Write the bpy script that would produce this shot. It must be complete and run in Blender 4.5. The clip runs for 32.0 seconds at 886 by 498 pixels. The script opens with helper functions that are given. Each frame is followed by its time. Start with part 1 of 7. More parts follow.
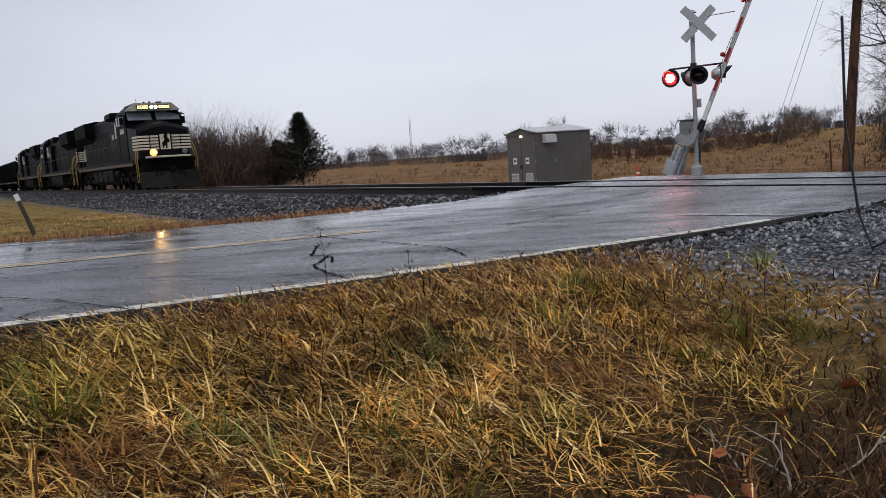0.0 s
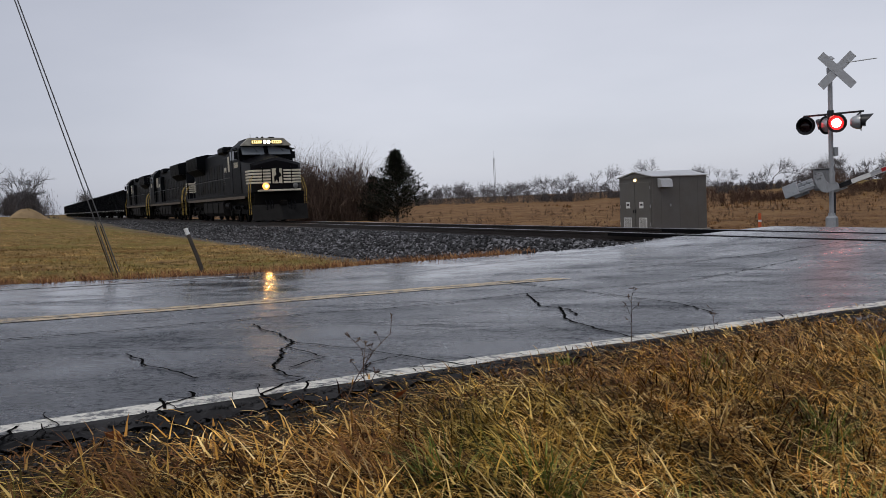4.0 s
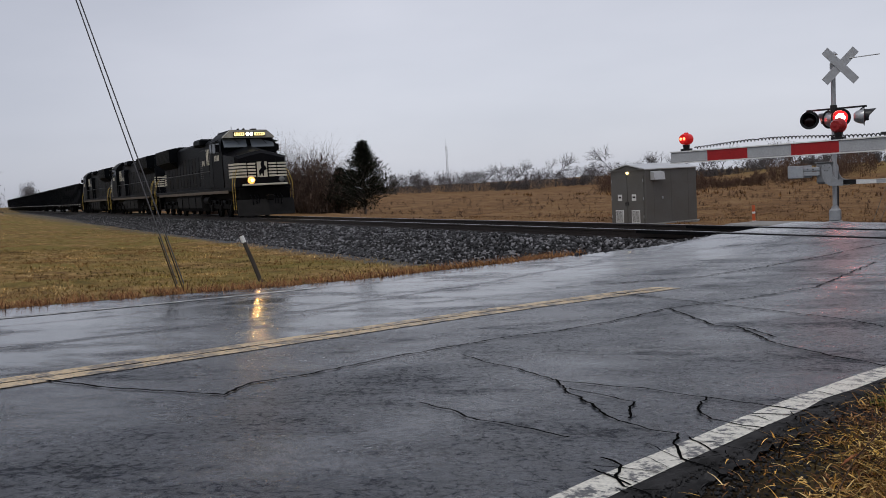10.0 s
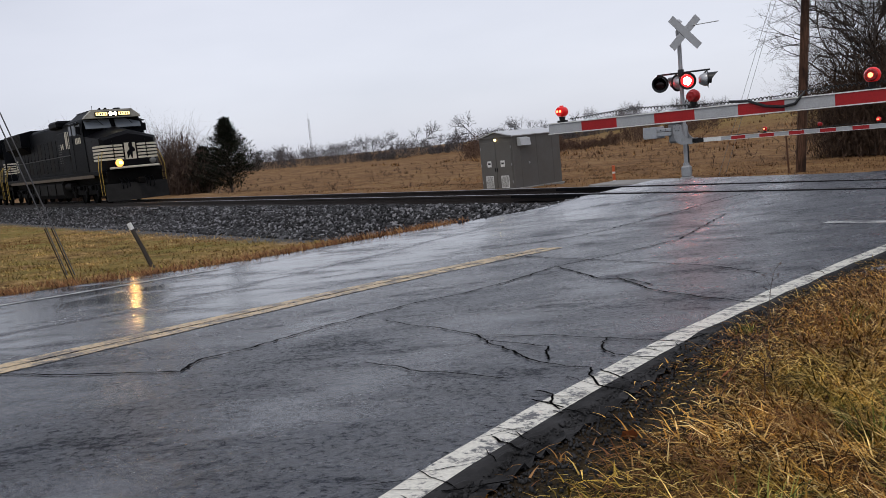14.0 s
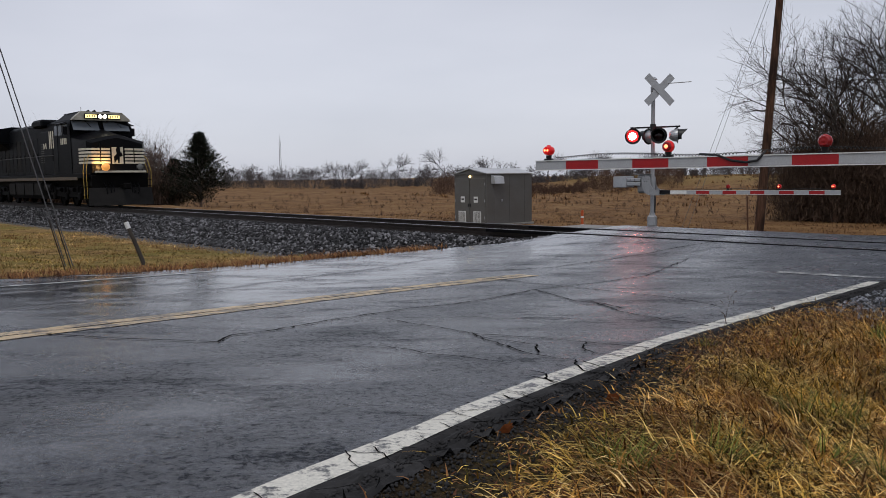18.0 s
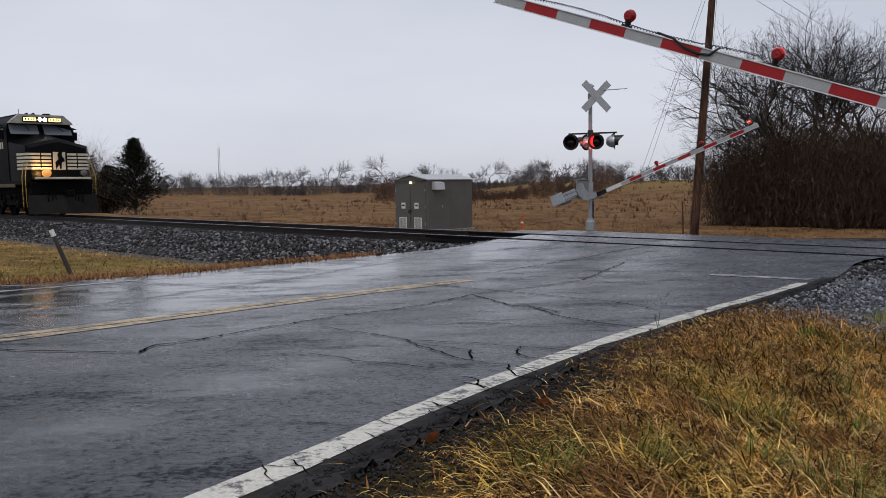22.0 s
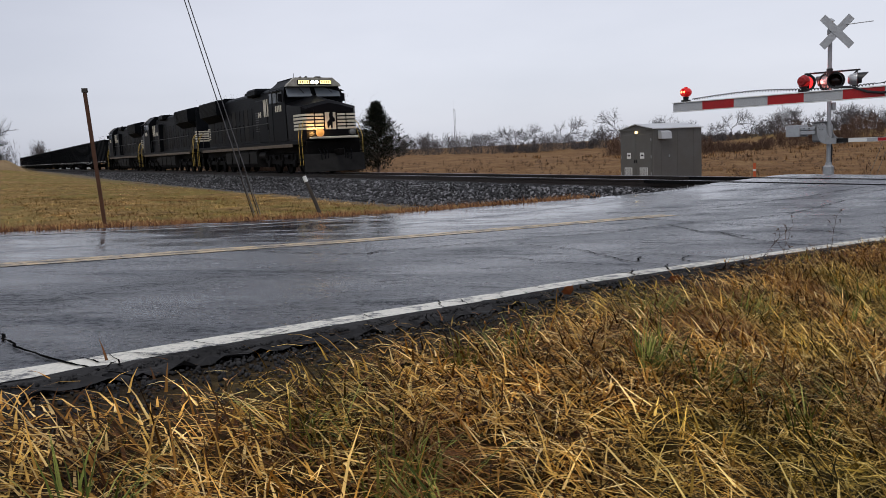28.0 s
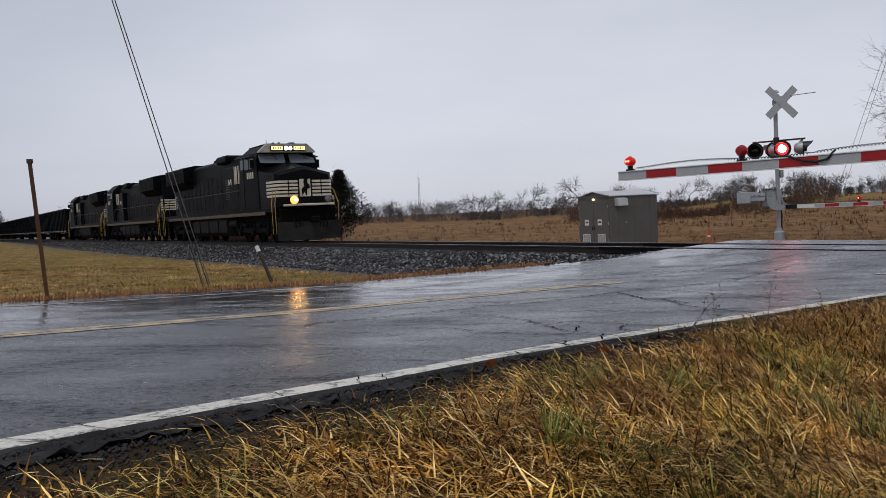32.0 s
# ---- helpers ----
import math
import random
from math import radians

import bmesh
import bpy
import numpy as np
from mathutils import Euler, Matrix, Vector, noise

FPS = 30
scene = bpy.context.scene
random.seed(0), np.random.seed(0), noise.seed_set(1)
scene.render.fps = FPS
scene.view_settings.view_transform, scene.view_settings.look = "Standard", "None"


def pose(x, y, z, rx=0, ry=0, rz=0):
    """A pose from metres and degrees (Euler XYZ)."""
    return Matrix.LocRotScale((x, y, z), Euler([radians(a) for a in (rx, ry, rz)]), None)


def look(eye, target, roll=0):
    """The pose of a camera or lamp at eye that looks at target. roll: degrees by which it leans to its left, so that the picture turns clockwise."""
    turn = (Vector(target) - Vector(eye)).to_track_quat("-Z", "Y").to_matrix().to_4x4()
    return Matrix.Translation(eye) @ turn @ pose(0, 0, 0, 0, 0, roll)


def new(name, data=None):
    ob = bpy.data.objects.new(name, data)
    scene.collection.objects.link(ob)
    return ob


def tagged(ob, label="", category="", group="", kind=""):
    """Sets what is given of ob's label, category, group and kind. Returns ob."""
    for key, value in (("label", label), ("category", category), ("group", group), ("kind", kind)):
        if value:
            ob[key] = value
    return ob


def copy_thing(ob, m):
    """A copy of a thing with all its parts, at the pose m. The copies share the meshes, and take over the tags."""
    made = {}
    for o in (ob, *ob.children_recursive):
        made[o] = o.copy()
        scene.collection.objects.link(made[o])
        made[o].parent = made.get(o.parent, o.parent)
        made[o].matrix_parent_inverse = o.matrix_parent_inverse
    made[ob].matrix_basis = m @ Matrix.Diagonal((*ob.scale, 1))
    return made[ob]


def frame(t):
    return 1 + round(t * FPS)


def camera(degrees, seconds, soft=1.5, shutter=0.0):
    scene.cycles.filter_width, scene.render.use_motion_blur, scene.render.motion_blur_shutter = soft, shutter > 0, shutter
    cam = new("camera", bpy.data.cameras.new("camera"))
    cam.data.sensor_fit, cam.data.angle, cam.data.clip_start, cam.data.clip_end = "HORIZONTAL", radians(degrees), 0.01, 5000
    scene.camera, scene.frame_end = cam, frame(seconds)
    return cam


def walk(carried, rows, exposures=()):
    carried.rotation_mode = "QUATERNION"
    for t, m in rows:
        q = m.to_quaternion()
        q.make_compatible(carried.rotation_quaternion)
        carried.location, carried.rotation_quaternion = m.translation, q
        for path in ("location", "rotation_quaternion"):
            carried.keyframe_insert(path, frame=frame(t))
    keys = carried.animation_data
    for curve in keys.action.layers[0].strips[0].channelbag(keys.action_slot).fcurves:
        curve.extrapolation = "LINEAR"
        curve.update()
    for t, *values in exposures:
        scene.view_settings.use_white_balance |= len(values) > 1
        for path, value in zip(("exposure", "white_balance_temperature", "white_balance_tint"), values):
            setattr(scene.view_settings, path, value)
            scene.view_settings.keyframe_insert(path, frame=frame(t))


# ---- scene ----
cam = camera(56.32, 32.0, soft=0.85)
# seconds, place in metres, yaw, pitch, roll in degrees; z = 0 is the top of the rails
PATH = [
    (0.0, 0.000, -0.000, 0.735, -0.80, -6.44, 3.96),
    (0.5, -0.027, 0.048, 0.742, -0.00, -6.64, 3.53),
    (1.0, -0.162, -0.032, 0.770, -5.19, -6.80, 3.61),
    (1.5, -0.252, -0.079, 0.777, -2.19, -6.61, 3.69),
    (2.0, -0.331, -0.131, 0.789, 1.31, -5.87, 4.20),
    (2.5, -0.428, -0.114, 0.779, 4.52, -4.84, 3.58),
    (3.0, -0.570, 0.195, 0.746, 5.76, -3.65, 2.16),
    (3.5, -0.877, 0.036, 0.821, 6.02, -3.29, 2.56),
    (5.5, -1.777, 0.120, 0.953, -2.94, -4.73, 1.29),
    (6.0, -1.925, 0.153, 0.961, -4.15, -4.65, 1.32),
    (6.5, -2.127, 0.134, 1.004, -4.70, -4.42, 0.40),
    (7.0, -2.271, 0.049, 1.058, -5.75, -5.62, 1.19),
    (7.5, -2.371, 0.079, 1.049, -4.19, -5.70, 1.11),
    (8.0, -2.557, -0.008, 1.101, -0.30, -4.24, 1.34),
    (8.5, -2.671, 0.146, 1.133, 2.13, -4.16, 1.73),
    (9.0, -2.689, 0.229, 1.173, 3.52, -4.24, 1.93),
    (9.5, -2.813, 0.122, 1.200, 2.31, -4.41, 2.75),
    (10.0, -2.871, 0.104, 1.222, 1.41, -4.49, 3.02),
    (10.5, -2.854, 0.096, 1.215, 0.88, -4.08, 2.81),
    (11.0, -2.849, 0.091, 1.212, 0.95, -3.79, 2.22),
    (11.5, -2.846, 0.079, 1.209, -0.29, -3.62, 2.04),
    (12.0, -2.879, 0.043, 1.224, -0.92, -4.11, 2.79),
    (12.5, -2.870, -0.007, 1.226, -2.87, -5.64, 3.34),
    (13.0, -2.842, -0.068, 1.249, -5.88, -6.37, 3.78),
    (13.5, -2.974, -0.304, 1.306, -0.37, -7.07, 5.08),
    (14.0, -3.204, -0.410, 1.313, -7.92, -7.22, 5.55),
    (14.5, -3.304, -0.520, 1.300, -7.40, -6.66, 3.63),
    (16.5, -3.511, -0.961, 1.245, -5.77, -5.96, 3.07),
    (17.0, -3.500, -1.030, 1.234, -3.59, -4.56, 3.10),
    (17.5, -3.549, -1.160, 1.237, -6.66, -4.69, 1.79),
    (18.0, -3.626, -1.130, 1.233, -10.07, -4.93, 0.70),
    (18.5, -3.652, -1.151, 1.229, -9.39, -4.68, -0.47),
    (19.0, -3.569, -1.119, 1.236, -19.99, -5.03, -0.09),
    (19.5, -3.571, -1.213, 1.254, -28.38, -4.90, 0.50),
    (20.0, -3.574, -1.176, 1.215, -23.91, -5.14, -0.08),
    (20.5, -3.549, -1.061, 1.226, -17.54, -4.52, 0.22),
    (21.0, -3.559, -1.050, 1.220, -16.24, -3.97, 0.52),
    (21.5, -3.566, -1.052, 1.217, -14.47, -4.06, 0.70),
    (22.0, -3.539, -1.048, 1.210, -14.06, -4.53, 0.85),
    (22.5, -3.533, -1.074, 1.226, -13.40, -4.53, 0.90),
    (23.0, -3.539, -1.114, 1.238, -11.52, -4.60, 1.84),
    (23.5, -3.530, -1.061, 1.236, -10.22, -5.77, 3.41),
    (24.0, -3.524, -1.074, 1.230, -0.46, -5.67, 4.16),
    (24.5, -3.465, -1.358, 1.217, 9.24, -5.32, 5.27),
    (25.0, -3.143, -1.846, 1.178, 3.49, -7.93, 5.00),
    (25.5, -3.157, -1.749, 0.995, 2.98, -9.55, 4.47),
    (27.5, -3.238, -2.012, 0.993, 2.99, -6.99, 1.85),
    (28.0, -3.317, -2.010, 0.996, 1.89, -7.00, 2.49),
    (28.5, -3.261, -2.061, 1.013, 0.04, -6.74, 1.73),
    (29.0, -3.233, -2.090, 1.034, -1.00, -6.07, 2.48),
    (29.5, -3.284, -1.966, 1.004, -0.68, -5.43, 3.21),
    (30.0, -3.233, -2.040, 1.023, -1.09, -4.51, 3.45),
    (30.5, -3.051, -1.904, 1.031, 3.70, -4.67, 4.24),
    (31.0, -3.110, -1.979, 1.037, 0.82, -3.73, 4.44),
    (31.5, -3.059, -1.963, 1.056, -2.74, -3.22, 3.54),
    (32.0, -3.118, -1.957, 1.008, -0.55, -2.48, 2.81),
]
# seconds and stops: the film's own brightening and darkening
EXPOSURES = [(0, 0.18), (1, 0.12), (2, 0.03), (3, -0.12), (5.5, 0.13), (7, 0.1), (8, -0.22), (9, -0.02), (10, -0.05), (12, -0.1), (13, 0.08), (13.5, 0.34), (14, 0.21), (17, -0.12), (18, 0.0), (19, 0.0), (20, 0.24), (21, -0.09), (22, 0.04), (23, -0.02), (24, 0.13), (24.5, 0.1), (25, 0.47), (25.5, 0.42), (27.5, 0.14), (28, 0.16), (29, 0.07), (30, 0.0), (32, 0.0)]
walk(cam, [(t, pose(x, y, z, 90 + pitch, roll, yaw)) for t, x, y, z, yaw, pitch, roll in PATH], EXPOSURES)

# ---- world, sun ----
world = bpy.data.worlds.new("overcast_sky")
scene.world = world
world.use_nodes = True
wn, wl = world.node_tree.nodes, world.node_tree.links
wn.clear()
w_out = wn.new("ShaderNodeOutputWorld")
w_bg = wn.new("ShaderNodeBackground")
w_sky = wn.new("ShaderNodeTexSky")
w_sky.sky_type = "NISHITA"
w_sky.sun_disc = False
w_sky.sun_elevation = radians(61)
w_sky.sun_rotation = radians(208)
w_sat = wn.new("ShaderNodeHueSaturation")
w_sat.inputs["Saturation"].default_value = 0.25
w_scale = wn.new("ShaderNodeVectorMath")
w_scale.operation = "SCALE"
w_scale.inputs["Scale"].default_value = 0.045
w_co = wn.new("ShaderNodeTexCoord")
w_map = wn.new("ShaderNodeMapping")
w_map.inputs["Scale"].default_value = (1.2, 1.2, 4.0)
w_noise = wn.new("ShaderNodeTexNoise")
w_noise.inputs["Scale"].default_value = 1.7
w_noise.inputs["Detail"].default_value = 5
w_ramp = wn.new("ShaderNodeValToRGB")
w_ramp.color_ramp.elements[0].position = 0.3
w_ramp.color_ramp.elements[0].color = (0.372, 0.391, 0.468, 1)
w_ramp.color_ramp.elements[1].position = 0.72
w_ramp.color_ramp.elements[1].color = (0.475, 0.488, 0.566, 1)
w_add = wn.new("ShaderNodeVectorMath")
w_add.operation = "ADD"
wl.new(w_co.outputs["Generated"], w_map.inputs["Vector"])
wl.new(w_map.outputs["Vector"], w_noise.inputs["Vector"])
wl.new(w_noise.outputs["Fac"], w_ramp.inputs["Fac"])
wl.new(w_sky.outputs["Color"], w_sat.inputs["Color"])
wl.new(w_sat.outputs["Color"], w_scale.inputs["Vector"])
wl.new(w_scale.outputs["Vector"], w_add.inputs[0])
wl.new(w_ramp.outputs["Color"], w_add.inputs[1])
# heavier cloud towards both sides
w_sep = wn.new("ShaderNodeSeparateXYZ")
w_east = wn.new("ShaderNodeValToRGB")
w_east.color_ramp.elements[0].position = 0.22
w_east.color_ramp.elements[0].color = (0.80, 0.81, 0.83, 1)
w_east.color_ramp.elements[1].position = 0.95
w_east.color_ramp.elements[1].color = (0.74, 0.76, 0.80, 1)
for at_, v_ in ((0.45, 1.0), (0.76, 0.94)):
    w_east.color_ramp.elements.new(at_).color = (v_, v_, v_, 1)
w_half = wn.new("ShaderNodeMath")
w_half.operation = "MULTIPLY_ADD"
w_half.inputs[1].default_value, w_half.inputs[2].default_value = 0.5, 0.5
wl.new(w_co.outputs["Generated"], w_sep.inputs["Vector"])
wl.new(w_sep.outputs["X"], w_half.inputs[0])
wl.new(w_half.outputs["Value"], w_east.inputs["Fac"])
w_mul = wn.new("ShaderNodeVectorMath")
w_mul.operation = "MULTIPLY"
wl.new(w_add.outputs["Vector"], w_mul.inputs[0])
wl.new(w_east.outputs["Color"], w_mul.inputs[1])
wl.new(w_mul.outputs["Vector"], w_bg.inputs["Color"])
w_bg.inputs["Strength"].default_value = 1.0
wl.new(w_bg.outputs["Background"], w_out.inputs["Surface"])

sun = new("sun", bpy.data.lights.new("sun", "SUN"))
sun.data.energy, sun.data.angle, sun.data.color = 0.95, radians(30), (1.0, 0.96, 0.9)
sun.matrix_world = look((0, 0, 50), (9, 17, 15))
scene.view_settings.exposure = 0.0

# ---- mesh helpers ----
class Geo:
    """Collects vertices and faces of one mesh."""

    def __init__(self):
        self.v, self.f = [], []

    def add(self, verts, faces):
        n = len(self.v)
        self.v.extend(verts)
        self.f.extend([tuple(i + n for i in fc) for fc in faces])
        return self

    def box(self, c, s, m=None, bevel=0.0):
        hx, hy, hz = s[0] / 2, s[1] / 2, s[2] / 2
        b = min(bevel, 0.45 * min(s))
        vs, fs = [], []
        if b <= 0:
            vs = [(x, y, z) for x in (-hx, hx) for y in (-hy, hy) for z in (-hz, hz)]
            fs = [(0, 1, 3, 2), (4, 6, 7, 5), (0, 4, 5, 1), (2, 3, 7, 6), (0, 2, 6, 4), (1, 5, 7, 3)]
        else:
            idx = {}
            for sx in (-1, 1):
                for sy in (-1, 1):
                    for sz in (-1, 1):
                        for a in range(3):
                            p = [sx * (hx - b), sy * (hy - b), sz * (hz - b)]
                            p[a] = (sx * hx, sy * hy, sz * hz)[a]
                            idx[(sx, sy, sz, a)] = len(vs)
                            vs.append(tuple(p))
            for a in range(3):
                o = [k for k in range(3) if k != a]
                for sg in (-1, 1):
                    q = []
                    for s0, s1 in ((-1, -1), (1, -1), (1, 1), (-1, 1)):
                        k = [0, 0, 0]
                        k[a], k[o[0]], k[o[1]] = sg, s0, s1
                        q.append(idx[(*k, a)])
                    fs.append(tuple(q if (sg > 0) == (a != 1) else q[::-1]))
            for a in range(3):
                b0, b1 = [k for k in range(3) if k != a]
                for s0 in (-1, 1):
                    for s1 in (-1, 1):
                        k0, k1 = [0, 0, 0], [0, 0, 0]
                        k0[b0] = k1[b0] = s0
                        k0[b1] = k1[b1] = s1
                        k0[a], k1[a] = -1, 1
                        fs.append((idx[(*k0, b0)], idx[(*k1, b0)], idx[(*k1, b1)], idx[(*k0, b1)]))
            for sx in (-1, 1):
                for sy in (-1, 1):
                    for sz in (-1, 1):
                        fs.append(tuple(idx[(sx, sy, sz, a)] for a in range(3)))
        vs = [Vector(p) for p in vs]
        if m is not None:
            vs = [m @ p for p in vs]
        return self.add([tuple(p + Vector(c)) for p in vs], fs)

    def tube(self, p0, p1, r0, r1=None, n=10, caps=True):
        r1 = r0 if r1 is None else r1
        p0, p1 = Vector(p0), Vector(p1)
        d = (p1 - p0).normalized()
        a = d.orthogonal().normalized()
        b = d.cross(a)
        vs = []
        for p, r in ((p0, r0), (p1, r1)):
            for k in range(n):
                w = 2 * math.pi * k / n
                vs.append(tuple(p + a * (r * math.cos(w)) + b * (r * math.sin(w))))
        fs = [(k, (k + 1) % n, n + (k + 1) % n, n + k) for k in range(n)]
        if caps:
            fs += [tuple(range(n))[::-1], tuple(range(n, 2 * n))]
        return self.add(vs, fs)

    def path(self, pts, r, n=8, r1=None):
        pts = [Vector(p) for p in pts]
        rings = []
        a = None
        for i, p in enumerate(pts):
            d = (pts[min(i + 1, len(pts) - 1)] - pts[max(i - 1, 0)]).normalized()
            a = d.orthogonal().normalized() if a is None else (a - d * a.dot(d)).normalized()
            b = d.cross(a)
            rr = r if r1 is None else r + (r1 - r) * i / (len(pts) - 1)
            rings.append([tuple(p + a * (rr * math.cos(2 * math.pi * k / n)) + b * (rr * math.sin(2 * math.pi * k / n))) for k in range(n)])
        vs = [q for ring in rings for q in ring]
        fs = []
        for i in range(len(pts) - 1):
            fs += [(i * n + k, i * n + (k + 1) % n, (i + 1) * n + (k + 1) % n, (i + 1) * n + k) for k in range(n)]
        fs += [tuple(range(n))[::-1], tuple(range(len(vs) - n, len(vs)))]
        return self.add(vs, fs)

    def prism(self, poly, d0, d1, m):
        """poly in the plane of m's x and y, pushed from d0 to d1 along m's z."""
        n = len(poly)
        vs = [tuple(m @ Vector((x, y, d))) for d in (d0, d1) for x, y in poly]
        fs = [tuple(range(n))[::-1], tuple(range(n, 2 * n))] + [(k, (k + 1) % n, n + (k + 1) % n, n + k) for k in range(n)]
        return self.add(vs, fs)

    def loft(self, rings, closed=True, caps=True):
        n = len(rings[0])
        vs = [tuple(p) for r in rings for p in r]
        fs = []
        for i in range(len(rings) - 1):
            for k in range(n if closed else n - 1):
                fs.append((i * n + k, i * n + (k + 1) % n, (i + 1) * n + (k + 1) % n, (i + 1) * n + k))
        if caps:
            fs += [tuple(range(n))[::-1], tuple(range(len(vs) - n, len(vs)))]
        return self.add(vs, fs)

    def lathe(self, prof, m, n=20):
        """prof: (radius, height) along m's z."""
        rings = [[m @ Vector((r * math.cos(2 * math.pi * k / n), r * math.sin(2 * math.pi * k / n), h)) for k in range(n)] for r, h in prof]
        return self.loft(rings)

    def make(self, name, mat, parent=None, label="", smooth=None, fix=True):
        me = bpy.data.meshes.new(name)
        me.from_pydata(self.v, [], self.f)
        if fix and len(self.f) < 4000:
            bm = bmesh.new()
            bm.from_mesh(me)
            bmesh.ops.recalc_face_normals(bm, faces=bm.faces)
            bm.to_mesh(me)
            bm.free()
        me.materials.append(mat)
        if smooth is not None:
            me.set_sharp_from_angle(angle=radians(smooth))
        me.update()
        ob = new(name, me)
        if parent is not None:
            ob.parent = parent
        if label:
            ob["label"] = label
        return ob


def shade(me, angle=40):
    for p in me.polygons:
        p.use_smooth = True
    me.set_sharp_from_angle(angle=radians(angle))


def part(name, geo, mat, parent, label="", smooth=0):
    ob = geo.make(name, mat, parent, label)
    if smooth:
        shade(ob.data, smooth)
    return ob


def thing(name, m, label, category, group="", kind=""):
    ob = new(name)
    ob.empty_display_size = 0.2
    ob.matrix_world = m
    return tagged(ob, label, category, group, kind)


XZ = Matrix(((1, 0, 0, 0), (0, 0, -1, 0), (0, 1, 0, 0), (0, 0, 0, 1)))  # poly in x, z; pushed along -y
YZ = Matrix(((0, 0, 1, 0), (1, 0, 0, 0), (0, 1, 0, 0), (0, 0, 0, 1)))  # poly in y, z; pushed along x


# ---- materials ----
def material(name, rough=0.6, metal=0.0):
    mt = bpy.data.materials.new(name)
    mt.use_nodes = True
    n, l = mt.node_tree.nodes, mt.node_tree.links
    b = n["Principled BSDF"]
    b.inputs["Roughness"].default_value = rough
    b.inputs["Metallic"].default_value = metal
    b.inputs["Specular IOR Level"].default_value = 0.3
    return mt, n, l, b


def coords(n, l, space="Object", scale=(1, 1, 1)):
    tc = n.new("ShaderNodeTexCoord")
    mp = n.new("ShaderNodeMapping")
    mp.inputs["Scale"].default_value = scale
    l.new(tc.outputs[space], mp.inputs["Vector"])
    return mp.outputs["Vector"]


def noise_tex(n, l, vec, scale, detail=4, rough=0.55):
    t = n.new("ShaderNodeTexNoise")
    t.inputs["Scale"].default_value, t.inputs["Detail"].default_value, t.inputs["Roughness"].default_value = scale, detail, rough
    l.new(vec, t.inputs["Vector"])
    return t.outputs["Fac"]


def ramp(n, l, fac, stops):
    r = n.new("ShaderNodeValToRGB")
    e = r.color_ramp.elements
    while len(e) < len(stops):
        e.new(0.5)
    for k, (p, c) in enumerate(stops):
        e[k].position = p
        e[k].color = (*c, 1) if len(c) == 3 else c
    l.new(fac, r.inputs["Fac"])
    return r.outputs["Color"]


def blend(n, l, fac, a, b, mode="MIX"):
    x = n.new("ShaderNodeMix")
    x.data_type, x.blend_type = "RGBA", mode
    for sock, val in ((x.inputs["Factor"], fac), (x.inputs["A"], a), (x.inputs["B"], b)):
        if isinstance(val, (float, int)):
            sock.default_value = val
        elif isinstance(val, tuple):
            sock.default_value = (*val, 1)
        else:
            l.new(val, sock)
    return x.outputs["Result"]


def bump(n, l, b, height, strength=0.3, dist=0.01):
    k = n.new("ShaderNodeBump")
    k.inputs["Strength"].default_value, k.inputs["Distance"].default_value = strength, dist
    l.new(height, k.inputs["Height"])
    l.new(k.outputs["Normal"], b.inputs["Normal"])


def worn(name, col, dirt, rough=0.5, metal=0.0, big=1.5, fine=25.0, amount=0.5, bumpy=0.15, space="Object"):
    """Paint, metal or concrete: a base colour with stains at two scales."""
    mt, n, l, b = material(name, rough, metal)
    vec = coords(n, l, space)
    a = noise_tex(n, l, vec, big, 6)
    f = noise_tex(n, l, vec, fine, 3)
    fac = ramp(n, l, a, [(0.35, (0, 0, 0)), (0.75, (amount, amount, amount))])
    c = blend(n, l, fac, col, dirt)
    ff = ramp(n, l, f, [(0.3, (0.75, 0.75, 0.75)), (0.7, (1.1, 1.1, 1.1))])
    c = blend(n, l, 0.6, c, ff, "MULTIPLY")
    l.new(c, b.inputs["Base Color"])
    rr = ramp(n, l, f, [(0.2, (rough * 0.8,) * 3), (0.8, (min(1, rough * 1.25),) * 3)])
    l.new(rr, b.inputs["Roughness"])
    bump(n, l, b, f, bumpy, 0.004)
    return mt


def glow(name, col, strength):
    mt, n, l, b = material(name, 0.3)
    b.inputs["Base Color"].default_value = (*col, 1)
    b.inputs["Emission Color"].default_value = (*col, 1)
    b.inputs["Emission Strength"].default_value = strength
    return mt

# ---- plan ----
# track: a point of its centre line, the way out from the crossing, and the way across it to the far side
T0 = Vector((0.56, 20.39))
TA = Vector((-0.519, 0.855)).normalized()
TN = Vector((TA.y, -TA.x))
TRACK_TURN = math.degrees(math.atan2(-TA.y, -TA.x))
# road: a point of its right-hand white line and its way towards the crossing
R0 = Vector((-4.43, 0.30))
RD = Vector((0.617, 0.787)).normalized()
RL = Vector((-RD.y, RD.x))
ROAD_TURN = math.degrees(math.atan2(RD.y, RD.x))
# the road's centre line, metres along and to the left
BEND = [(-70, 3.6), (-30, 3.6), (-10, 3.6), (2.1, 3.55), (4.96, 3.39), (6.63, 3.13), (8.27, 2.78), (9.93, 2.34), (11.5, 1.95), (13.5, 1.6), (16, 1.15), (20, 0.25), (24, -1.4), (27, -3.2), (29.3, -5.2), (31, -7.6), (33.2, -12), (36, -19), (45, -42), (70, -105)]


def from_track(p, q):
    return T0 + TA * p - TN * q


def from_road(s, u):
    return R0 + RD * s + RL * u


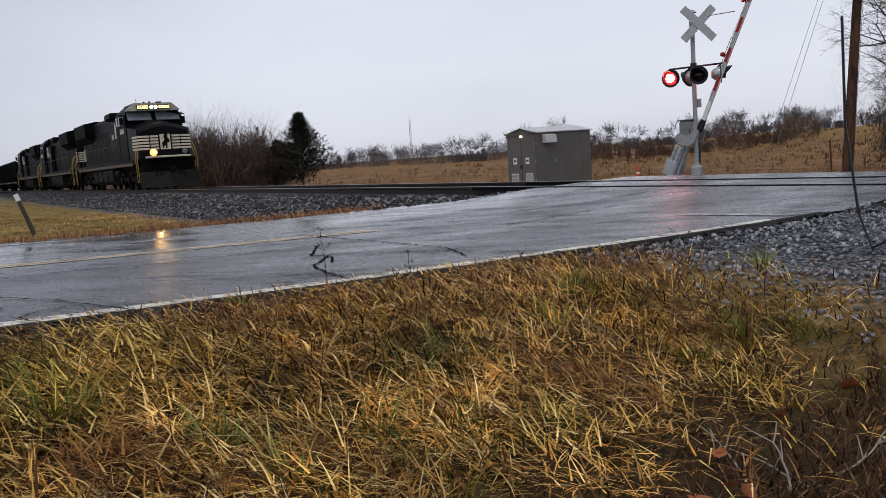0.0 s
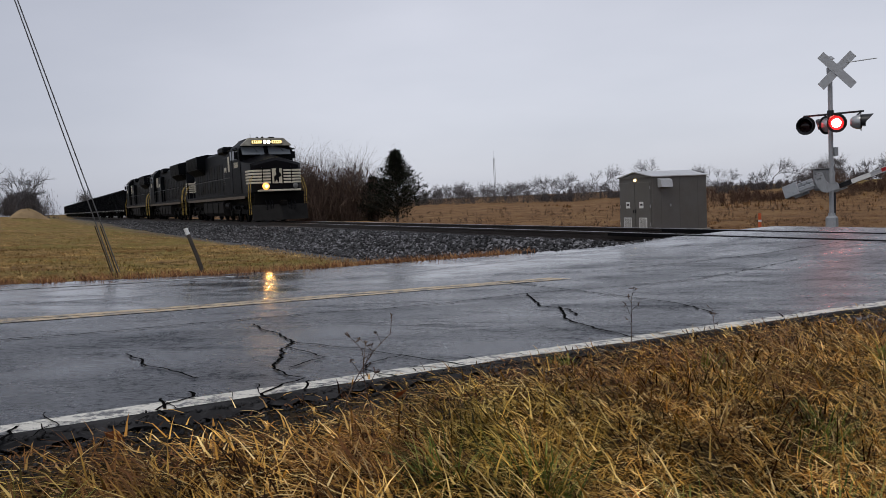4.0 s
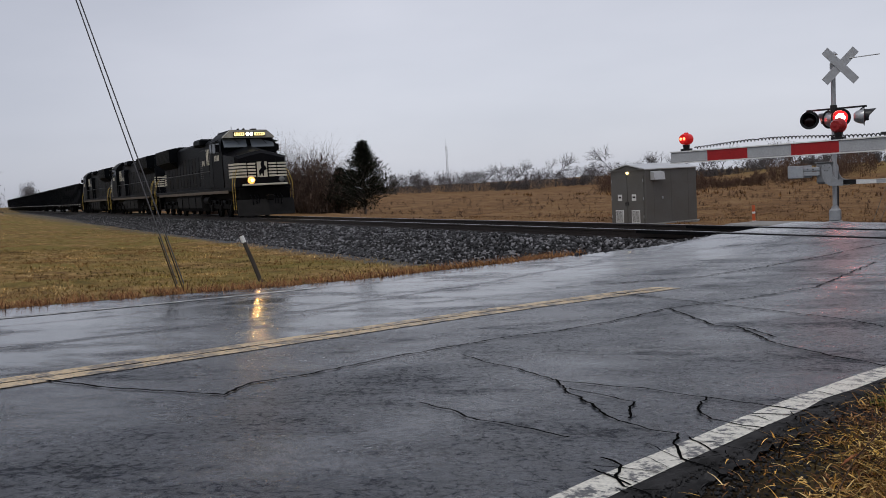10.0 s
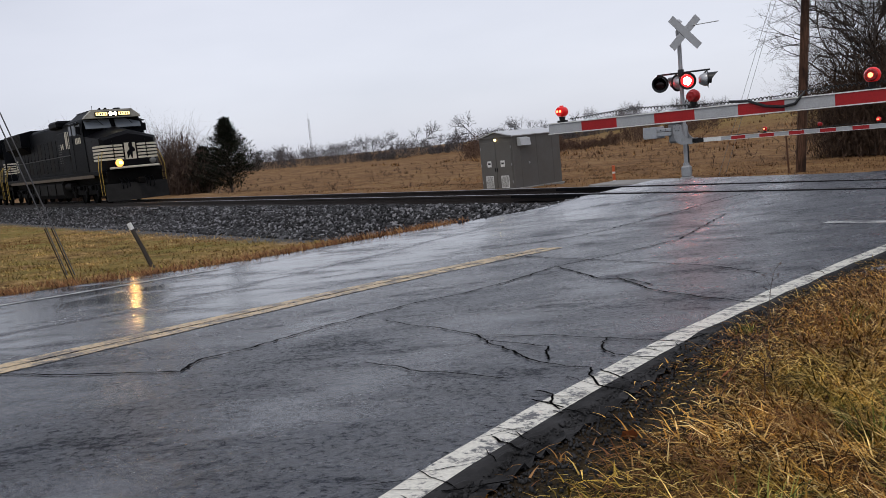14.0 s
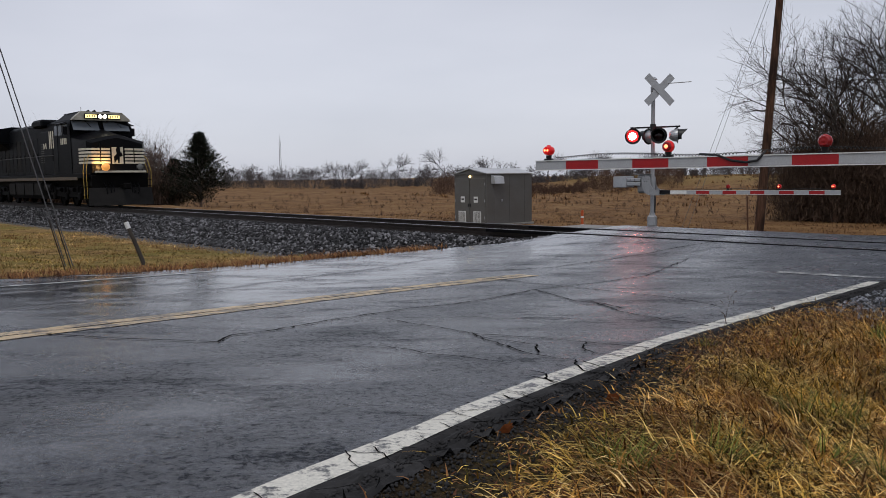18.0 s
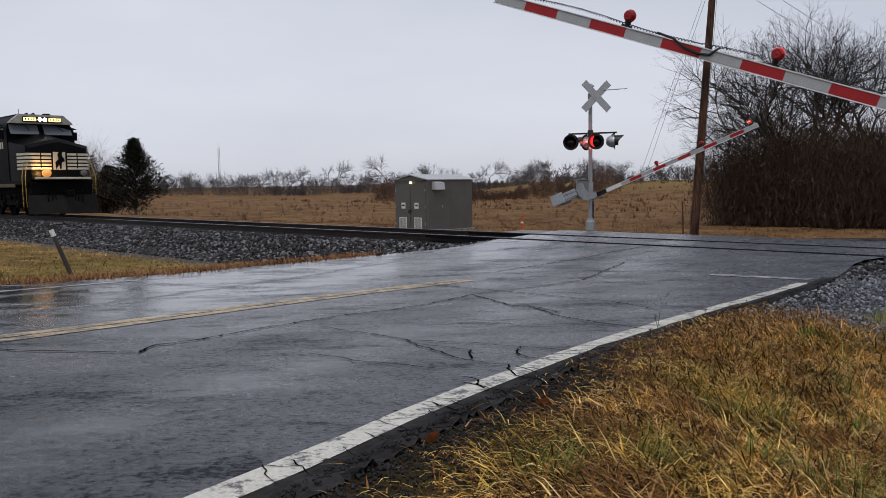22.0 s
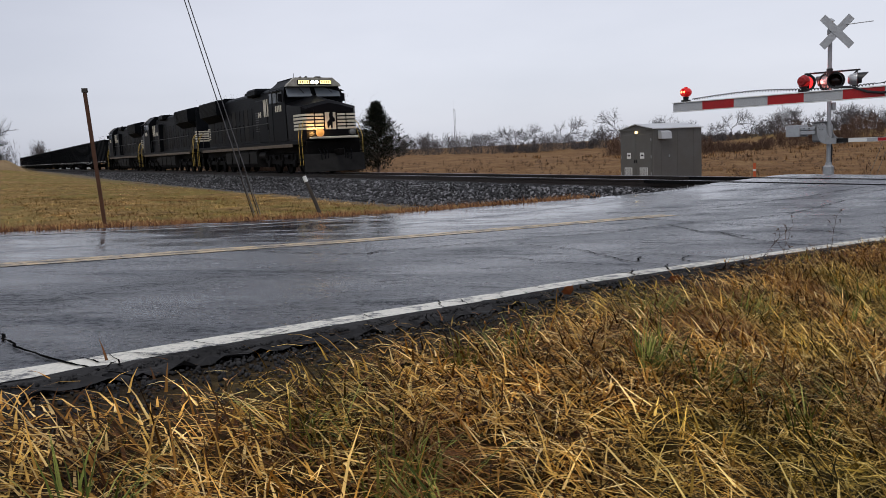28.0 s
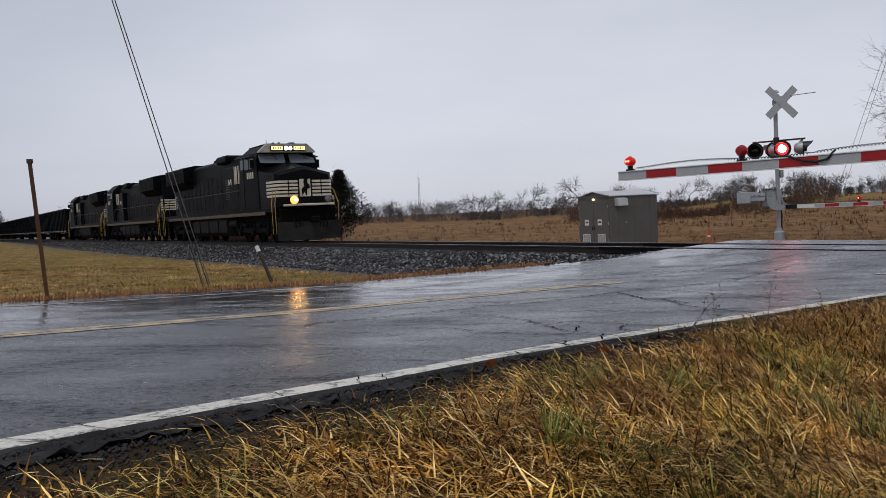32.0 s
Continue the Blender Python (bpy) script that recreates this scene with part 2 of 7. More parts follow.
def smooth_line(pts, step=0.4):
    out = []
    for i in range(len(pts) - 1):
        p0, p1, p2, p3 = (np.array(pts[min(max(i + k, 0), len(pts) - 1)], float) for k in (-1, 0, 1, 2))
        t1, t2 = (p2 - p0) / 2, (p3 - p1) / 2
        ln = np.linalg.norm(p2 - p1)
        t1 = t1 / (np.linalg.norm(t1) + 1e-9) * ln
        t2 = t2 / (np.linalg.norm(t2) + 1e-9) * ln
        for k in range(max(2, int(ln / step))):
            t = k / max(2, int(ln / step))
            out.append((2 * t ** 3 - 3 * t * t + 1) * p1 + (t ** 3 - 2 * t * t + t) * t1 + (-2 * t ** 3 + 3 * t * t) * p2 + (t ** 3 - t * t) * t2)
    out.append(np.array(pts[-1], float))
    return np.array(out)


ROAD = np.array([tuple(from_road(s, u)) for s, u in smooth_line(BEND)])
ROAD_DIR = np.gradient(ROAD, axis=0)
ROAD_DIR /= np.linalg.norm(ROAD_DIR, axis=1)[:, None]
ROAD_LEFT = np.stack([-ROAD_DIR[:, 1], ROAD_DIR[:, 0]], 1)
EDGE_R, EDGE_L = -3.76, 4.45  # the pavement's edges from the centre line
# on the left it draws in at the rails
ROAD_S = (ROAD[:, 0] - R0.x) * RD.x + (ROAD[:, 1] - R0.y) * RD.y
EDGE_LEFT = np.interp(ROAD_S, [3, 4.5, 5.8, 7, 8, 9.5, 11.5, 13.5, 15.2, 17.2, 21, 26], [4.45, 4.58, 4.43, 4.15, 4.0, 4.1, 4.12, 3.85, 3.5, 3.65, 4.1, 4.45])
EDGE_LEFT[ROAD_S > 26] = EDGE_L
# on the right it widens a little at the rails
EDGE_RIGHT = np.interp(ROAD_S, [13.5, 14.0, 14.5, 15.0, 15.7, 18.6, 21, 24, 27], [EDGE_R, -3.85, -4.1, -4.5, -4.9, -5.5, -5.3, -4.6, EDGE_R])
EDGE_RIGHT[ROAD_S > 27] = EDGE_R


def ease(a, b, x):
    t = np.clip((np.asarray(x, float) - a) / (b - a), 0, 1)
    return t * t * (3 - 2 * t)


def mix(a, b, t):
    return a + (b - a) * t


def plan(x, y):
    """p, q along and across the track (q > 0 on the near side); s, u along and to the left of the road's straight."""
    x, y = np.asarray(x, float), np.asarray(y, float)
    p = (x - T0.x) * TA.x + (y - T0.y) * TA.y
    q = -((x - T0.x) * TN.x + (y - T0.y) * TN.y)
    s = (x - R0.x) * RD.x + (y - R0.y) * RD.y
    u = (x - R0.x) * RL.x + (y - R0.y) * RL.y
    return p, q, s, u


def off_road(x, y):
    """Metres to the left of the road's centre line, stretched so that its edges lie at EDGE_R and EDGE_L."""
    x, y = np.atleast_1d(np.asarray(x, float)), np.atleast_1d(np.asarray(y, float))
    res = np.empty(x.shape)
    fx, fy, fr = x.ravel(), y.ravel(), res.reshape(-1)
    for k in range(0, len(fx), 20000):
        dx = fx[k:k + 20000, None] - ROAD[None, :, 0]
        dy = fy[k:k + 20000, None] - ROAD[None, :, 1]
        j = np.argmin(dx * dx + dy * dy, axis=1)
        i = np.arange(len(j))
        side = dx[i, j] * ROAD_LEFT[j, 0] + dy[i, j] * ROAD_LEFT[j, 1]
        o = np.copysign(np.hypot(dx[i, j], dy[i, j]), side)
        fr[k:k + 20000] = o + (EDGE_L - EDGE_LEFT[j]) * np.clip(o / EDGE_LEFT[j], 0, 1) + (EDGE_R - EDGE_RIGHT[j]) * np.clip(o / EDGE_RIGHT[j], 0, 1)
    return res


def road_z(x, y):
    p, q, s, u = plan(x, y)
    near = np.where(s > -14, 0.42 - 0.064 * s, 1.316 - 0.01 * (s + 14))
    near = np.where(s > 4, 0.164 - 0.288 * (1 - np.exp(-np.maximum(s - 4, 0) / 4.5)), near)
    far = -0.02 - 0.10 * np.clip(-q - 2, 0, 7) - 0.035 * np.clip(-q - 9, 0, 30)
    return np.where(q >= 0, mix(-0.012, near, ease(0.95, 3.2, q)), mix(-0.012, far, ease(1.3, 5.0, -q)))


def rough(x, y, f=1.0):
    """Soft lumps of about a metre."""
    return (np.sin(1.9 * f * x + 1.3 * np.sin(1.1 * f * y)) * np.sin(1.7 * f * y + 0.9 * np.sin(1.4 * f * x)) + 0.6 * np.sin(4.3 * f * x + 2.1 * f * y) * np.sin(3.7 * f * y - 1.6 * f * x)) / 1.6


def ground_z(x, y):
    x, y = np.asarray(x, float), np.asarray(y, float)
    p, q, s, u = plan(x, y)
    o = off_road(x, y).reshape(x.shape)
    r = road_z(x, y)
    lump = 0.04 * rough(x, y) + 0.018 * rough(x + 3, y, 2.7) + 0.10 * rough(x, y, 0.13) * ease(12, 60, np.abs(o))
    # near side: a verge that falls from the road's edge on the right, a field on the left
    right = r - 0.03 - 0.16 * np.clip(EDGE_R - o, 0, 4.5) + lump
    pad = mix(right, -0.06 + 0.02 * rough(x, y, 2), ease(8.2, 6.4, q) * ease(1.0, 3.0, EDGE_R - o + 1.2))
    left = mix(r - 0.05, -0.10 - 0.35 * ease(14, 6.5, q), ease(0.3, 5.0, o - EDGE_L)) + lump
    left = left + 0.85 * ease(32, 85, p) * ease(6.5, 12, q) + 0.3 * ease(80, 160, p) * ease(8, 30, q)
    near = np.where(o < 0, pad, left)
    near = mix(np.minimum(near, -0.52), near, ease(4.6, 7.0, q))
    # far side: lower meadow, a low rise behind
    far = -0.75 - 0.55 * ease(9, 22, -q) + 1.6 * lump - 0.7 * ease(20, 45, x + 0.2 * y - 5) * ease(140, 60, -q)
    far = far + 0.25 * ease(30, 120, -q) * ease(30, -20, x) - 0.15 * ease(60, 200, -q)
    far = far + 2.2 * ease(45, 125, -q) * ease(20, 64, x - 0.12 * y) + 0.35 * rough(x, y, 0.06) * ease(20, 50, -q)
    far = mix(np.minimum(far, -0.55), far, ease(4.6, 7.0, -q))
    z = np.where(q > 0, near, far)
    z = np.where((o < 0) & (q > 0) & (q < 7), mix(np.minimum(z, -0.30), z, ease(3.0, 4.6, q)), z)
    shelf = mix(-0.7, -0.11 + 0.03 * rough(x, y, 1.8), ease(5.5, 2.2, EDGE_R - o))  # crushed stone heaped up to the crossing
    z = np.where((o < 0) & (q > 0.95) & (q < 8), np.maximum(z, mix(shelf, -0.7, ease(5.6, 7.5, q))), z)
    e = np.maximum(EDGE_R - o, o - EDGE_L)  # metres outside the pavement
    shoulder = ease(1.3, 2.2, q)
    z = np.where(e < 0, r - 0.10 + 0.075 * ease(-0.5, -0.25, e) * shoulder, mix(r - 0.05 + 0.027 * shoulder, z, ease(0.0, 1.6, e)))
    return z


def at(x, y):
    return float(ground_z(np.array([x]), np.array([y]))[0])


def on_road_z(x, y):
    return float(road_z(np.array([x]), np.array([y]))[0])


# ---- ground materials ----
def ground_material():
    mt, n, l, b = material("meadow_soil", 0.9)
    b.inputs["Specular IOR Level"].default_value = 0.05
    vec = coords(n, l, "Object")
    zone = n.new("ShaderNodeAttribute")
    zone.attribute_name = "zone"
    sep = n.new("ShaderNodeSeparateColor")
    l.new(zone.outputs["Color"], sep.inputs["Color"])
    big = noise_tex(n, l, vec, 0.35, 6, 0.6)
    mid = noise_tex(n, l, vec, 3.0, 6, 0.65)
    fine = noise_tex(n, l, vec, 38.0, 4, 0.7)
    dry = ramp(n, l, mid, [(0.30, (0.06, 0.032, 0.013)), (0.5, (0.22, 0.135, 0.052)), (0.70, (0.42, 0.285, 0.12))])
    green = ramp(n, l, fine, [(0.3, (0.065, 0.058, 0.014)), (0.7, (0.24, 0.205, 0.055))])
    turf = blend(n, l, ramp(n, l, big, [(0.42, (0, 0, 0)), (0.6, (0.75, 0.75, 0.75))]), dry, green)
    brown = ramp(n, l, blend(n, l, 0.5, big, mid), [(0.34, (0.07, 0.035, 0.017)), (0.5, (0.17, 0.095, 0.043)), (0.66, (0.27, 0.17, 0.08))])
    c = blend(n, l, sep.outputs["Green"], turf, brown)
    vor = n.new("ShaderNodeTexVoronoi")
    vor.inputs["Scale"].default_value = 26.0
    l.new(vec, vor.inputs["Vector"])
    # gravel cells darkened at their rims, for the shade between stones
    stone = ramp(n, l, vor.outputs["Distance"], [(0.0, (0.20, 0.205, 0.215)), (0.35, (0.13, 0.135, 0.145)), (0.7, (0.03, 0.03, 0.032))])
    # wet mud; under the verge grass this dark colour also stands for shade
    mud = ramp(n, l, fine, [(0.3, (0.008, 0.006, 0.004)), (0.7, (0.050, 0.036, 0.022))])
    c = blend(n, l, sep.outputs["Red"], c, stone)
    c = blend(n, l, sep.outputs["Blue"], c, mud)
    l.new(c, b.inputs["Base Color"])
    h = blend(n, l, sep.outputs["Red"], fine, vor.outputs["Distance"])
    bump(n, l, b, h, 0.6, 0.03)
    return mt


def grid_axis(lo, hi, fine0, fine1, step):
    """Close lines between fine0 and fine1, wider and wider outside."""
    mid = list(np.arange(fine0, fine1 + 1e-6, step))
    up, d = [], step
    x = fine1
    while x < hi:
        d *= 1.12
        x += d
        up.append(min(x, hi))
    dn, d = [], step
    x = fine0
    while x > lo:
        d *= 1.12
        x -= d
        dn.append(max(x, lo))
    return np.array(dn[::-1] + mid + up)


gx = grid_axis(-2500, 2500, -16, 18, 0.28)
gy = grid_axis(-1500, 4000, -6, 36, 0.28)
GX, GY = np.meshgrid(gx, gy, indexing="ij")
GZ = ground_z(GX, GY)
me = bpy.data.meshes.new("ground")
nx, ny = len(gx), len(gy)
ii = (np.arange(nx - 1)[:, None] * ny + np.arange(ny - 1)[None, :]).ravel()
me.from_pydata(np.stack([GX, GY, GZ], -1).reshape(-1, 3).tolist(), [], np.stack([ii, ii + ny, ii + ny + 1, ii + 1], 1).tolist())
gp, gq, gs, gu = plan(GX, GY)
go = off_road(GX, GY).reshape(GX.shape)
ge = np.maximum(EDGE_R - go, go - EDGE_L)
wob = 0.5 * rough(GX, GY, 1.3)
zr = np.maximum(ease(7.4, 6.6, np.abs(gq) + 0.4 * wob) * (np.abs(gq) > 0), 0)
zr = np.maximum(zr * np.where(gq > 0, np.where(go > 0, ease(5.9, 5.2, gq + 0.3 * wob), 1), ease(4.6, 4.0, -gq)), ease(10.2, 8.6, -gq + wob) * ease(9, 5, ge) * (gq < 0))
zg = (gq < 0) * ease(6, 10, -gq) * (1 - 0.8 * ease(98, 120, -gq) * ease(25, 60, GX - 0.12 * GY))
zb = ease(0.55, 0.15, ge + 0.25 * wob) * (ge > -0.3) * ease(5.0, 7.0, np.abs(gq))
# darker soil colour under the verge grass, for the shade between its blades
zb = np.maximum(zb, 0.8 * ((go < 0) & (gq > 0)) * ease(7.0, 8.5, gq) * ease(9, 4, ge))
att = me.color_attributes.new("zone", "FLOAT_COLOR", "POINT")
att.data.foreach_set("color", np.stack([zr, zg, zb, np.ones_like(zr)], -1).ravel())
for pl in me.polygons:
    pl.use_smooth = True
me.materials.append(ground_material())
tagged(new("ground", me), "uneven wet ground with dry grass, gravel and mud", "ground", kind="structure")


# ---- road ----
def asphalt():
    mt, n, l, b = material("wet_asphalt", 0.3)
    vec = coords(n, l, "Object")
    rot = n.new("ShaderNodeMapping")
    rot.inputs["Rotation"].default_value = (0, 0, radians(-ROAD_TURN))
    rot.inputs["Scale"].default_value = (0.16, 1.0, 1.0)
    l.new(vec, rot.inputs["Vector"])
    long_ = noise_tex(n, l, rot.outputs["Vector"], 1.4, 5, 0.6)
    big = noise_tex(n, l, vec, 0.45, 5, 0.6)
    mid = noise_tex(n, l, vec, 2.6, 6, 0.65)
    grit = noise_tex(n, l, vec, 45.0, 5, 0.8)
    pit = noise_tex(n, l, vec, 11.0, 5, 0.7)
    # metres to the left of the white line: the traffic keeps the near lane drier and leaves bands of water
    dot = n.new("ShaderNodeVectorMath")
    dot.operation = "DOT_PRODUCT"
    dot.inputs[1].default_value = (RL.x, RL.y, 0)
    l.new(vec, dot.inputs[0])
    off = n.new("ShaderNodeMath")
    off.operation = "MULTIPLY_ADD"
    off.inputs[1].default_value, off.inputs[2].default_value = 0.1, 0.1 - 0.1 * (R0.x * RL.x + R0.y * RL.y)
    l.new(dot.outputs["Value"], off.inputs[0])
    sway = n.new("ShaderNodeMath")
    sway.operation = "MULTIPLY_ADD"
    sway.inputs[1].default_value = 0.09
    l.new(long_, sway.inputs[0])
    l.new(off.outputs["Value"], sway.inputs[2])
    low = n.new("ShaderNodeMath")
    low.operation = "SUBTRACT"
    low.inputs[1].default_value = 0.045
    l.new(sway.outputs["Value"], low.inputs[0])
    WATER = ((-0.6, 0.3), (0.5, 0.2), (1.0, 0.42), (1.7, 0.15), (2.5, 0.4), (3.1, 0.3), (3.5, 0.6), (4.3, 0.8), (4.75, 0.7), (4.85, 0.25), (4.95, 0.8), (6.2, 0.95), (6.35, 0.5), (6.5, 0.9), (8.0, 1.0))
    band = ramp(n, l, low.outputs["Value"], [((u_ + 1) / 10, (w_, w_, w_)) for u_, w_ in WATER])
    away = n.new("ShaderNodeVectorMath")
    away.operation = "DOT_PRODUCT"
    away.inputs[1].default_value = (-TN.x, -TN.y, 0)
    l.new(vec, away.inputs[0])
    rise = n.new("ShaderNodeMath")
    rise.operation = "MULTIPLY_ADD"
    rise.inputs[1].default_value, rise.inputs[2].default_value = 0.1, 0.1 * (T0.x * TN.x + T0.y * TN.y)
    l.new(away.outputs["Value"], rise.inputs[0])
    drain = ramp(n, l, rise.outputs["Value"], [(0.30, (0.88, 0.88, 0.88)), (0.85, (1, 1, 1))])
    band = blend(n, l, 1.0, band, drain, "MULTIPLY")
    wet = blend(n, l, 0.42, band, blend(n, l, 0.5, blend(n, l, 0.5, big, mid), long_))
    rot2 = n.new("ShaderNodeMapping")
    rot2.inputs["Rotation"].default_value = (0, 0, radians(-ROAD_TURN))
    rot2.inputs["Scale"].default_value = (0.5, 1.0, 1.0)
    l.new(vec, rot2.inputs["Vector"])
    blot = noise_tex(n, l, rot2.outputs["Vector"], 1.7, 6, 0.7)
    wet = blend(n, l, 1.0, wet, ramp(n, l, blot, [(0.36, (0.42, 0.42, 0.42)), (0.46, (0.92, 0.92, 0.92)), (0.62, (1.2, 1.2, 1.2))]), "MULTIPLY")
    c = ramp(n, l, mid, [(0.3, (0.007, 0.0095, 0.0145)), (0.55, (0.014, 0.0175, 0.0255)), (0.8, (0.029, 0.033, 0.043))])
    c = blend(n, l, ramp(n, l, long_, [(0.45, (0, 0, 0)), (0.7, (0.5, 0.5, 0.5))]), c, (0.008, 0.009, 0.012))
    g2 = ramp(n, l, grit, [(0.36, (0.15, 0.15, 0.15)), (0.5, (0.8, 0.8, 0.8)), (0.66, (3.0, 3.0, 3.0))])
    c = blend(n, l, 0.6, c, g2, "MULTIPLY")
    c = blend(n, l, 0.6, c, ramp(n, l, pit, [(0.30, (0.25, 0.25, 0.25)), (0.42, (0.9, 0.9, 0.9)), (0.7, (1.5, 1.5, 1.5))]), "MULTIPLY")
    l.new(c, b.inputs["Base Color"])
    r = ramp(n, l, wet, [(0.2, (0.36, 0.36, 0.36)), (0.42, (0.25, 0.25, 0.25)), (0.62, (0.16, 0.16, 0.16)), (0.85, (0.10, 0.10, 0.10))])
    l.new(r, b.inputs["Roughness"])
    chip = ramp(n, l, noise_tex(n, l, vec, 30.0, 4, 0.75), [(0.36, (0, 0, 0)), (0.64, (1, 1, 1))])
    sp = ramp(n, l, blend(n, l, 0.45, wet, blend(n, l, 0.65, pit, chip)), [(0.29, (0.03, 0.03, 0.03)), (0.47, (0.65, 0.65, 0.65)), (0.62, (1.0, 1.0, 1.0))])
    l.new(sp, b.inputs["Specular IOR Level"])
    # the film of water lies over the grit, so the relief is weak where it is wettest
    k = n.new("ShaderNodeBump")
    k.inputs["Distance"].default_value = 0.0055
    st = ramp(n, l, wet, [(0.22, (1.0, 1.0, 1.0)), (0.45, (0.5, 0.5, 0.5)), (0.7, (0.05, 0.05, 0.05))])
    l.new(st, k.inputs["Strength"])
    l.new(grit, k.inputs["Height"])
    l.new(k.outputs["Normal"], b.inputs["Normal"])
    return mt


M_ASPHALT = asphalt()


def ribbon(o0, o1, lift, i0, i1, cols=2, wobble=0.0, seed=0, both=True, skip=None):
    """A strip of the road between two distances from its centre line."""
    rnd = np.random.RandomState(seed)
    g = Geo()
    idx = list(range(i0, i1))
    wl_, wr_ = rnd.randn(len(idx)) * wobble, rnd.randn(len(idx)) * wobble
    vs = []
    for k, i in enumerate(idx):
        a, c = (EDGE_RIGHT[i] + 0.135 * (ROAD_S[i] < 11.7) if o0 == -3.625 else o0) + wr_[k], (EDGE_LEFT[i] if o1 == EDGE_L else o1) + wl_[k]
        for j in range(cols):
            o = a + (c - a) * j / (cols - 1)
            x, y = ROAD[i] + ROAD_LEFT[i] * o
            vs.append((x, y, o))
    arr = np.array(vs)
    z = road_z(arr[:, 0], arr[:, 1]) + lift
    g.add([(a, c, d) for (a, c, _), d in zip(vs, z)], [(k * cols + j, (k + 1) * cols + j, (k + 1) * cols + j + 1, k * cols + j + 1) for k in range(len(idx) - 1) for j in range(cols - 1) if skip is None or not skip(k)])
    return g


ob = ribbon(-3.625, EDGE_L, 0.0, 0, len(ROAD), 26).make("road", M_ASPHALT, fix=False)
tagged(ob, "wet cracked grey asphalt road with puddled tracks", "road", kind="structure")
shade(ob.data, 60)
# the crumbling rim of the pavement outside the edge line
M_EDGE = worn("broken_asphalt_edge", (0.050, 0.049, 0.050), (0.012, 0.012, 0.012), 0.85, 0, 5, 70, 0.8, 0.9)
M_EDGE.node_tree.nodes["Principled BSDF"].inputs["Specular IOR Level"].default_value = 0.05


def near_index(s):
    p = from_road(s, 3.5)
    return int(np.argmin((ROAD[:, 0] - p.x) ** 2 + (ROAD[:, 1] - p.y) ** 2))


I0, I_STOP = 0, int(np.argmin(np.abs(ROAD_S - 11.6)))
RIM = [(s_, o_) for s_ in np.arange(-8, 11.8, 0.045) for o_ in np.linspace(-3.62, EDGE_R - 0.03, 12)]
rim_rows = len(np.arange(-8, 11.8, 0.045))
rim_c = np.array(RIM)
rim_i = np.interp(rim_c[:, 0], [plan(*c_)[2] for c_ in ROAD[::2]], np.arange(0, len(ROAD), 2))
rim_j, rim_f = rim_i.astype(int), (rim_i - rim_i.astype(int))[:, None]
rim_xy = ROAD[rim_j] * (1 - rim_f) + ROAD[rim_j + 1] * rim_f + (ROAD_LEFT[rim_j] * (1 - rim_f) + ROAD_LEFT[rim_j + 1] * rim_f) * rim_c[:, 1:]
rim_n = np.random.RandomState(12).randn(len(RIM))
rim_out = np.clip((-3.635 - rim_c[:, 1]) / 0.3, 0, 1)
rim_z = road_z(rim_xy[:, 0], rim_xy[:, 1]) + 0.003 + rim_out ** 0.5 * (0.014 * rim_n + 0.012 * rough(rim_xy[:, 0], rim_xy[:, 1], 6)) - 0.05 * rim_out ** 2
rk = [(i * 12 + j, (i + 1) * 12 + j, (i + 1) * 12 + j + 1, i * 12 + j + 1) for i in range(rim_rows - 1) for j in range(11)]
tagged(Geo().add([(x, y, z) for (x, y), z in zip(rim_xy, rim_z)], rk).make("road_rim", M_EDGE, fix=False), "black crumbling wet rim of the asphalt", "road edge", kind="structure")


def paint(name, col, under, worn_at):
    mt, n, l, b = material(name, 0.4)
    vec = coords(n, l, "Object")
    f = noise_tex(n, l, vec, 32.0, 6, 0.75)
    m_ = noise_tex(n, l, vec, 6.5, 4, 0.6)
    mx = blend(n, l, 0.45, f, m_)
    fac = ramp(n, l, mx, [(worn_at, (1, 1, 1)), (worn_at + 0.07, (0, 0, 0))])
    d = ramp(n, l, noise_tex(n, l, vec, 70.0, 3), [(0.3, (0.72, 0.72, 0.72)), (0.7, (1, 1, 1))])
    c = blend(n, l, fac, blend(n, l, 1.0, col, d, "MULTIPLY"), under)
    l.new(c, b.inputs["Base Color"])
    bump(n, l, b, f, 0.3, 0.004)
    return mt


M_WHITE = paint("worn_white_paint", (0.72, 0.69, 0.60), (0.05, 0.05, 0.053), 0.425)
M_FAINT = paint("faint_white_paint", (0.45, 0.45, 0.44), (0.06, 0.06, 0.063), 0.47)
M_YELLOW = paint("worn_yellow_paint", (0.60, 0.44, 0.24), (0.09, 0.075, 0.06), 0.455)
C0 = 3.55
ob = ribbon(-C0 - 0.085, -C0 + 0.045, 0.004, I0, I_STOP, 2, 0.008, 1).make("edge_line", M_WHITE, fix=False)
tagged(ob, "cracked white edge line painted on the road", "road marking", kind="structure")
ob = ribbon(C0 - 0.06, C0 + 0.06, 0.004, I0, near_index(7.5), 2, 0.008, 2).make("edge_line", M_FAINT, fix=False)
tagged(ob, "faint white edge line along the far verge", "road marking", kind="structure")
for k, (a, c) in enumerate(((-0.155, -0.012), (0.012, 0.155))):
    yl = [from_road(s_, 3.46 - 0.0345 * max(0, s_ - 4) ** 2 + o_ + 0.006 * math.sin(7 * s_ + 9 * k)) for s_ in np.arange(-30, 9.3, 0.25) for o_ in (a, c)]
    yz = road_z(np.array([q_.x for q_ in yl]), np.array([q_.y for q_ in yl])) + 0.004
    ob = Geo().add([(q_.x, q_.y, z_) for q_, z_ in zip(yl, yz)], [(2 * i, 2 * i + 2, 2 * i + 3, 2 * i + 1) for i in range(len(yl) // 2 - 1)]).make("centre_line", M_YELLOW, fix=False)
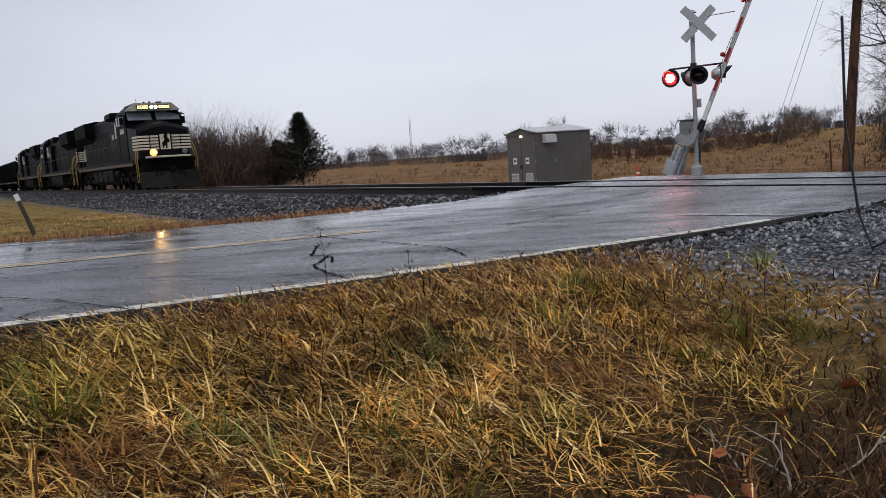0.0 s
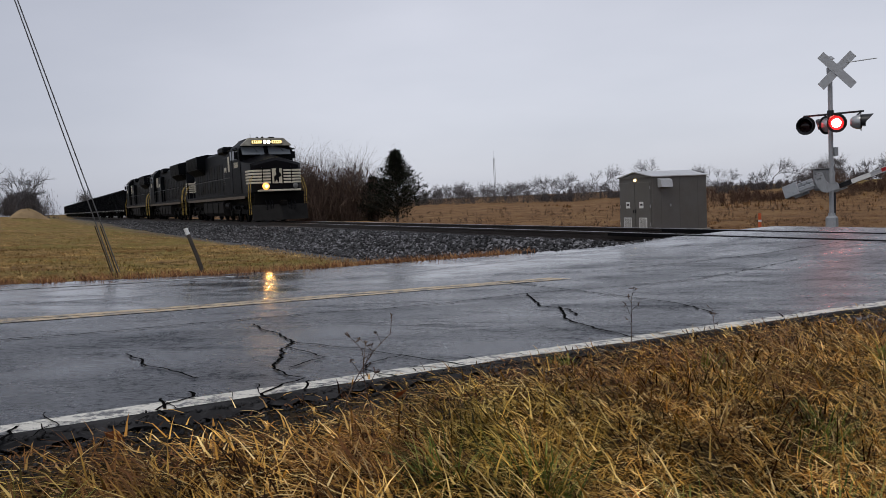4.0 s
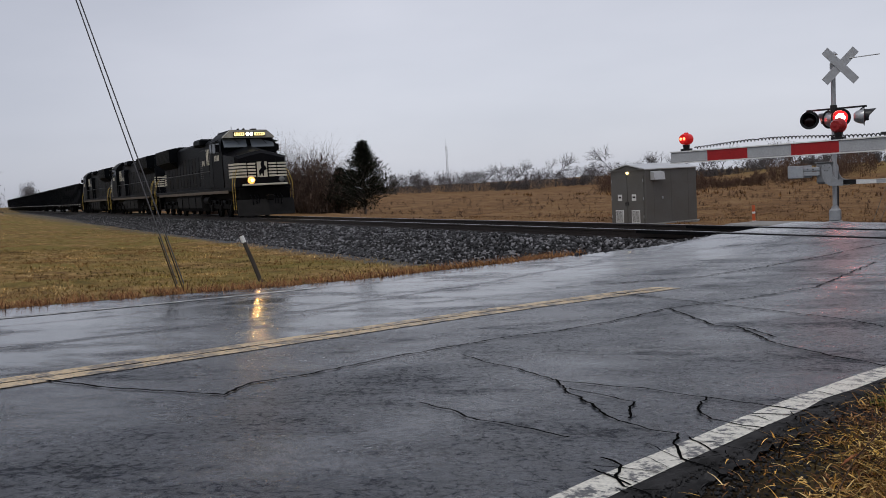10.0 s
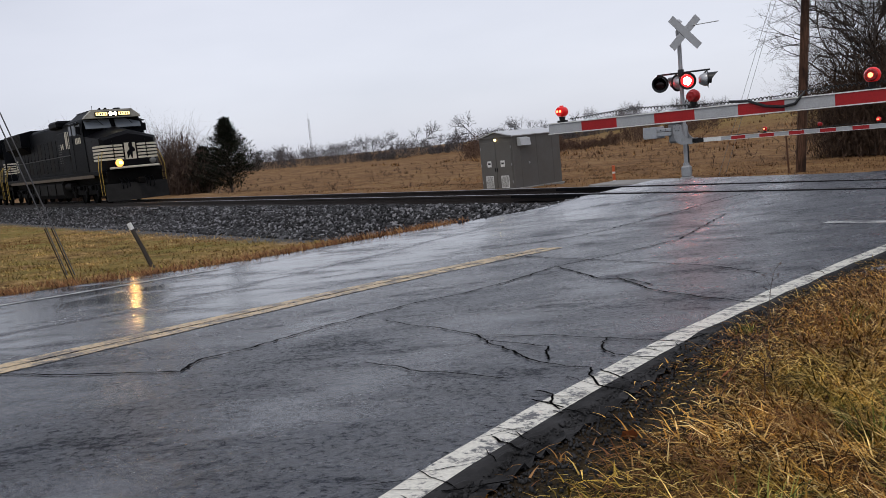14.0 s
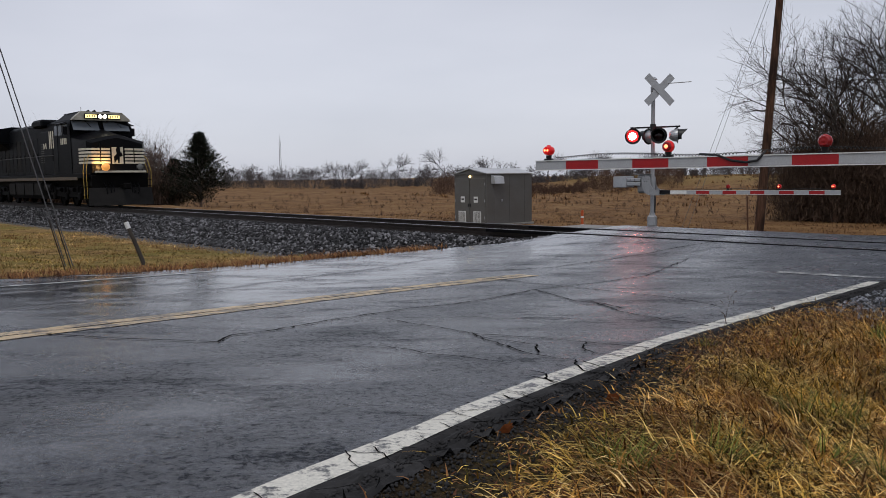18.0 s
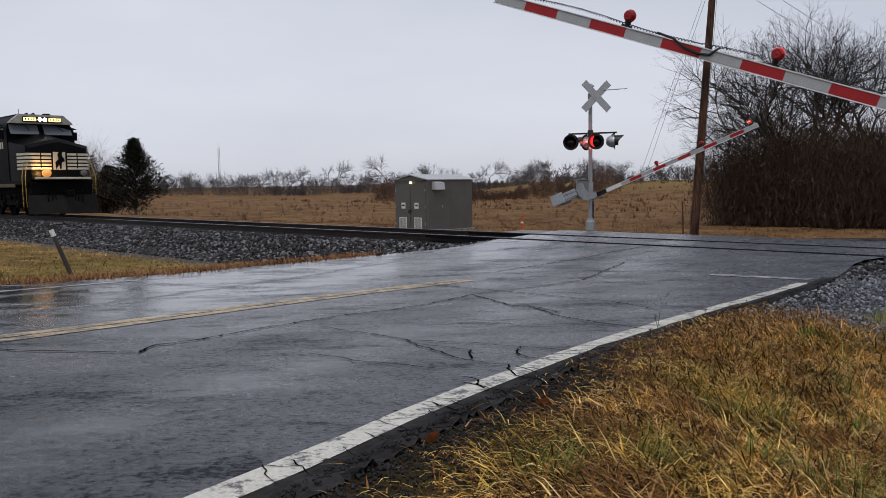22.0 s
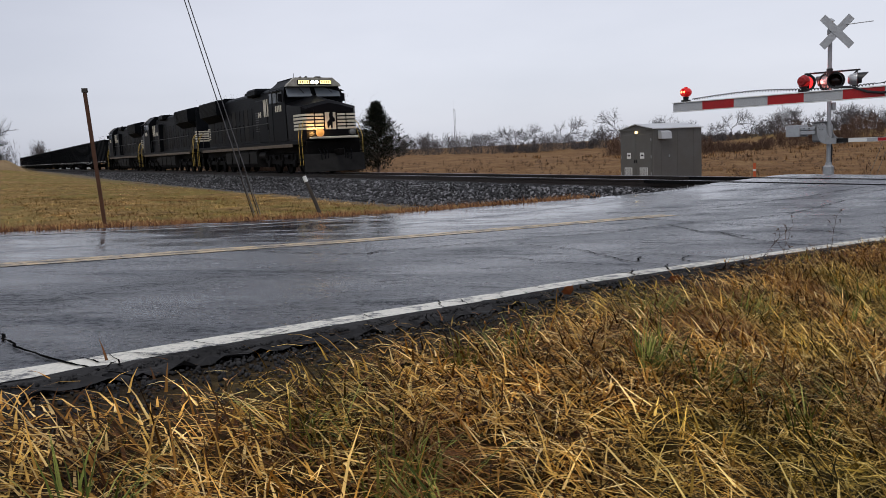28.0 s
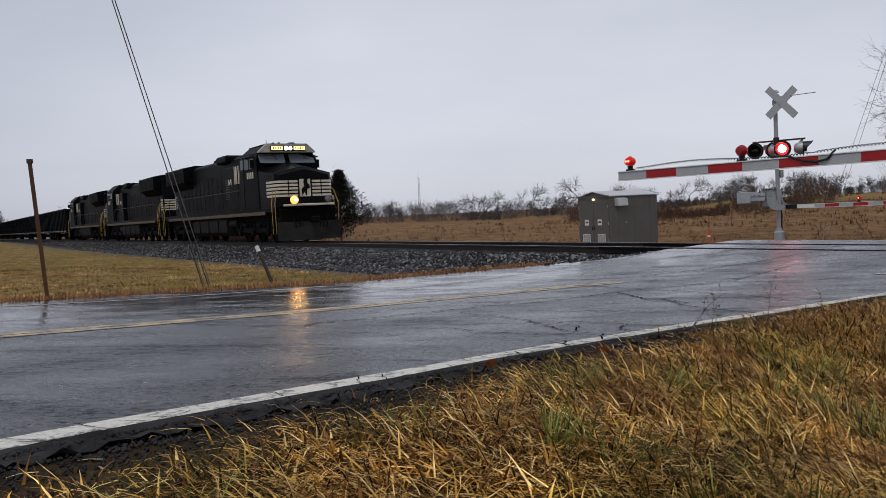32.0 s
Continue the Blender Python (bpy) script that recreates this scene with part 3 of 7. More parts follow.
    tagged(ob, "worn double yellow centre line", "road marking", kind="structure")
# stop line, across the right-hand lane
g = Geo()
ia = int(np.argmin(np.abs(ROAD_S - 11.45)))
pts = [ROAD[ia] + ROAD_LEFT[ia] * o + ROAD_DIR[ia] * d for o in np.linspace(-3.55, -2.3, 12) for d in (-0.10, 0.12)]
arr = np.array(pts)
g.add([(x, y, z) for (x, y), z in zip(pts, road_z(arr[:, 0], arr[:, 1]) + 0.005)], [(2 * k, 2 * k + 1, 2 * k + 3, 2 * k + 2) for k in range(11)])
tagged(g.make("stop_line", M_FAINT, fix=False), "worn white stop line before the rails", "road marking", kind="structure")
ia, ib = near_index(33), len(ROAD) - 1
tagged(ribbon(C0 - 0.06, C0 + 0.06, 0.004, near_index(27), ib, 2, 0.005, 7).make("edge_line", M_FAINT, fix=False), "white edge line beyond the crossing", "road marking", kind="structure")

# cracks: narrow jagged near-black strips laid on the road, metres along and left of the white line
M_CRACK = worn("dark_crack_strip", (0.006, 0.006, 0.006), (0.002, 0.002, 0.002), 1.0, 0, 4, 40, 0.5, 0.3)
M_CRACK.node_tree.nodes["Principled BSDF"].inputs["Specular IOR Level"].default_value = 0.0
CRACKS = [
    (0.007, [(3.7, 1.27), (3.67, 1.04), (3.59, 0.83), (3.61, 0.58), (3.57, 0.35)]),
    (0.008, [(4.92, 1.95), (4.8, 1.68), (4.72, 1.39), (4.57, 1.04), (4.58, 0.74), (4.63, 0.55), (4.6, 0.36), (4.6, 0.2), (4.59, 0.03), (4.58, -0.3)]),
    (0.008, [(4.56, 1.04), (4.28, 0.76), (4.14, 0.55), (4.02, 0.44), (3.91, 0.26), (3.87, 0.12), (3.88, 0.03)]),
    (0.006, [(4.6, 0.2), (4.34, 0.14), (4.19, 0.03), (4.17, -0.2)]),
    (0.007, [(3.88, 0.03), (3.72, -0.02), (3.56, -0.11), (3.46, -0.3), (3.4, -0.43)]),
    (0.007, [(3.4, 0.12), (3.35, 0.02), (3.24, -0.04), (3.14, -0.11), (3.05, -0.4)]),
    (0.012, [(2.89, 3.35), (3.01, 2.8), (3.25, 2.17), (3.52, 2.32), (3.94, 2.27), (4.2, 2.28), (4.68, 2.29), (4.96, 2.26), (5.67, 2.17), (6.14, 2.0), (6.76, 1.9), (7.73, 1.81)]),
    (0.012, [(7.73, 1.81), (6.97, 1.11), (6.93, 0.83), (6.62, 0.52)]),
    (0.011, [(8.72, 3.12), (8.26, 1.83), (7.97, 1.02), (7.67, 0.28), (7.18, -0.24)]),
    (0.012, [(7.01, 0.95), (6.33, 0.41), (6.09, 0.02), (5.9, -0.34)]),
    (0.008, [(3.24, 4.9), (4.11, 4.87), (5.03, 4.74), (6.25, 4.53), (6.89, 4.28), (8.52, 3.48)]),
    (0.007, [(-0.06, 1.15), (-0.02, 0.95), (0.02, 0.75), (-0.06, 0.38), (-0.07, 0.13), (-0.04, -0.35)]),
    (0.009, [(-0.02, 0.95), (-0.5, 1.3), (-0.9, 1.35), (-1.6, 1.9)]),
    (0.007, [(4.0, 0.3), (4.3, 0.45), (4.35, 0.6), (4.4, 0.85)]),
    (0.014, [(8.79, 3.65), (10.36, 2.6), (13.8, 1.85), (15.2, 1.2)]),
    (0.010, [(7.73, 1.81), (8.63, 1.48), (9.77, 1.13), (12.58, 1.17)]),
]


def crack(width, pts, seed, off=0.0):
    rnd = random.Random(seed)
    fine = []
    for (s0, u0), (s1, u1) in zip(pts, pts[1:]):
        n_ = max(2, int(math.hypot(s1 - s0, u1 - u0) / 0.035))
        fine += [(s0 + (s1 - s0) * k / n_, u0 + (u1 - u0) * k / n_) for k in range(n_)]
    fine.append(pts[-1])
    v = []
    dx = dy = 0
    for k, (s, u) in enumerate(fine):
        dx, dy = 0.6 * dx + rnd.gauss(0, 0.006), 0.6 * dy + rnd.gauss(0, 0.006)
        a, c = fine[max(0, k - 1)], fine[min(len(fine) - 1, k + 1)]
        t = Vector((c[0] - a[0], c[1] - a[1])).normalized()
        w = max(0.005, 1.1 * width * rnd.uniform(0.45, 1.0)) if width > 0.0055 else width * rnd.uniform(0.3, 0.8) * (0.3 + 0.7 * math.sin(math.pi * min(0.9, max(0.1, k / len(fine)))))
        for sg in (-1, 1):
            p = from_road(s + dx - t.y * w * sg, u + dy + t.x * w * sg)
            v.append((p.x, p.y))
    arr = np.array(v)
    z = road_z(arr[:, 0], arr[:, 1]) + 0.0065
    return Geo().add([(x, y, h) for (x, y), h in zip(v, z)], [(2 * k, 2 * k + 1, 2 * k + 3, 2 * k + 2) for k in range(len(fine) - 1)])


for k, (w, pts) in enumerate(CRACKS):
    tagged(crack(w, pts, k).make("crack", M_CRACK, fix=False), "jagged dark crack in the wet asphalt", "crack", kind="structure")
g = Geo()
rnd = random.Random(5)
for k in range(240):  # short cross cracks of the edge line and the crumbling rim
    s = -7 + 18 * k / 240 + rnd.uniform(-0.05, 0.05)
    bend = -0.021 * max(0, s - 2) ** 2
    a = bend + rnd.uniform(-0.30, -0.05)
    c = crack(rnd.uniform(0.0035, 0.0058), [(s, a), (s + rnd.uniform(-0.2, 0.2), a + rnd.uniform(0.04, 0.26))], 100 + k)
    g.add(c.v, c.f)
tagged(g.make("fine_cracks", M_CRACK, fix=False), "short fine cracks along the road's edge line", "crack", kind="stuff")

# ---- track ----
M_RAIL = worn("rusty_rail_steel", (0.045, 0.036, 0.032), (0.018, 0.014, 0.013), 0.45, 0.7, 6, 40, 0.6)
M_SHINE = worn("worn_rail_head", (0.33, 0.33, 0.34), (0.2, 0.2, 0.2), 0.28, 1.0, 5, 60, 0.5, 0.05)
M_TIE = worn("creosoted_timber", (0.028, 0.023, 0.019), (0.06, 0.055, 0.05), 0.8, 0, 5, 50, 0.6, 0.6)
M_FLANGE = worn("rubber_strip", (0.006, 0.006, 0.007), (0.014, 0.014, 0.014), 0.9, 0, 5, 50, 0.4)
M_FLANGE.node_tree.nodes["Principled BSDF"].inputs["Specular IOR Level"].default_value = 0.02
RAIL_PROFILE = [(-0.07, -0.185), (0.07, -0.185), (0.07, -0.172), (0.012, -0.15), (0.012, -0.055), (0.036, -0.042), (0.037, -0.008), (0.028, 0.0), (-0.028, 0.0), (-0.037, -0.008), (-0.036, -0.042), (-0.012, -0.055), (-0.012, -0.15), (-0.07, -0.172)]
track = thing("railway_track", Matrix.Translation((T0.x, T0.y, 0)) @ pose(0, 0, 0, 0, 0, TRACK_TURN), "single railway track on dark crushed stone ballast", "railway track", kind="structure")
# in the track's own space x runs towards the viewer's right (out of the distance), y to the far side
for yy in (-0.7525, 0.7525):
    r = part("rail", Geo().prism([(a + yy, c) for a, c in RAIL_PROFILE], -320, 90, YZ), M_RAIL, track)
    part("rail_head", Geo().prism([(yy - 0.026, 0.001), (yy + 0.026, 0.001), (yy + 0.02, 0.004), (yy - 0.02, 0.004)], -320, 90, YZ), M_SHINE, r, "bright worn running surface")
tie0 = Geo().box((0, 0, -0.275), (0.23, 2.6, 0.18), None, 0.012).make("tie", M_TIE, track)
tie0.location = (-110, 0, 0)
for k in range(1, 290):
    x = -110 + 0.53 * k
    if 2.8 < x < 12.2:
        continue
    o = bpy.data.objects.new("tie", tie0.data)
    scene.collection.objects.link(o)
    o.parent = track
    o.location = (x, random.Random(k).uniform(-0.04, 0.04), 0)
# ballast bed: a shaped bank
BANK = [(-5.6, -0.75), (-4.3, -0.62), (-2.0, -0.26), (-1.55, -0.215), (-0.9, -0.235), (0, -0.24), (0.9, -0.235), (1.55, -0.215), (2.0, -0.26), (4.2, -0.60), (5.6, -0.72)]


def ballast_material():
    mt, n, l, b = material("crushed_stone", 0.7)
    b.inputs["Specular IOR Level"].default_value = 0.08
    vec = coords(n, l, "Object")
    vor = n.new("ShaderNodeTexVoronoi")
    vor.inputs["Scale"].default_value = 17.0
    l.new(vec, vor.inputs["Vector"])
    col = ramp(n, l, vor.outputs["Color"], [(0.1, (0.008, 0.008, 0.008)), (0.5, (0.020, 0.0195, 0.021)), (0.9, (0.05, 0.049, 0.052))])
    # shade in the gaps between stones, put into the colour
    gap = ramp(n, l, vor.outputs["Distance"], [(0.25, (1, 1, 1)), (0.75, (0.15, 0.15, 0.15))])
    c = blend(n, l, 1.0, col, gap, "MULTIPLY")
    rust = ramp(n, l, noise_tex(n, l, vec, 0.8, 4), [(0.4, (0, 0, 0)), (0.7, (0.5, 0.5, 0.5))])
    c = blend(n, l, rust, c, (0.045, 0.035, 0.03))
    l.new(c, b.inputs["Base Color"])
    bump(n, l, b, vor.outputs["Distance"], 1.0, 0.05)
    return mt


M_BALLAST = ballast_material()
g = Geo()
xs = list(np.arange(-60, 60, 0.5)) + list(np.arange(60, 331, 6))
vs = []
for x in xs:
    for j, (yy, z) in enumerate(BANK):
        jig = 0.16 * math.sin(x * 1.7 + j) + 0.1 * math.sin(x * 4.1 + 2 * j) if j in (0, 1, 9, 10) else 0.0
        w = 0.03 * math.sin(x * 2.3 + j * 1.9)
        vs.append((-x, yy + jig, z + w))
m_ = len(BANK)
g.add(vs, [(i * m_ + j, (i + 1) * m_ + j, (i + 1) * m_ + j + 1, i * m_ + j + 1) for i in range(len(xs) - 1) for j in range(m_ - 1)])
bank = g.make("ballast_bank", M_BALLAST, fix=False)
bank.matrix_world = track.matrix_world
tagged(bank, "bank of dark crushed stone under the track", "ballast", kind="structure")
shade(bank.data, 60)


# loose stones: small broken polyhedra, joined
def stones(name, pts, size, label, mat, seed, small=False):
    rnd = np.random.RandomState(seed)
    base = np.array([(1, 0, 0), (-1, 0, 0), (0, 1, 0), (0, -1, 0), (0, 0, 1), (0, 0, -1)], float)
    corner = np.array([(a, c, d) for a in (-1, 1) for c in (-1, 1) for d in (-1, 1)], float) * 0.62
    base = np.concatenate([base * 0.95, corner])
    faces = []
    ci = {tuple(np.sign(c).astype(int)): 6 + k for k, c in enumerate(corner)}
    for a in range(3):
        o = [k for k in range(3) if k != a]
        for sg in (-1, 1):
            ring = []
            for s0, s1 in ((-1, -1), (1, -1), (1, 1), (-1, 1)):
                k = [0, 0, 0]
                k[a], k[o[0]], k[o[1]] = sg, s0, s1
                ring.append(ci[tuple(k)])
            cidx = 2 * a + (0 if sg > 0 else 1)
            for t in range(4):
                tri = (cidx, ring[t], ring[(t + 1) % 4])
                nrm = np.cross(base[tri[1]] - base[tri[0]], base[tri[2]] - base[tri[0]])
                faces.append(tri if nrm @ base[cidx] > 0 else tri[::-1])
    if small:
        base = base[:6] * 1.1
        faces = [(0, 2, 4), (2, 1, 4), (1, 3, 4), (3, 0, 4), (2, 0, 5), (1, 2, 5), (3, 1, 5), (0, 3, 5)]
    n_, nv = len(pts), len(base)
    shape = base[None] * rnd.uniform(0.6, 1.25, (n_, nv, 1)) * rnd.uniform(0.55, 1.2, (n_, 1, 3))
    q = rnd.randn(n_, 4)
    q /= np.linalg.norm(q, axis=1)[:, None]
    w, x, y, z = q.T
    R = np.stack([1 - 2 * (y * y + z * z), 2 * (x * y - w * z), 2 * (x * z + w * y), 2 * (x * y + w * z), 1 - 2 * (x * x + z * z), 2 * (y * z - w * x), 2 * (x * z - w * y), 2 * (y * z + w * x), 1 - 2 * (x * x + y * y)], 1).reshape(n_, 3, 3)
    sz = size * rnd.uniform(0.55, 1.35, (n_, 1, 1))
    v = np.einsum("nij,nkj->nki", R, shape) * sz + np.asarray(pts)[:, None, :]
    f = np.array(faces)[None] + (np.arange(n_) * nv)[:, None, None]
    return quick_mesh(name, v.reshape(-1, 3), f.reshape(-1, 3), mat, label)


def quick_mesh(name, v, f, mat, label, category="", smooth=False):
    me = bpy.data.meshes.new(name)
    k = f.shape[1]
    me.vertices.add(len(v))
    me.vertices.foreach_set("co", np.asarray(v, np.float32).ravel())
    me.loops.add(f.size)
    me.loops.foreach_set("vertex_index", f.astype(np.int32).ravel())
    me.polygons.add(len(f))
    me.polygons.foreach_set("loop_start", np.arange(0, f.size, k, dtype=np.int32))
    if smooth:
        me.polygons.foreach_set("use_smooth", np.ones(len(f), bool))
    me.update(calc_edges=True)
    me.materials.append(mat)
    return tagged(new(name, me), label, category or name.replace("_", " "), kind="stuff")


def island_material(name, stops, rough_=0.8, grain=60.0, amount=0.5):
    mt, n, l, b = material(name, rough_)
    geo = n.new("ShaderNodeNewGeometry")
    c = ramp(n, l, geo.outputs["Random Per Island"], stops)
    vec = coords(n, l, "Object")
    f = ramp(n, l, noise_tex(n, l, vec, grain, 3), [(0.3, (0.6, 0.6, 0.6)), (0.7, (1.15, 1.15, 1.15))])
    c = blend(n, l, amount, c, f, "MULTIPLY")
    l.new(c, b.inputs["Base Color"])
    b.inputs["Specular IOR Level"].default_value = 0.12
    return mt


M_STONE = island_material("broken_stone", [(0.0, (0.006, 0.006, 0.006)), (0.4, (0.022, 0.0215, 0.022)), (0.75, (0.068, 0.067, 0.071)), (1.0, (0.27, 0.265, 0.275))], 0.6)
M_CHIP = island_material("pale_gravel", [(0.0, (0.045, 0.046, 0.053)), (0.35, (0.14, 0.147, 0.165)), (0.75, (0.25, 0.26, 0.29)), (1.0, (0.42, 0.43, 0.46))], 0.4)
rs = np.random.RandomState(11)


def bank_z(yy):
    return np.interp(yy, [b_[0] for b_ in BANK], [b_[1] for b_ in BANK])


def bank_points(n_, x0, x1, q0, q1, seed):
    rs = np.random.RandomState(seed)
    p, q = rs.uniform(x0, x1, n_), rs.uniform(q0, q1, n_)
    x = T0.x + TA.x * p - TN.x * q
    y = T0.y + TA.y * p - TN.y * q
    o = off_road(x, y)
    ok = (o < EDGE_R - 0.05) | (o > EDGE_L + 0.05)
    z = bank_z(-q) + 0.012 + 0.03 * rs.rand(n_)
    return np.stack([x, y, np.maximum(z, ground_z(x, y) + 0.01)], 1)[ok]


stones("ballast_stones", np.concatenate([bank_points(16500, -6, 16, 0.95, 4.9, 1), bank_points(9000, 16, 44, 0.95, 5.0, 2), bank_points(9000, 44, 100, 0.95, 5.0, 12)]), 0.045, "crushed grey stones heaped along the rails", M_STONE, 3)
stones("ballast_stones", bank_points(11000, -26, -6, 0.95, 3.6, 4), 0.032, "crushed stones beside the rails past the road", M_STONE, 5)


def pad_points(n_, seed):
    rs = np.random.RandomState(seed)
    p, q = rs.uniform(-24, -7, n_), 2.9 + 5.1 * rs.rand(n_)
    x = T0.x + TA.x * p - TN.x * q
    y = T0.y + TA.y * p - TN.y * q
    o = off_road(x, y)
    ok = (o < EDGE_R - 0.05) & (rs.rand(n_) > ease(6.6, 8.0, q))
    return np.stack([x, y, np.maximum(ground_z(x, y), bank_z(-q)) + 0.008], 1)[ok]


stones("gravel_pad", pad_points(26000, 6), 0.020, "pale wet gravel round the signal's foundation", M_CHIP, 7, True)


def rim_points(n_, seed):
    rs = np.random.RandomState(seed)
    i = rs.randint(near_index(-9), near_index(12), n_)
    o = EDGE_R - np.abs(rs.randn(n_)) * 0.24 + 0.05
    xy = ROAD[i] + ROAD_LEFT[i] * o[:, None] + ROAD_DIR[i] * rs.uniform(-0.2, 0.2, n_)[:, None]
    z = np.where(o > EDGE_R, road_z(xy[:, 0], xy[:, 1]), ground_z(xy[:, 0], xy[:, 1])) + 0.006
    return np.column_stack([xy, z])


stones("road_crumbs", rim_points(18000, 8), 0.008, "dark asphalt crumbs along the broken road edge", M_EDGE, 9, True)
# dark rubber beside each rail where the road crosses
for yy in (-0.7525, 0.7525):
    for dy in (-0.09, 0.09):
        part("flange_strip", Geo().box((8.0, yy + dy, -0.036), (12.0, 0.10, 0.064)), M_FLANGE, track, "dark rubber strip along the rail in the road")

# ---- crossing signals ----
M_ALU = worn("grey_galvanised_paint", (0.34, 0.35, 0.36), (0.18, 0.18, 0.18), 0.38, 0.25, 4, 40, 0.45)
M_MASTW = worn("white_mast_paint", (0.62, 0.62, 0.60), (0.32, 0.31, 0.28), 0.4, 0.0, 4, 40, 0.4)
M_BLACK = worn("black_enamel", (0.012, 0.012, 0.013), (0.03, 0.03, 0.03), 0.35, 0, 4, 40, 0.4)
M_TAN = worn("tan_enamel", (0.30, 0.25, 0.11), (0.15, 0.12, 0.06), 0.45, 0, 4, 40, 0.5)
M_CONC = worn("wet_concrete", (0.26, 0.25, 0.23), (0.10, 0.095, 0.085), 0.7, 0, 3, 40, 0.6, 0.4)
M_RED = worn("red_reflective_sheeting", (0.36, 0.014, 0.016), (0.2, 0.01, 0.012), 0.35, 0, 6, 60, 0.4)
M_WHT = worn("white_reflective_sheeting", (0.40, 0.41, 0.42), (0.28, 0.28, 0.29), 0.35, 0, 6, 60, 0.4)
M_BASEW = worn("white_painted_aluminium", (0.72, 0.72, 0.70), (0.5, 0.5, 0.48), 0.35, 0, 6, 60, 0.3)
M_BLUE = worn("blue_sign_face", (0.015, 0.09, 0.36), (0.02, 0.07, 0.25), 0.35, 0, 6, 60, 0.3)
M_SILVER = worn("silver_lamp_back", (0.45, 0.46, 0.47), (0.25, 0.25, 0.25), 0.3, 0.5, 5, 50, 0.4)
M_LENS_OFF = worn("dark_red_lens", (0.014, 0.004, 0.004), (0.008, 0.003, 0.003), 0.2, 0, 5, 60, 0.3)
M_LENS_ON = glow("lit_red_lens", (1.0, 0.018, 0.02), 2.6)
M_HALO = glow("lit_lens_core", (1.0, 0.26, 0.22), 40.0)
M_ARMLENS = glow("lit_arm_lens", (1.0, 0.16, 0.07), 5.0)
M_TIPLAMP = glow("lit_arm_lamp", (0.62, 0.012, 0.012), 0.22)
M_REDCASE = worn("red_lamp_case", (0.30, 0.012, 0.012), (0.15, 0.008, 0.008), 0.25, 0, 6, 60, 0.3)
M_LINE = worn("blue_white_lettering", (0.6, 0.65, 0.72), (0.5, 0.55, 0.62), 0.4, 0, 6, 60, 0.2)
M_WEIGHT = worn("pale_grey_cast_weight", (0.38, 0.40, 0.42), (0.22, 0.23, 0.24), 0.5, 0.1, 4, 40, 0.5)
M_CASE = worn("dull_grey_case_paint", (0.20, 0.205, 0.21), (0.12, 0.12, 0.12), 0.45, 0.2, 3, 40, 0.5)
ARM_HEADING = 129.9
M_FOOT = worn("dirty_wet_concrete", (0.20, 0.19, 0.17), (0.09, 0.085, 0.075), 0.8, 0, 4, 40, 0.7, 0.5)


FLASHERS = []


def lamp_unit(parent, at_, heading, lit):
    """A round lamp with background disc, hood and housing; heading: the way it faces; lit: its turn in the flashing, or None."""
    m = Matrix.Translation(at_) @ pose(0, 0, 0, 0, 0, heading) @ pose(0, 0, 0, 0, 90, 0)  # local z = the way it faces
    disc = part("background_disc", Geo().lathe([(0.0, -0.012), (0.238, -0.012), (0.254, 0.0), (0.254, 0.008), (0.238, 0.004), (0.0, 0.004)], m, 36), M_BLACK, parent, "round black background plate", 40)
    part("housing", Geo().lathe([(0.0, -0.26), (0.09, -0.26), (0.15, -0.2), (0.19, -0.1), (0.2, -0.02), (0.2, -0.013), (0, -0.013)], m, 24), M_SILVER, disc, "silver bowl-shaped lamp housing", 40)
    if lit is None:
        part("lens", Geo().lathe([(0.0, 0.06), (0.08, 0.05), (0.14, 0.03), (0.18, 0.006), (0.0, 0.006)], m, 28), M_LENS_OFF, disc, "unlit dark red lens", 40)
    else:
        # stand-in for switching: an added globe, one half lit, turns in the housing
        # made oversize, with a red rim round the bright core, to imitate glare
        lens = part("lens", Geo().lathe([(0.2 * math.sin(math.pi * k / 24), -0.2 * math.cos(math.pi * k / 24)) for k in range(25)], Matrix(), 32), M_LENS_OFF, disc, "red lens, flashed by turning a half-lit stand-in globe", 60)
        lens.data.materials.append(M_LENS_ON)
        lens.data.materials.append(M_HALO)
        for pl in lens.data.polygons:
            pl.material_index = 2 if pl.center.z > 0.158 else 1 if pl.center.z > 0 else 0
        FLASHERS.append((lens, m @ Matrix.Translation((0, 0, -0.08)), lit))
    n_ = 18
    v, f = [], []
    for rr, d in ((0.195, 0.006), (0.200, 1.0), (0.192, 1.0), (0.187, 0.006)):
        for k in range(n_ + 1):
            w = radians(-35 + 250 * k / n_)
            dd = d if d < 0.5 else 0.11 + 0.19 * max(0, math.sin(w))
            v.append(tuple(m @ Vector((-rr * math.sin(w), rr * math.cos(w), dd))))
    for r_ in range(4):
        for k in range(n_):
            a, c = r_ * (n_ + 1), ((r_ + 1) % 4) * (n_ + 1)
            f.append((a + k, a + k + 1, c + k + 1, c + k))
    part("hood", Geo().add(v, f), M_BLACK, disc, "black visor over the lens", 40)
    return disc


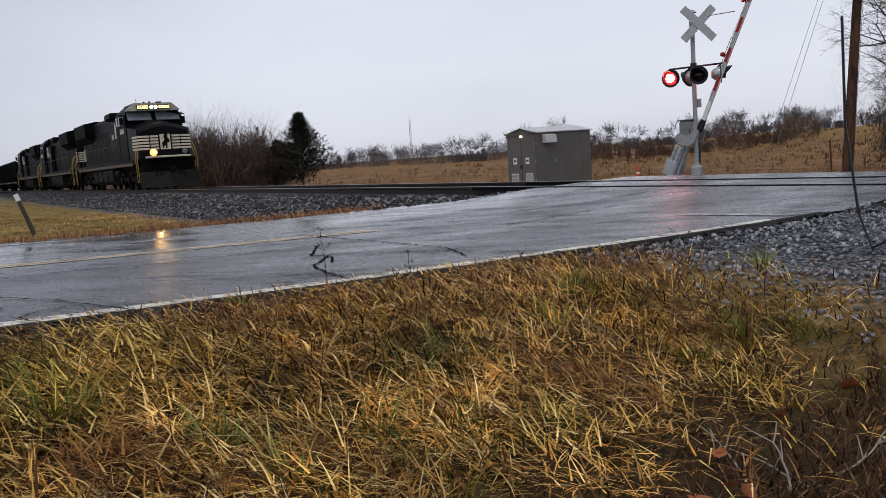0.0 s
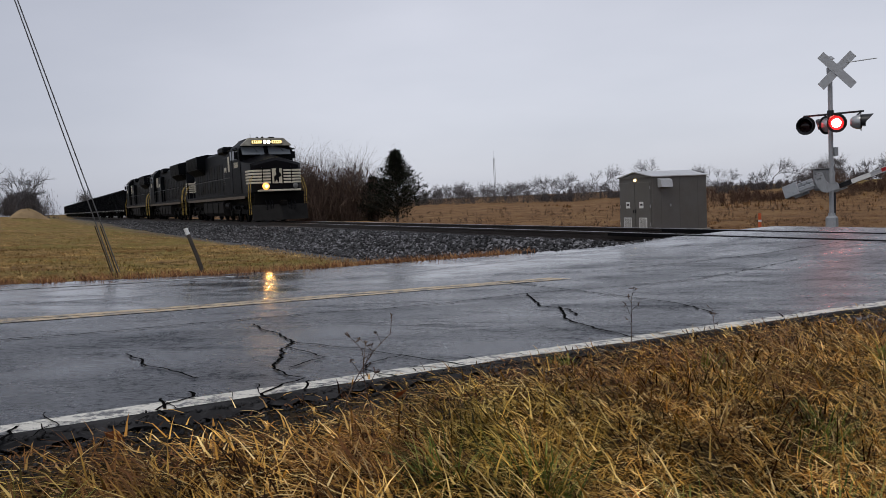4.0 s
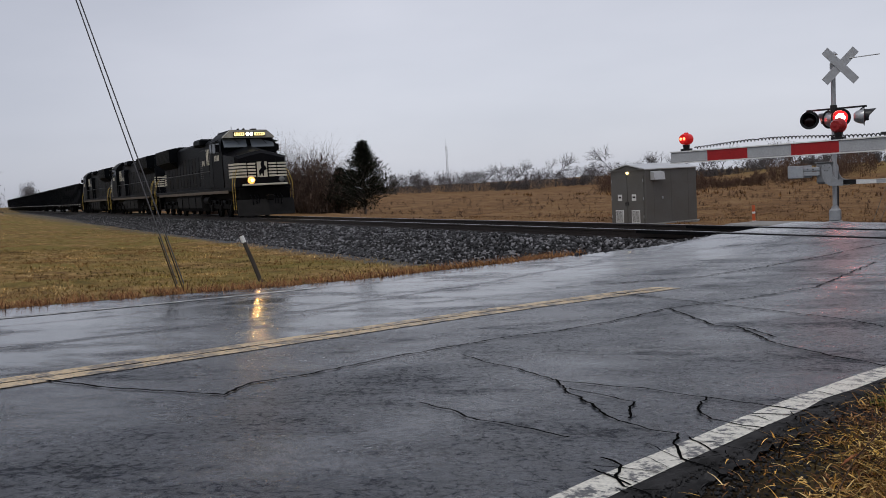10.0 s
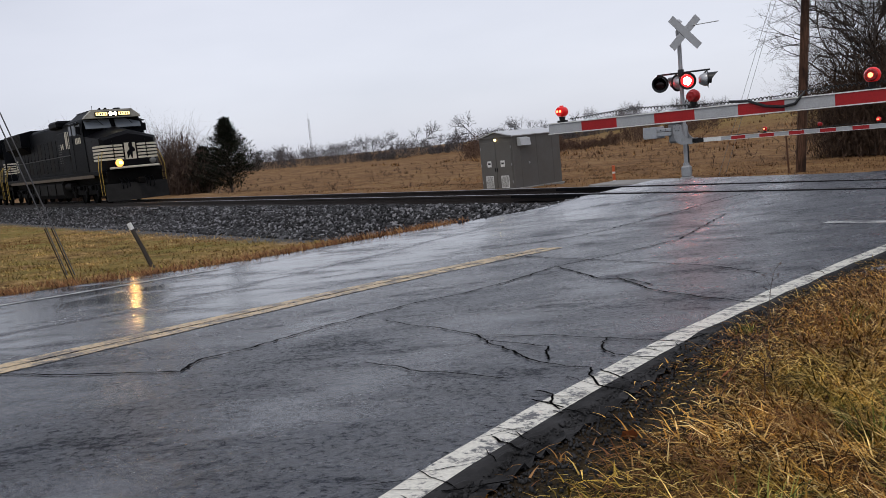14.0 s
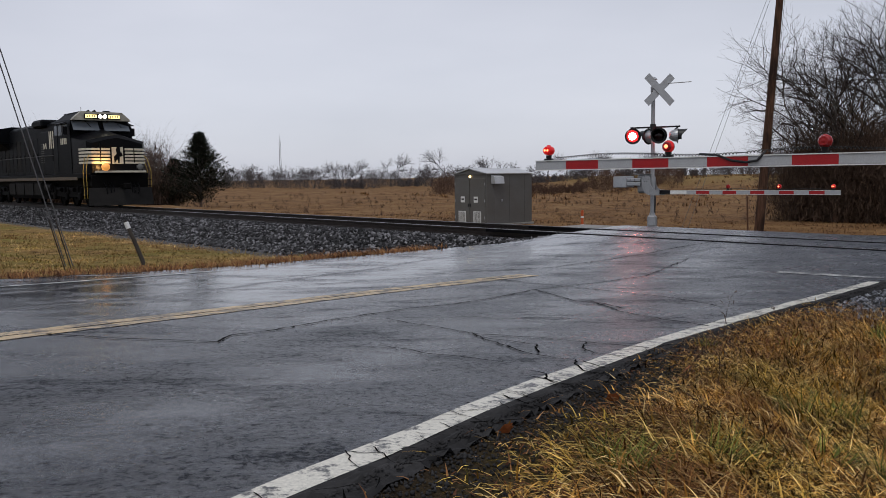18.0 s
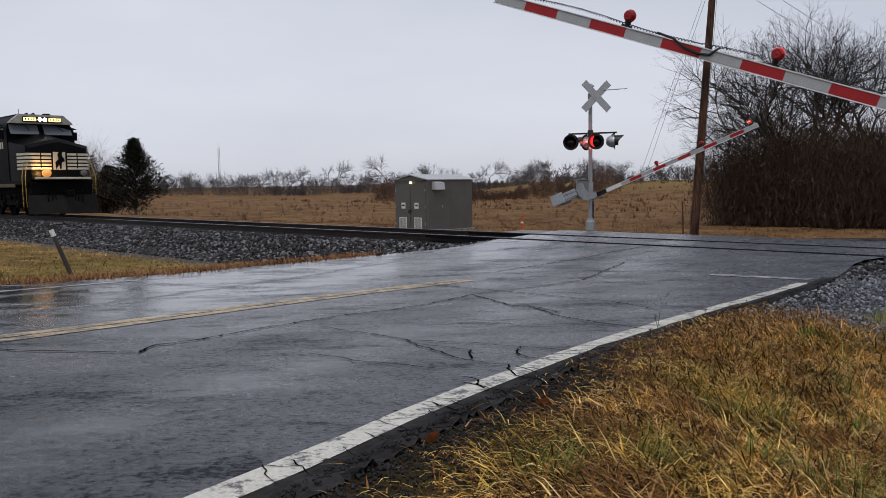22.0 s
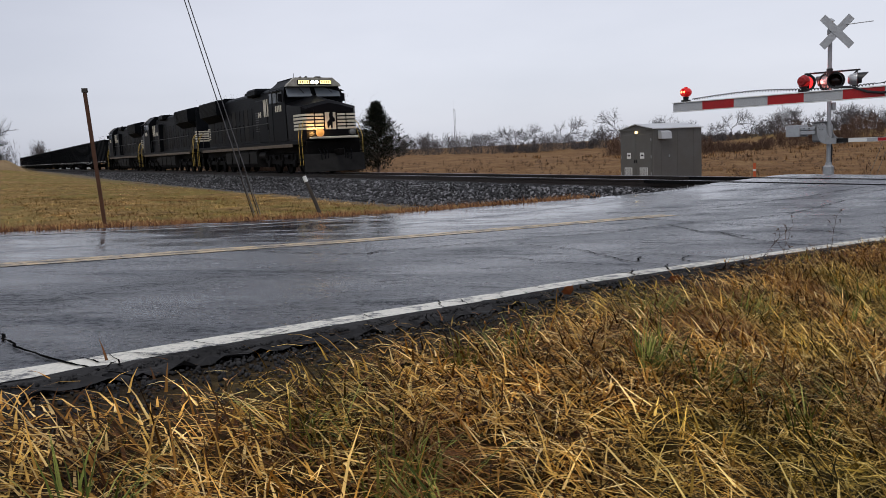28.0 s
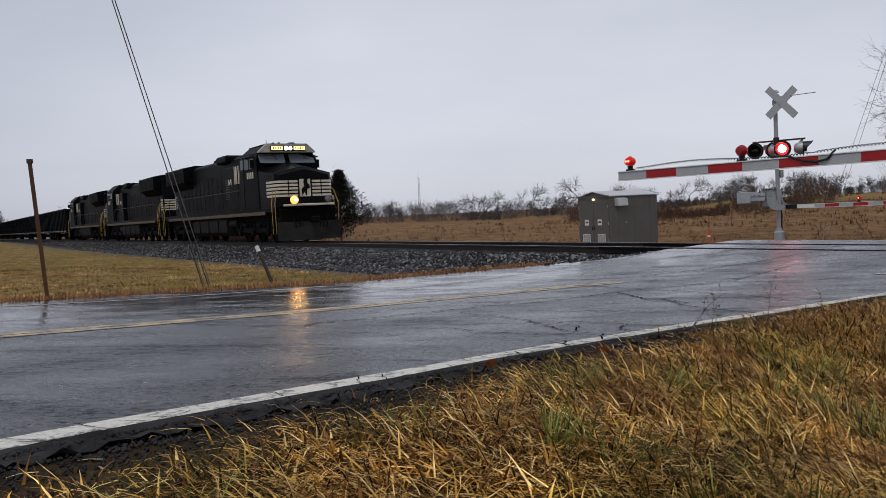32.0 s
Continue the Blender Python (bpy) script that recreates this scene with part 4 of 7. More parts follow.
def gate_arm(parent, length, seg, zp, lamps, lit, facing):
    """The striped arm, its counterweights and lamps; its own space has x out along the arm from the pivot."""
    h, w = 0.098, 0.035
    arm = part("gate_arm", Geo().box((0.62 + (length - 0.62) / 2, 0, 0), (length - 0.62, w, h), None, 0.006), M_WHT, parent, "long striped gate arm")
    arm.location = (0, 0, zp)
    x = length - seg
    while x - seg > 0.95:
        part("red_stripe", Geo().box((x - seg / 2, 0, 0), (seg, w + 0.006, h + 0.006), None, 0.003), M_RED, arm, "red reflective band")
        x -= 2 * seg
    part("butt", Geo().box((0.84, 0, 0), (0.62, w + 0.012, h + 0.012), None, 0.004), M_BASEW, arm, "white painted butt of the arm")
    part("top_rail", Geo().box((0.62 + (length - 0.62) / 2, 0, h / 2 + 0.006), (length - 0.62, w + 0.02, 0.010)), M_BASEW, arm)
    part("bottom_rail", Geo().box((0.62 + (length - 0.62) / 2, 0, -h / 2 - 0.006), (length - 0.62, w + 0.02, 0.010)), M_BASEW, arm)
    part("adapter", Geo().box((0.43, 0, 0), (0.36, 0.06, 0.11), None, 0.006).box((0.43, 0, 0.062), (0.36, 0.12, 0.012)).box((0.43, 0, -0.062), (0.36, 0.12, 0.012)), M_TAN if zp > 1.3 else M_BLACK, arm, "tan shear-pin adapter" if zp > 1.3 else "black shear-pin adapter")
    for i, (x, on) in enumerate(zip(lamps, lit)):
        flashing = i > 0
        on = on and not flashing
        body = Geo().lathe([(0.0, -0.062), (0.042, -0.062), (0.052, -0.045), (0.055, 0.0), (0.052, 0.045), (0.042, 0.062), (0, 0.062)], Matrix.Translation((x, 0, h / 2 + 0.125)) @ pose(0, 0, 0, 90, 0, 0), 20)
        body.tube((x, 0, h / 2 + 0.178), (x, 0, h / 2 + 0.19), 0.026, 0.018)
        lp = part("arm_lamp", body, M_TIPLAMP if on else M_REDCASE, arm, "small lit red arm lamp" if on else "small flashing red arm lamp", 40)
        part("lamp_foot", Geo().tube((x, 0, h / 2), (x, 0, h / 2 + 0.07), 0.026, 0.036, 10).box((x, 0, h / 2 + 0.02), (0.11, 0.04, 0.025)), M_BLACK, lp)
        if flashing:  # an added half-lit red globe, turned in its case in place of switching
            globe = part("lens", Geo().lathe([(0.066 * math.sin(math.pi * k / 14), -0.066 * math.cos(math.pi * k / 14)) for k in range(15)], Matrix(), 18), M_REDCASE, lp, "small red arm lens, flashed by turning a half-lit stand-in globe", 60)
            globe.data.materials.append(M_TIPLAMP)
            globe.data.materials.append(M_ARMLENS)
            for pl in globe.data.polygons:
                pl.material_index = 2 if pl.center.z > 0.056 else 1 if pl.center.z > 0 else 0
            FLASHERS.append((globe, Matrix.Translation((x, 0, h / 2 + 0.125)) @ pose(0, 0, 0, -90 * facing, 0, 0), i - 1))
        if on:
            for sg in (-1, 1):
                for dx in (-0.019, 0.019):
                    part("lens", Geo().lathe([(0.0, 0.010), (0.010, 0.008), (0.015, 0.0), (0, 0)], Matrix.Translation((x + dx, sg * 0.0625, h / 2 + 0.128)) @ pose(0, 0, 0, -90 * sg, 0, 0), 12), M_ARMLENS, lp)
    pts = []
    x0, x1 = lamps[0] - 0.1, 1.3
    n_ = int((x0 - x1) / 0.006)
    for i in range(n_):
        x = x0 - (x0 - x1) * i / n_
        coil = 0.011 if min(abs(x - c) for c in lamps) < 0.75 else 0.002
        sag = 0.015 + 0.02 * math.sin(x * 3)
        pts.append((x, coil * math.cos(i * 1.05), h / 2 + 0.03 + sag + coil * math.sin(i * 1.05)))
    part("cable", Geo().path(pts, 0.0055, 4), M_BLACK, arm, "black coiled lamp cable")
    c_ = 0.55 * length
    loop = [(c_ + 0.55, 0.0, h / 2 + 0.035), (c_ + 0.36, 0.022, h / 2 + 0.02), (c_ + 0.2, 0.036, 0.01), (c_ + 0.05, 0.038, -0.012), (c_ - 0.06, 0.034, 0.005), (c_ - 0.12, 0.02, h / 2 + 0.03), (c_ - 0.13, 0.0, h / 2 + 0.045)]
    part("cable_loop", Geo().path(loop, 0.013, 6), M_BLACK, arm, "thick black cable looped over the arm", 50)
    # curved side arm and counterweights behind the pivot
    for sg in (-1, 1):
        poly = [(0.33, -0.09), (0.33, 0.08), (0.19, 0.08), (0.10, 0.13), (0.03, 0.24), (0.01, 0.46), (-0.03, 0.52), (-0.14, 0.54), (-0.24, 0.50), (-0.27, 0.40), (-0.24, 0.14), (-0.16, -0.02), (-0.02, -0.09)]
        side = part("side_arm", Geo().prism(poly, -0.014, 0.014, Matrix.Translation((0, sg * 0.2, 0)) @ XZ), M_ALU, arm, "curved cast side arm")
        part("pivot_boss", Geo().tube((-0.13, sg * 0.2 - 0.03, 0.42), (-0.13, sg * 0.2 + 0.03, 0.42), 0.065, None, 16), M_ALU, side)
        for k in range(6):
            a_ = 2 * math.pi * k / 6
            part("boss_bolt", Geo().tube((-0.13 + 0.09 * math.cos(a_), sg * 0.2 - 0.022, 0.42 + 0.09 * math.sin(a_)), (-0.13 + 0.09 * math.cos(a_), sg * 0.2 + 0.022, 0.42 + 0.09 * math.sin(a_)), 0.012, None, 6), M_BLACK, side)
    for yy in (-0.2, 0.2):
        for k, (z, th_) in enumerate(((0.40, 0.115), (0.27, 0.13))):
            part("counterweight", Geo().box((-0.80, yy, z), (0.95, 0.05, th_ - 0.015), None, 0.012), M_WEIGHT, arm, "flat grey counterweight bar")
        part("weight_plate", Geo().box((-1.02, yy * 1.22, 0.335), (0.46, 0.045, 0.36), None, 0.012), M_WEIGHT, arm, "heavy grey counterweight plate")
        for i in range(3):
            part("weight_bolt", Geo().tube((-0.50 - 0.16 * i, yy - 0.045, 0.40), (-0.50 - 0.16 * i, yy + 0.045, 0.40), 0.018, None, 8), M_BLACK, arm)
    return arm


def signal(m, heading_in, arm_len, seg, lamps, lit_arm, units, sign, label, pivot_z=1.22, mast_h=4.7):
    """heading_in: heading of the traffic that faces it, in degrees."""
    th = thing("crossing_signal", m, label, "crossing signal", "crossing signals")
    part("foundation", Geo().box((0, 0, 0.02), (0.62, 0.62, 0.16), pose(0, 0, 0, 0, 0, 20), 0.03), M_FOOT, th, "rough concrete footing")
    part("junction_box", Geo().box((0, 0, 0.30), (0.28, 0.28, 0.36), pose(0, 0, 0, 0, 0, heading_in), 0.05).lathe([(0.2, 0.1), (0.2, 0.125), (0.14, 0.14)], Matrix(), 16), M_TAN if sign else M_ALU, th, "tan junction box base" if sign else "grey junction box base")
    part("mast", Geo().tube((0, 0, 0.46), (0, 0, mast_h), 0.062, None, 20).tube((0, 0, 0.46), (0, 0, 0.56), 0.10, 0.085, 16).lathe([(0.085, mast_h), (0.085, mast_h + 0.04), (0.05, mast_h + 0.09), (0.0, mast_h + 0.11)], Matrix(), 16), M_MASTW if sign else M_ALU, th, "round metal mast", 40)
    part("conduit", Geo().path([(0.1, 0.05, 0.5), (0.12, 0.06, 1.0), (0.11, 0.08, pivot_z - 0.1)], 0.03, 8), M_BLACK, th, "black cable conduit")
    fwd = Vector((math.cos(radians(heading_in)), math.sin(radians(heading_in)), 0))
    left = Vector((-fwd.y, fwd.x, 0))
    # crossbuck: two boards at right angles, facing both ways
    for a in (45, -45):
        mm = Matrix.Translation(Vector((0, 0, mast_h - 0.24)) - fwd * 0.10 - left * (0.22 if not sign else 0)) @ pose(0, 0, 0, 0, 0, heading_in - 90 + (38 if not sign else 0)) @ pose(0, 0, 0, 0, a, 0)
        b = part("crossbuck_board", Geo().box((0, 0 if a > 0 else 0.012, 0), (1.22, 0.008, 0.23), None, 0.003), M_WHT, th, "crossbuck board, plain grey-white")
        b.matrix_local = mm
        part("board_rib", Geo().box((0, 0.02, 0.07), (1.1, 0.02, 0.02)).box((0, 0.02, -0.07), (1.1, 0.02, 0.02)), M_ALU, b)
    part("crossbuck_bracket", Geo().tube((0, 0, mast_h - 0.3), (0, 0, mast_h - 0.14), 0.085, None, 14), M_ALU, th)
    lz = 3.0
    c0 = Vector((0, 0, lz + 0.28))
    part("lamp_crossarm", Geo().tube(c0 + left * 0.72, c0 - left * 0.85, 0.028, None, 10).tube((0, 0, lz + 0.15), (0, 0, lz + 0.38), 0.09, None, 14), M_BLACK, th, "horizontal lamp crossarm")
    for off, fw, hd, on in units:
        pos = left * off + fwd * fw + Vector((0, 0, lz))
        u = lamp_unit(th, pos, hd, on)
        part("hanger", Geo().path([tuple(left * off + Vector((0, 0, lz + 0.28))), tuple(left * off + fwd * fw * 0.6 + Vector((0, 0, lz + 0.26))), tuple(pos - Vector((math.cos(radians(hd)), math.sin(radians(hd)), 0)) * 0.1 + Vector((0, 0, 0.18)))], 0.02, 6), M_BLACK, th)
    # gate mechanism
    ah = radians(ARM_HEADING if sign else ARM_HEADING - 180)
    ad = Vector((math.cos(ah), math.sin(ah), 0))
    an = Vector((-ad.y, ad.x, 0))
    mm = pose(0, 0, 0, 0, 0, math.degrees(ah))
    case = tuple(-ad * 0.25 + Vector((0, 0, pivot_z + 0.27)))
    mc = part("gate_mechanism", Geo().box(case, (0.44, 0.30, 0.60), mm, 0.05).box(tuple(-ad * 0.25 + Vector((0, 0, pivot_z + 0.58))), (0.48, 0.34, 0.03), mm, 0.01), M_CASE, th, "dull grey gate mechanism case")
    part("case_door", Geo().box(tuple(-ad * 0.25 - an * 0.155 + Vector((0, 0, pivot_z + 0.27))), (0.34, 0.014, 0.48), mm, 0.01), M_CASE, mc)
    part("case_latch", Geo().box(tuple(-ad * 0.10 - an * 0.168 + Vector((0, 0, pivot_z + 0.27))), (0.03, 0.02, 0.12), mm, 0.004), M_BLACK, mc)
    part("clamp", Geo().tube((0, 0, pivot_z + 0.1), (0, 0, pivot_z + 0.5), 0.09, None, 14), M_ALU, mc)
    arm = gate_arm(th, arm_len, seg, pivot_z, lamps, lit_arm, 1 if pivot_z > 1.3 else -1)
    arm.rotation_mode = "QUATERNION"
    arm.rotation_quaternion = mm.to_quaternion()
    if sign:
        sg = Matrix.Translation(Vector((0, 0, 2.52)) - fwd * 0.085) @ pose(0, 0, 0, 0, 0, heading_in - 90)
        b = part("notice_sign", Geo().box((0, 0, 0), (0.305, 0.006, 0.225), None, 0.002), M_BLUE, th, "small blue notice sign with white lines")
        b.matrix_local = sg
        for k, (wd, z) in enumerate(((0.24, 0.07), (0.18, 0.032), (0.26, -0.01), (0.2, -0.05))):
            part("text_bar", Geo().box((0, -0.005, z), (wd, 0.003, 0.016)), M_LINE, b)
        part("brace_pole", Geo().tube(tuple(-ad * 0.08 + fwd * 0.35 + Vector((0, 0, 0.1))), tuple(-ad * 0.42 + fwd * 0.15 + Vector((0, 0, 4.4))), 0.038, None, 12), M_ALU, th, "grey slanting conduit pole", 40)
        part("arm_cord", Geo().path([tuple(ad * 0.85 + Vector((0, 0, pivot_z))), tuple(ad * 0.86 + Vector((0.02, 0, 0.8))), tuple(ad * 0.8 + Vector((0.03, 0, 0.3))), tuple(ad * 0.72 + Vector((0.02, 0, 0.1))), tuple(ad * 0.35 + Vector((0, 0, 0.28)))], 0.008, 6), M_BLACK, th, "black cord hanging from the arm")
    return th, arm


NEAR_AT = (2.92, 4.12)
FAR_AT = (7.60, 23.82)
near_signal, near_arm = signal(pose(NEAR_AT[0], NEAR_AT[1], at(*NEAR_AT) + 0.08), ROAD_TURN, 5.75, 0.425, (5.57, 4.06, 2.48), (True, True, False),
                               [(0.40, -0.25, ROAD_TURN + 180, None), (-0.40, -0.25, ROAD_TURN + 180, None), (0.36, 0.25, ROAD_TURN, None), (-0.36, 0.25, ROAD_TURN, None)],
                               True, "white crossing signal mast with lowered striped gate arm", 1.42, 4.95)
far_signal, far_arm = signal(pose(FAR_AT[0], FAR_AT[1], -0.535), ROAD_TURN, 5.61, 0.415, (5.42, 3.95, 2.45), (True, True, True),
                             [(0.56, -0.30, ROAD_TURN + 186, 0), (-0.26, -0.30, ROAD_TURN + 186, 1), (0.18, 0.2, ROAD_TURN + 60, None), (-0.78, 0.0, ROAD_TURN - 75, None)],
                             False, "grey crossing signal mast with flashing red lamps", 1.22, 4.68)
part("bell", Geo().lathe([(0.0, 0.09), (0.05, 0.085), (0.11, 0.03), (0.13, 0.0), (0, 0)], Matrix.Translation((0, 0, 4.77)), 20), M_SILVER, far_signal, "silver bell on the mast top", 40)
part("catch_rod", Geo().tube((0.0, 0.0, 4.62), (1.02, -0.55, 4.66), 0.014, None, 8), M_ALU, far_signal, "thin horizontal rod at the mast top")
part("control_box", Geo().box((0.12, -0.02, 2.25), (0.1, 0.12, 0.24), None, 0.01), M_ALU, far_signal, "small grey box on the mast")

# ---- signal equipment house ----
M_HOUSE = worn("weathered_aluminium_sheet", (0.128, 0.124, 0.118), (0.096, 0.086, 0.071), 0.5, 0.2, 1.3, 30, 0.6)
M_ROOF = worn("pale_roof_sheet", (0.55, 0.56, 0.57), (0.35, 0.35, 0.34), 0.4, 0.3, 2, 30, 0.4)
M_LABEL = worn("white_label", (0.7, 0.7, 0.68), (0.5, 0.5, 0.48), 0.5, 0, 8, 40, 0.2)
house = thing("equipment_house", Matrix.Translation((4.765, 33.736, -0.80)) @ pose(0, 0, 0, 0, 0, math.degrees(math.atan2(TN.y, TN.x))), "grey metal signal equipment house beside the track", "equipment shed")
# own space: x away from the track, y along it into the distance; the doors face -x
HX, HY, HZ = 2.75, 1.96, 2.16
part("body", Geo().box((0, 0, HZ / 2), (HX, HY, HZ), None, 0.012), M_HOUSE, house)
part("plinth", Geo().box((0, 0, 0.0), (HX + 0.16, HY + 0.16, 0.16), None, 0.02), M_CONC, house, "concrete plinth")
ov = 0.06
part("gable", Geo().prism([(-HY / 2, HZ), (HY / 2, HZ), (0, HZ + 0.20)], -HX / 2, HX / 2, YZ), M_HOUSE, house)
for sg in (-1, 1):
    a, c = Vector((0, 0, HZ + 0.215)), Vector((0, sg * (HY / 2 + ov), HZ - 0.005))
    d = (c - a).normalized()
    nrm = Vector((1, 0, 0)).cross(d) * (1 if sg < 0 else -1)
    nrm = nrm if nrm.z > 0 else -nrm
    poly = [tuple(p_.yz) for p_ in (a, c, c + nrm * 0.035, a + nrm * 0.035)]
    part("roof_panel", Geo().prism(poly, -HX / 2 - ov, HX / 2 + ov, YZ), M_ROOF, house, "pale sloping roof sheet")
part("fascia", Geo().box((-HX / 2 - ov, 0, HZ + 0.02), (0.012, HY + 0.06, 0.05)), M_HOUSE, house)
for sg in (-1, 1):
    dr = part("door", Geo().box((-HX / 2 - 0.018, sg * 0.46, 1.02), (0.03, 0.89, 1.92), None, 0.006), M_HOUSE, house, "grey sheet metal door")
    part("notice", Geo().box((-HX / 2 - 0.036, sg * 0.40 + 0.02, 1.10), (0.006, 0.24, 0.25)), M_LABEL, dr, "white notice")
    part("notice_text", Geo().box((-HX / 2 - 0.041, sg * 0.40 + 0.02, 1.11), (0.004, 0.15, 0.07)), M_BLACK, dr)
    lv = part("louver", Geo().box((-HX / 2 - 0.036, sg * 0.46, 0.36), (0.006, 0.46, 0.5)), M_LABEL, dr, "pale ventilation louver")
    for k in range(9):
        part("slat", Geo().box((-HX / 2 - 0.043, sg * 0.46 - 0.18 + 0.045 * k, 0.36), (0.014, 0.012, 0.44)), M_HOUSE, lv)
    for z in (0.35, 1.05, 1.75):
        part("hinge", Geo().tube((-HX / 2 - 0.035, sg * 0.90, z - 0.06), (-HX / 2 - 0.035, sg * 0.90, z + 0.06), 0.014, None, 8), M_ALU, dr)
    part("handle", Geo().box((-HX / 2 - 0.06, sg * 0.06, 0.86), (0.05, 0.02, 0.14), None, 0.005), M_BLACK, dr)
part("door_lamp", Geo().box((-HX / 2 - 0.05, -0.05, HZ - 0.1), (0.07, 0.12, 0.09), None, 0.02), glow("warm_lamp", (1.0, 0.75, 0.35), 3.0), house, "small lit lamp over the doors")
vh = part("vent_hood", Geo().prism([(-HY / 2 - 0.005, HZ - 0.40), (-HY / 2 - 0.24, HZ - 0.40), (-HY / 2 - 0.20, HZ - 0.12), (-HY / 2 - 0.005, HZ - 0.06)], -1.10, -0.55, YZ), M_ROOF, house, "pale ventilation hood on the side wall")
part("side_fitting", Geo().box((-0.50, -HY / 2 - 0.02, 1.05), (0.07, 0.04, 0.1), None, 0.01), M_ALU, house)
for x in (-0.92, 0.0, 0.92):
    part("wall_seam", Geo().box((x, -HY / 2 - 0.004, HZ / 2), (0.03, 0.008, HZ - 0.05)), M_HOUSE, house)

# ---- train ----
M_LOCO = worn("grimy_black_loco_paint", (0.0015, 0.002, 0.003), (0.006, 0.0068, 0.008), 0.5, 0, 0.9, 25, 0.7, 0.1)
M_NOSE = worn("glossy_black_paint", (0.004, 0.004, 0.005), (0.008, 0.008, 0.008), 0.3, 0, 1.5, 25, 0.4, 0.05)
M_SIDE = worn("dusty_side_panels", (0.002, 0.0027, 0.004), (0.009, 0.010, 0.012), 0.48, 0, 0.8, 25, 0.7, 0.1)
M_STRIPE = worn("off_white_stripe_paint", (0.62, 0.58, 0.47), (0.34, 0.30, 0.22), 0.45, 0, 2.5, 30, 0.6, 0.05)
M_BROW = worn("grimy_pale_paint", (0.42, 0.40, 0.34), (0.14, 0.13, 0.11), 0.5, 0, 2.5, 30, 0.8, 0.05)
M_RAILY = worn("yellow_handrail_paint", (0.42, 0.29, 0.05), (0.2, 0.14, 0.04), 0.4, 0, 5, 30, 0.5)
M_GEAR = worn("oily_running_gear", (0.003, 0.0028, 0.0026), (0.008, 0.007, 0.006), 0.65, 0.0, 3, 25, 0.6, 0.3)
M_HAND = worn("grimy_handrail_paint", (0.035, 0.034, 0.033), (0.015, 0.014, 0.013), 0.5, 0, 4, 30, 0.5)
M_SILL = worn("dusty_brown_sill", (0.12, 0.090, 0.062), (0.035, 0.027, 0.020), 0.6, 0, 2, 25, 0.6)
M_TANK = worn("dusty_fuel_tank", (0.022, 0.021, 0.020), (0.006, 0.0055, 0.005), 0.6, 0, 2, 25, 0.6)
M_CABGLASS = material("cab_window_glass", 0.12)[0]
M_CABGLASS.node_tree.nodes["Principled BSDF"].inputs["Base Color"].default_value = (0.12, 0.135, 0.15, 1)
M_BOARD = glow("lit_number_board", (1.0, 0.78, 0.32), 1.6)
M_HEAD = glow("lit_headlight", (1.0, 0.93, 0.72), 7.0)
M_DITCH = glow("lit_ditch_light", (1.0, 0.44, 0.10), 1.7)
M_DITCHCORE = glow("ditch_light_bulb", (1.0, 0.52, 0.16), 480.0)
M_DITCHDIM = glow("dimmed_ditch_light", (1.0, 0.42, 0.10), 0.45)
M_LAMPOFF = worn("dim_lamp_glass", (0.16, 0.16, 0.15), (0.08, 0.08, 0.08), 0.15, 0, 5, 30, 0.3)
M_CAR = worn("sooty_black_car_paint", (0.002, 0.0026, 0.0038), (0.006, 0.0065, 0.008), 0.65, 0, 0.8, 20, 0.6, 0.15)
M_REFL = worn("pale_reflector_strip", (0.45, 0.45, 0.42), (0.25, 0.25, 0.23), 0.4, 0, 5, 30, 0.4)
for mt in (M_LOCO, M_NOSE, M_SIDE, M_GEAR, M_CAR, M_TANK):
    mt.node_tree.nodes["Principled BSDF"].inputs["Specular IOR Level"].default_value = 0.06
TRAIN, WHEELS, DITCH = [], [], []
WHEEL_R = 0.53
TRAIN_P = (27.349, -0.00263, -0.014222, 0.0001543)  # how the train creeps: metres out, by powers of the seconds


def train_front(t):
    """Metres from the crossing's base point out along the track to the leading coupler."""
    return TRAIN_P[0] + TRAIN_P[1] * t + TRAIN_P[2] * t * t + TRAIN_P[3] * t ** 3


def wheelset(parent, x, r, flip):
    g = Geo()
    for sg in (-1, 1):
        m = Matrix.Translation((0, sg * 0.7525, 0)) @ pose(0, 0, 0, 90 * sg, 0, 0)
        g.lathe([(0.0, -0.07), (0.2 * r, -0.07), (0.3 * r, -0.02), (0.8 * r, -0.015), (0.86 * r, -0.065), (r, -0.06), (r * 1.0, 0.045), (r * 1.06, 0.06), (r * 1.06, 0.085), (0.86 * r, 0.08), (0.8 * r, 0.02), (0.0, 0.02)], m, 28)
    g.tube((0, -0.85, 0), (0, 0.85, 0), 0.09, None, 12)
    w = part("wheelset", g, M_GEAR, parent, "steel wheels on one axle", 35)
    w.location = (x, 0, r)
    WHEELS.append((w, x, 0, r, r, flip))
    return w


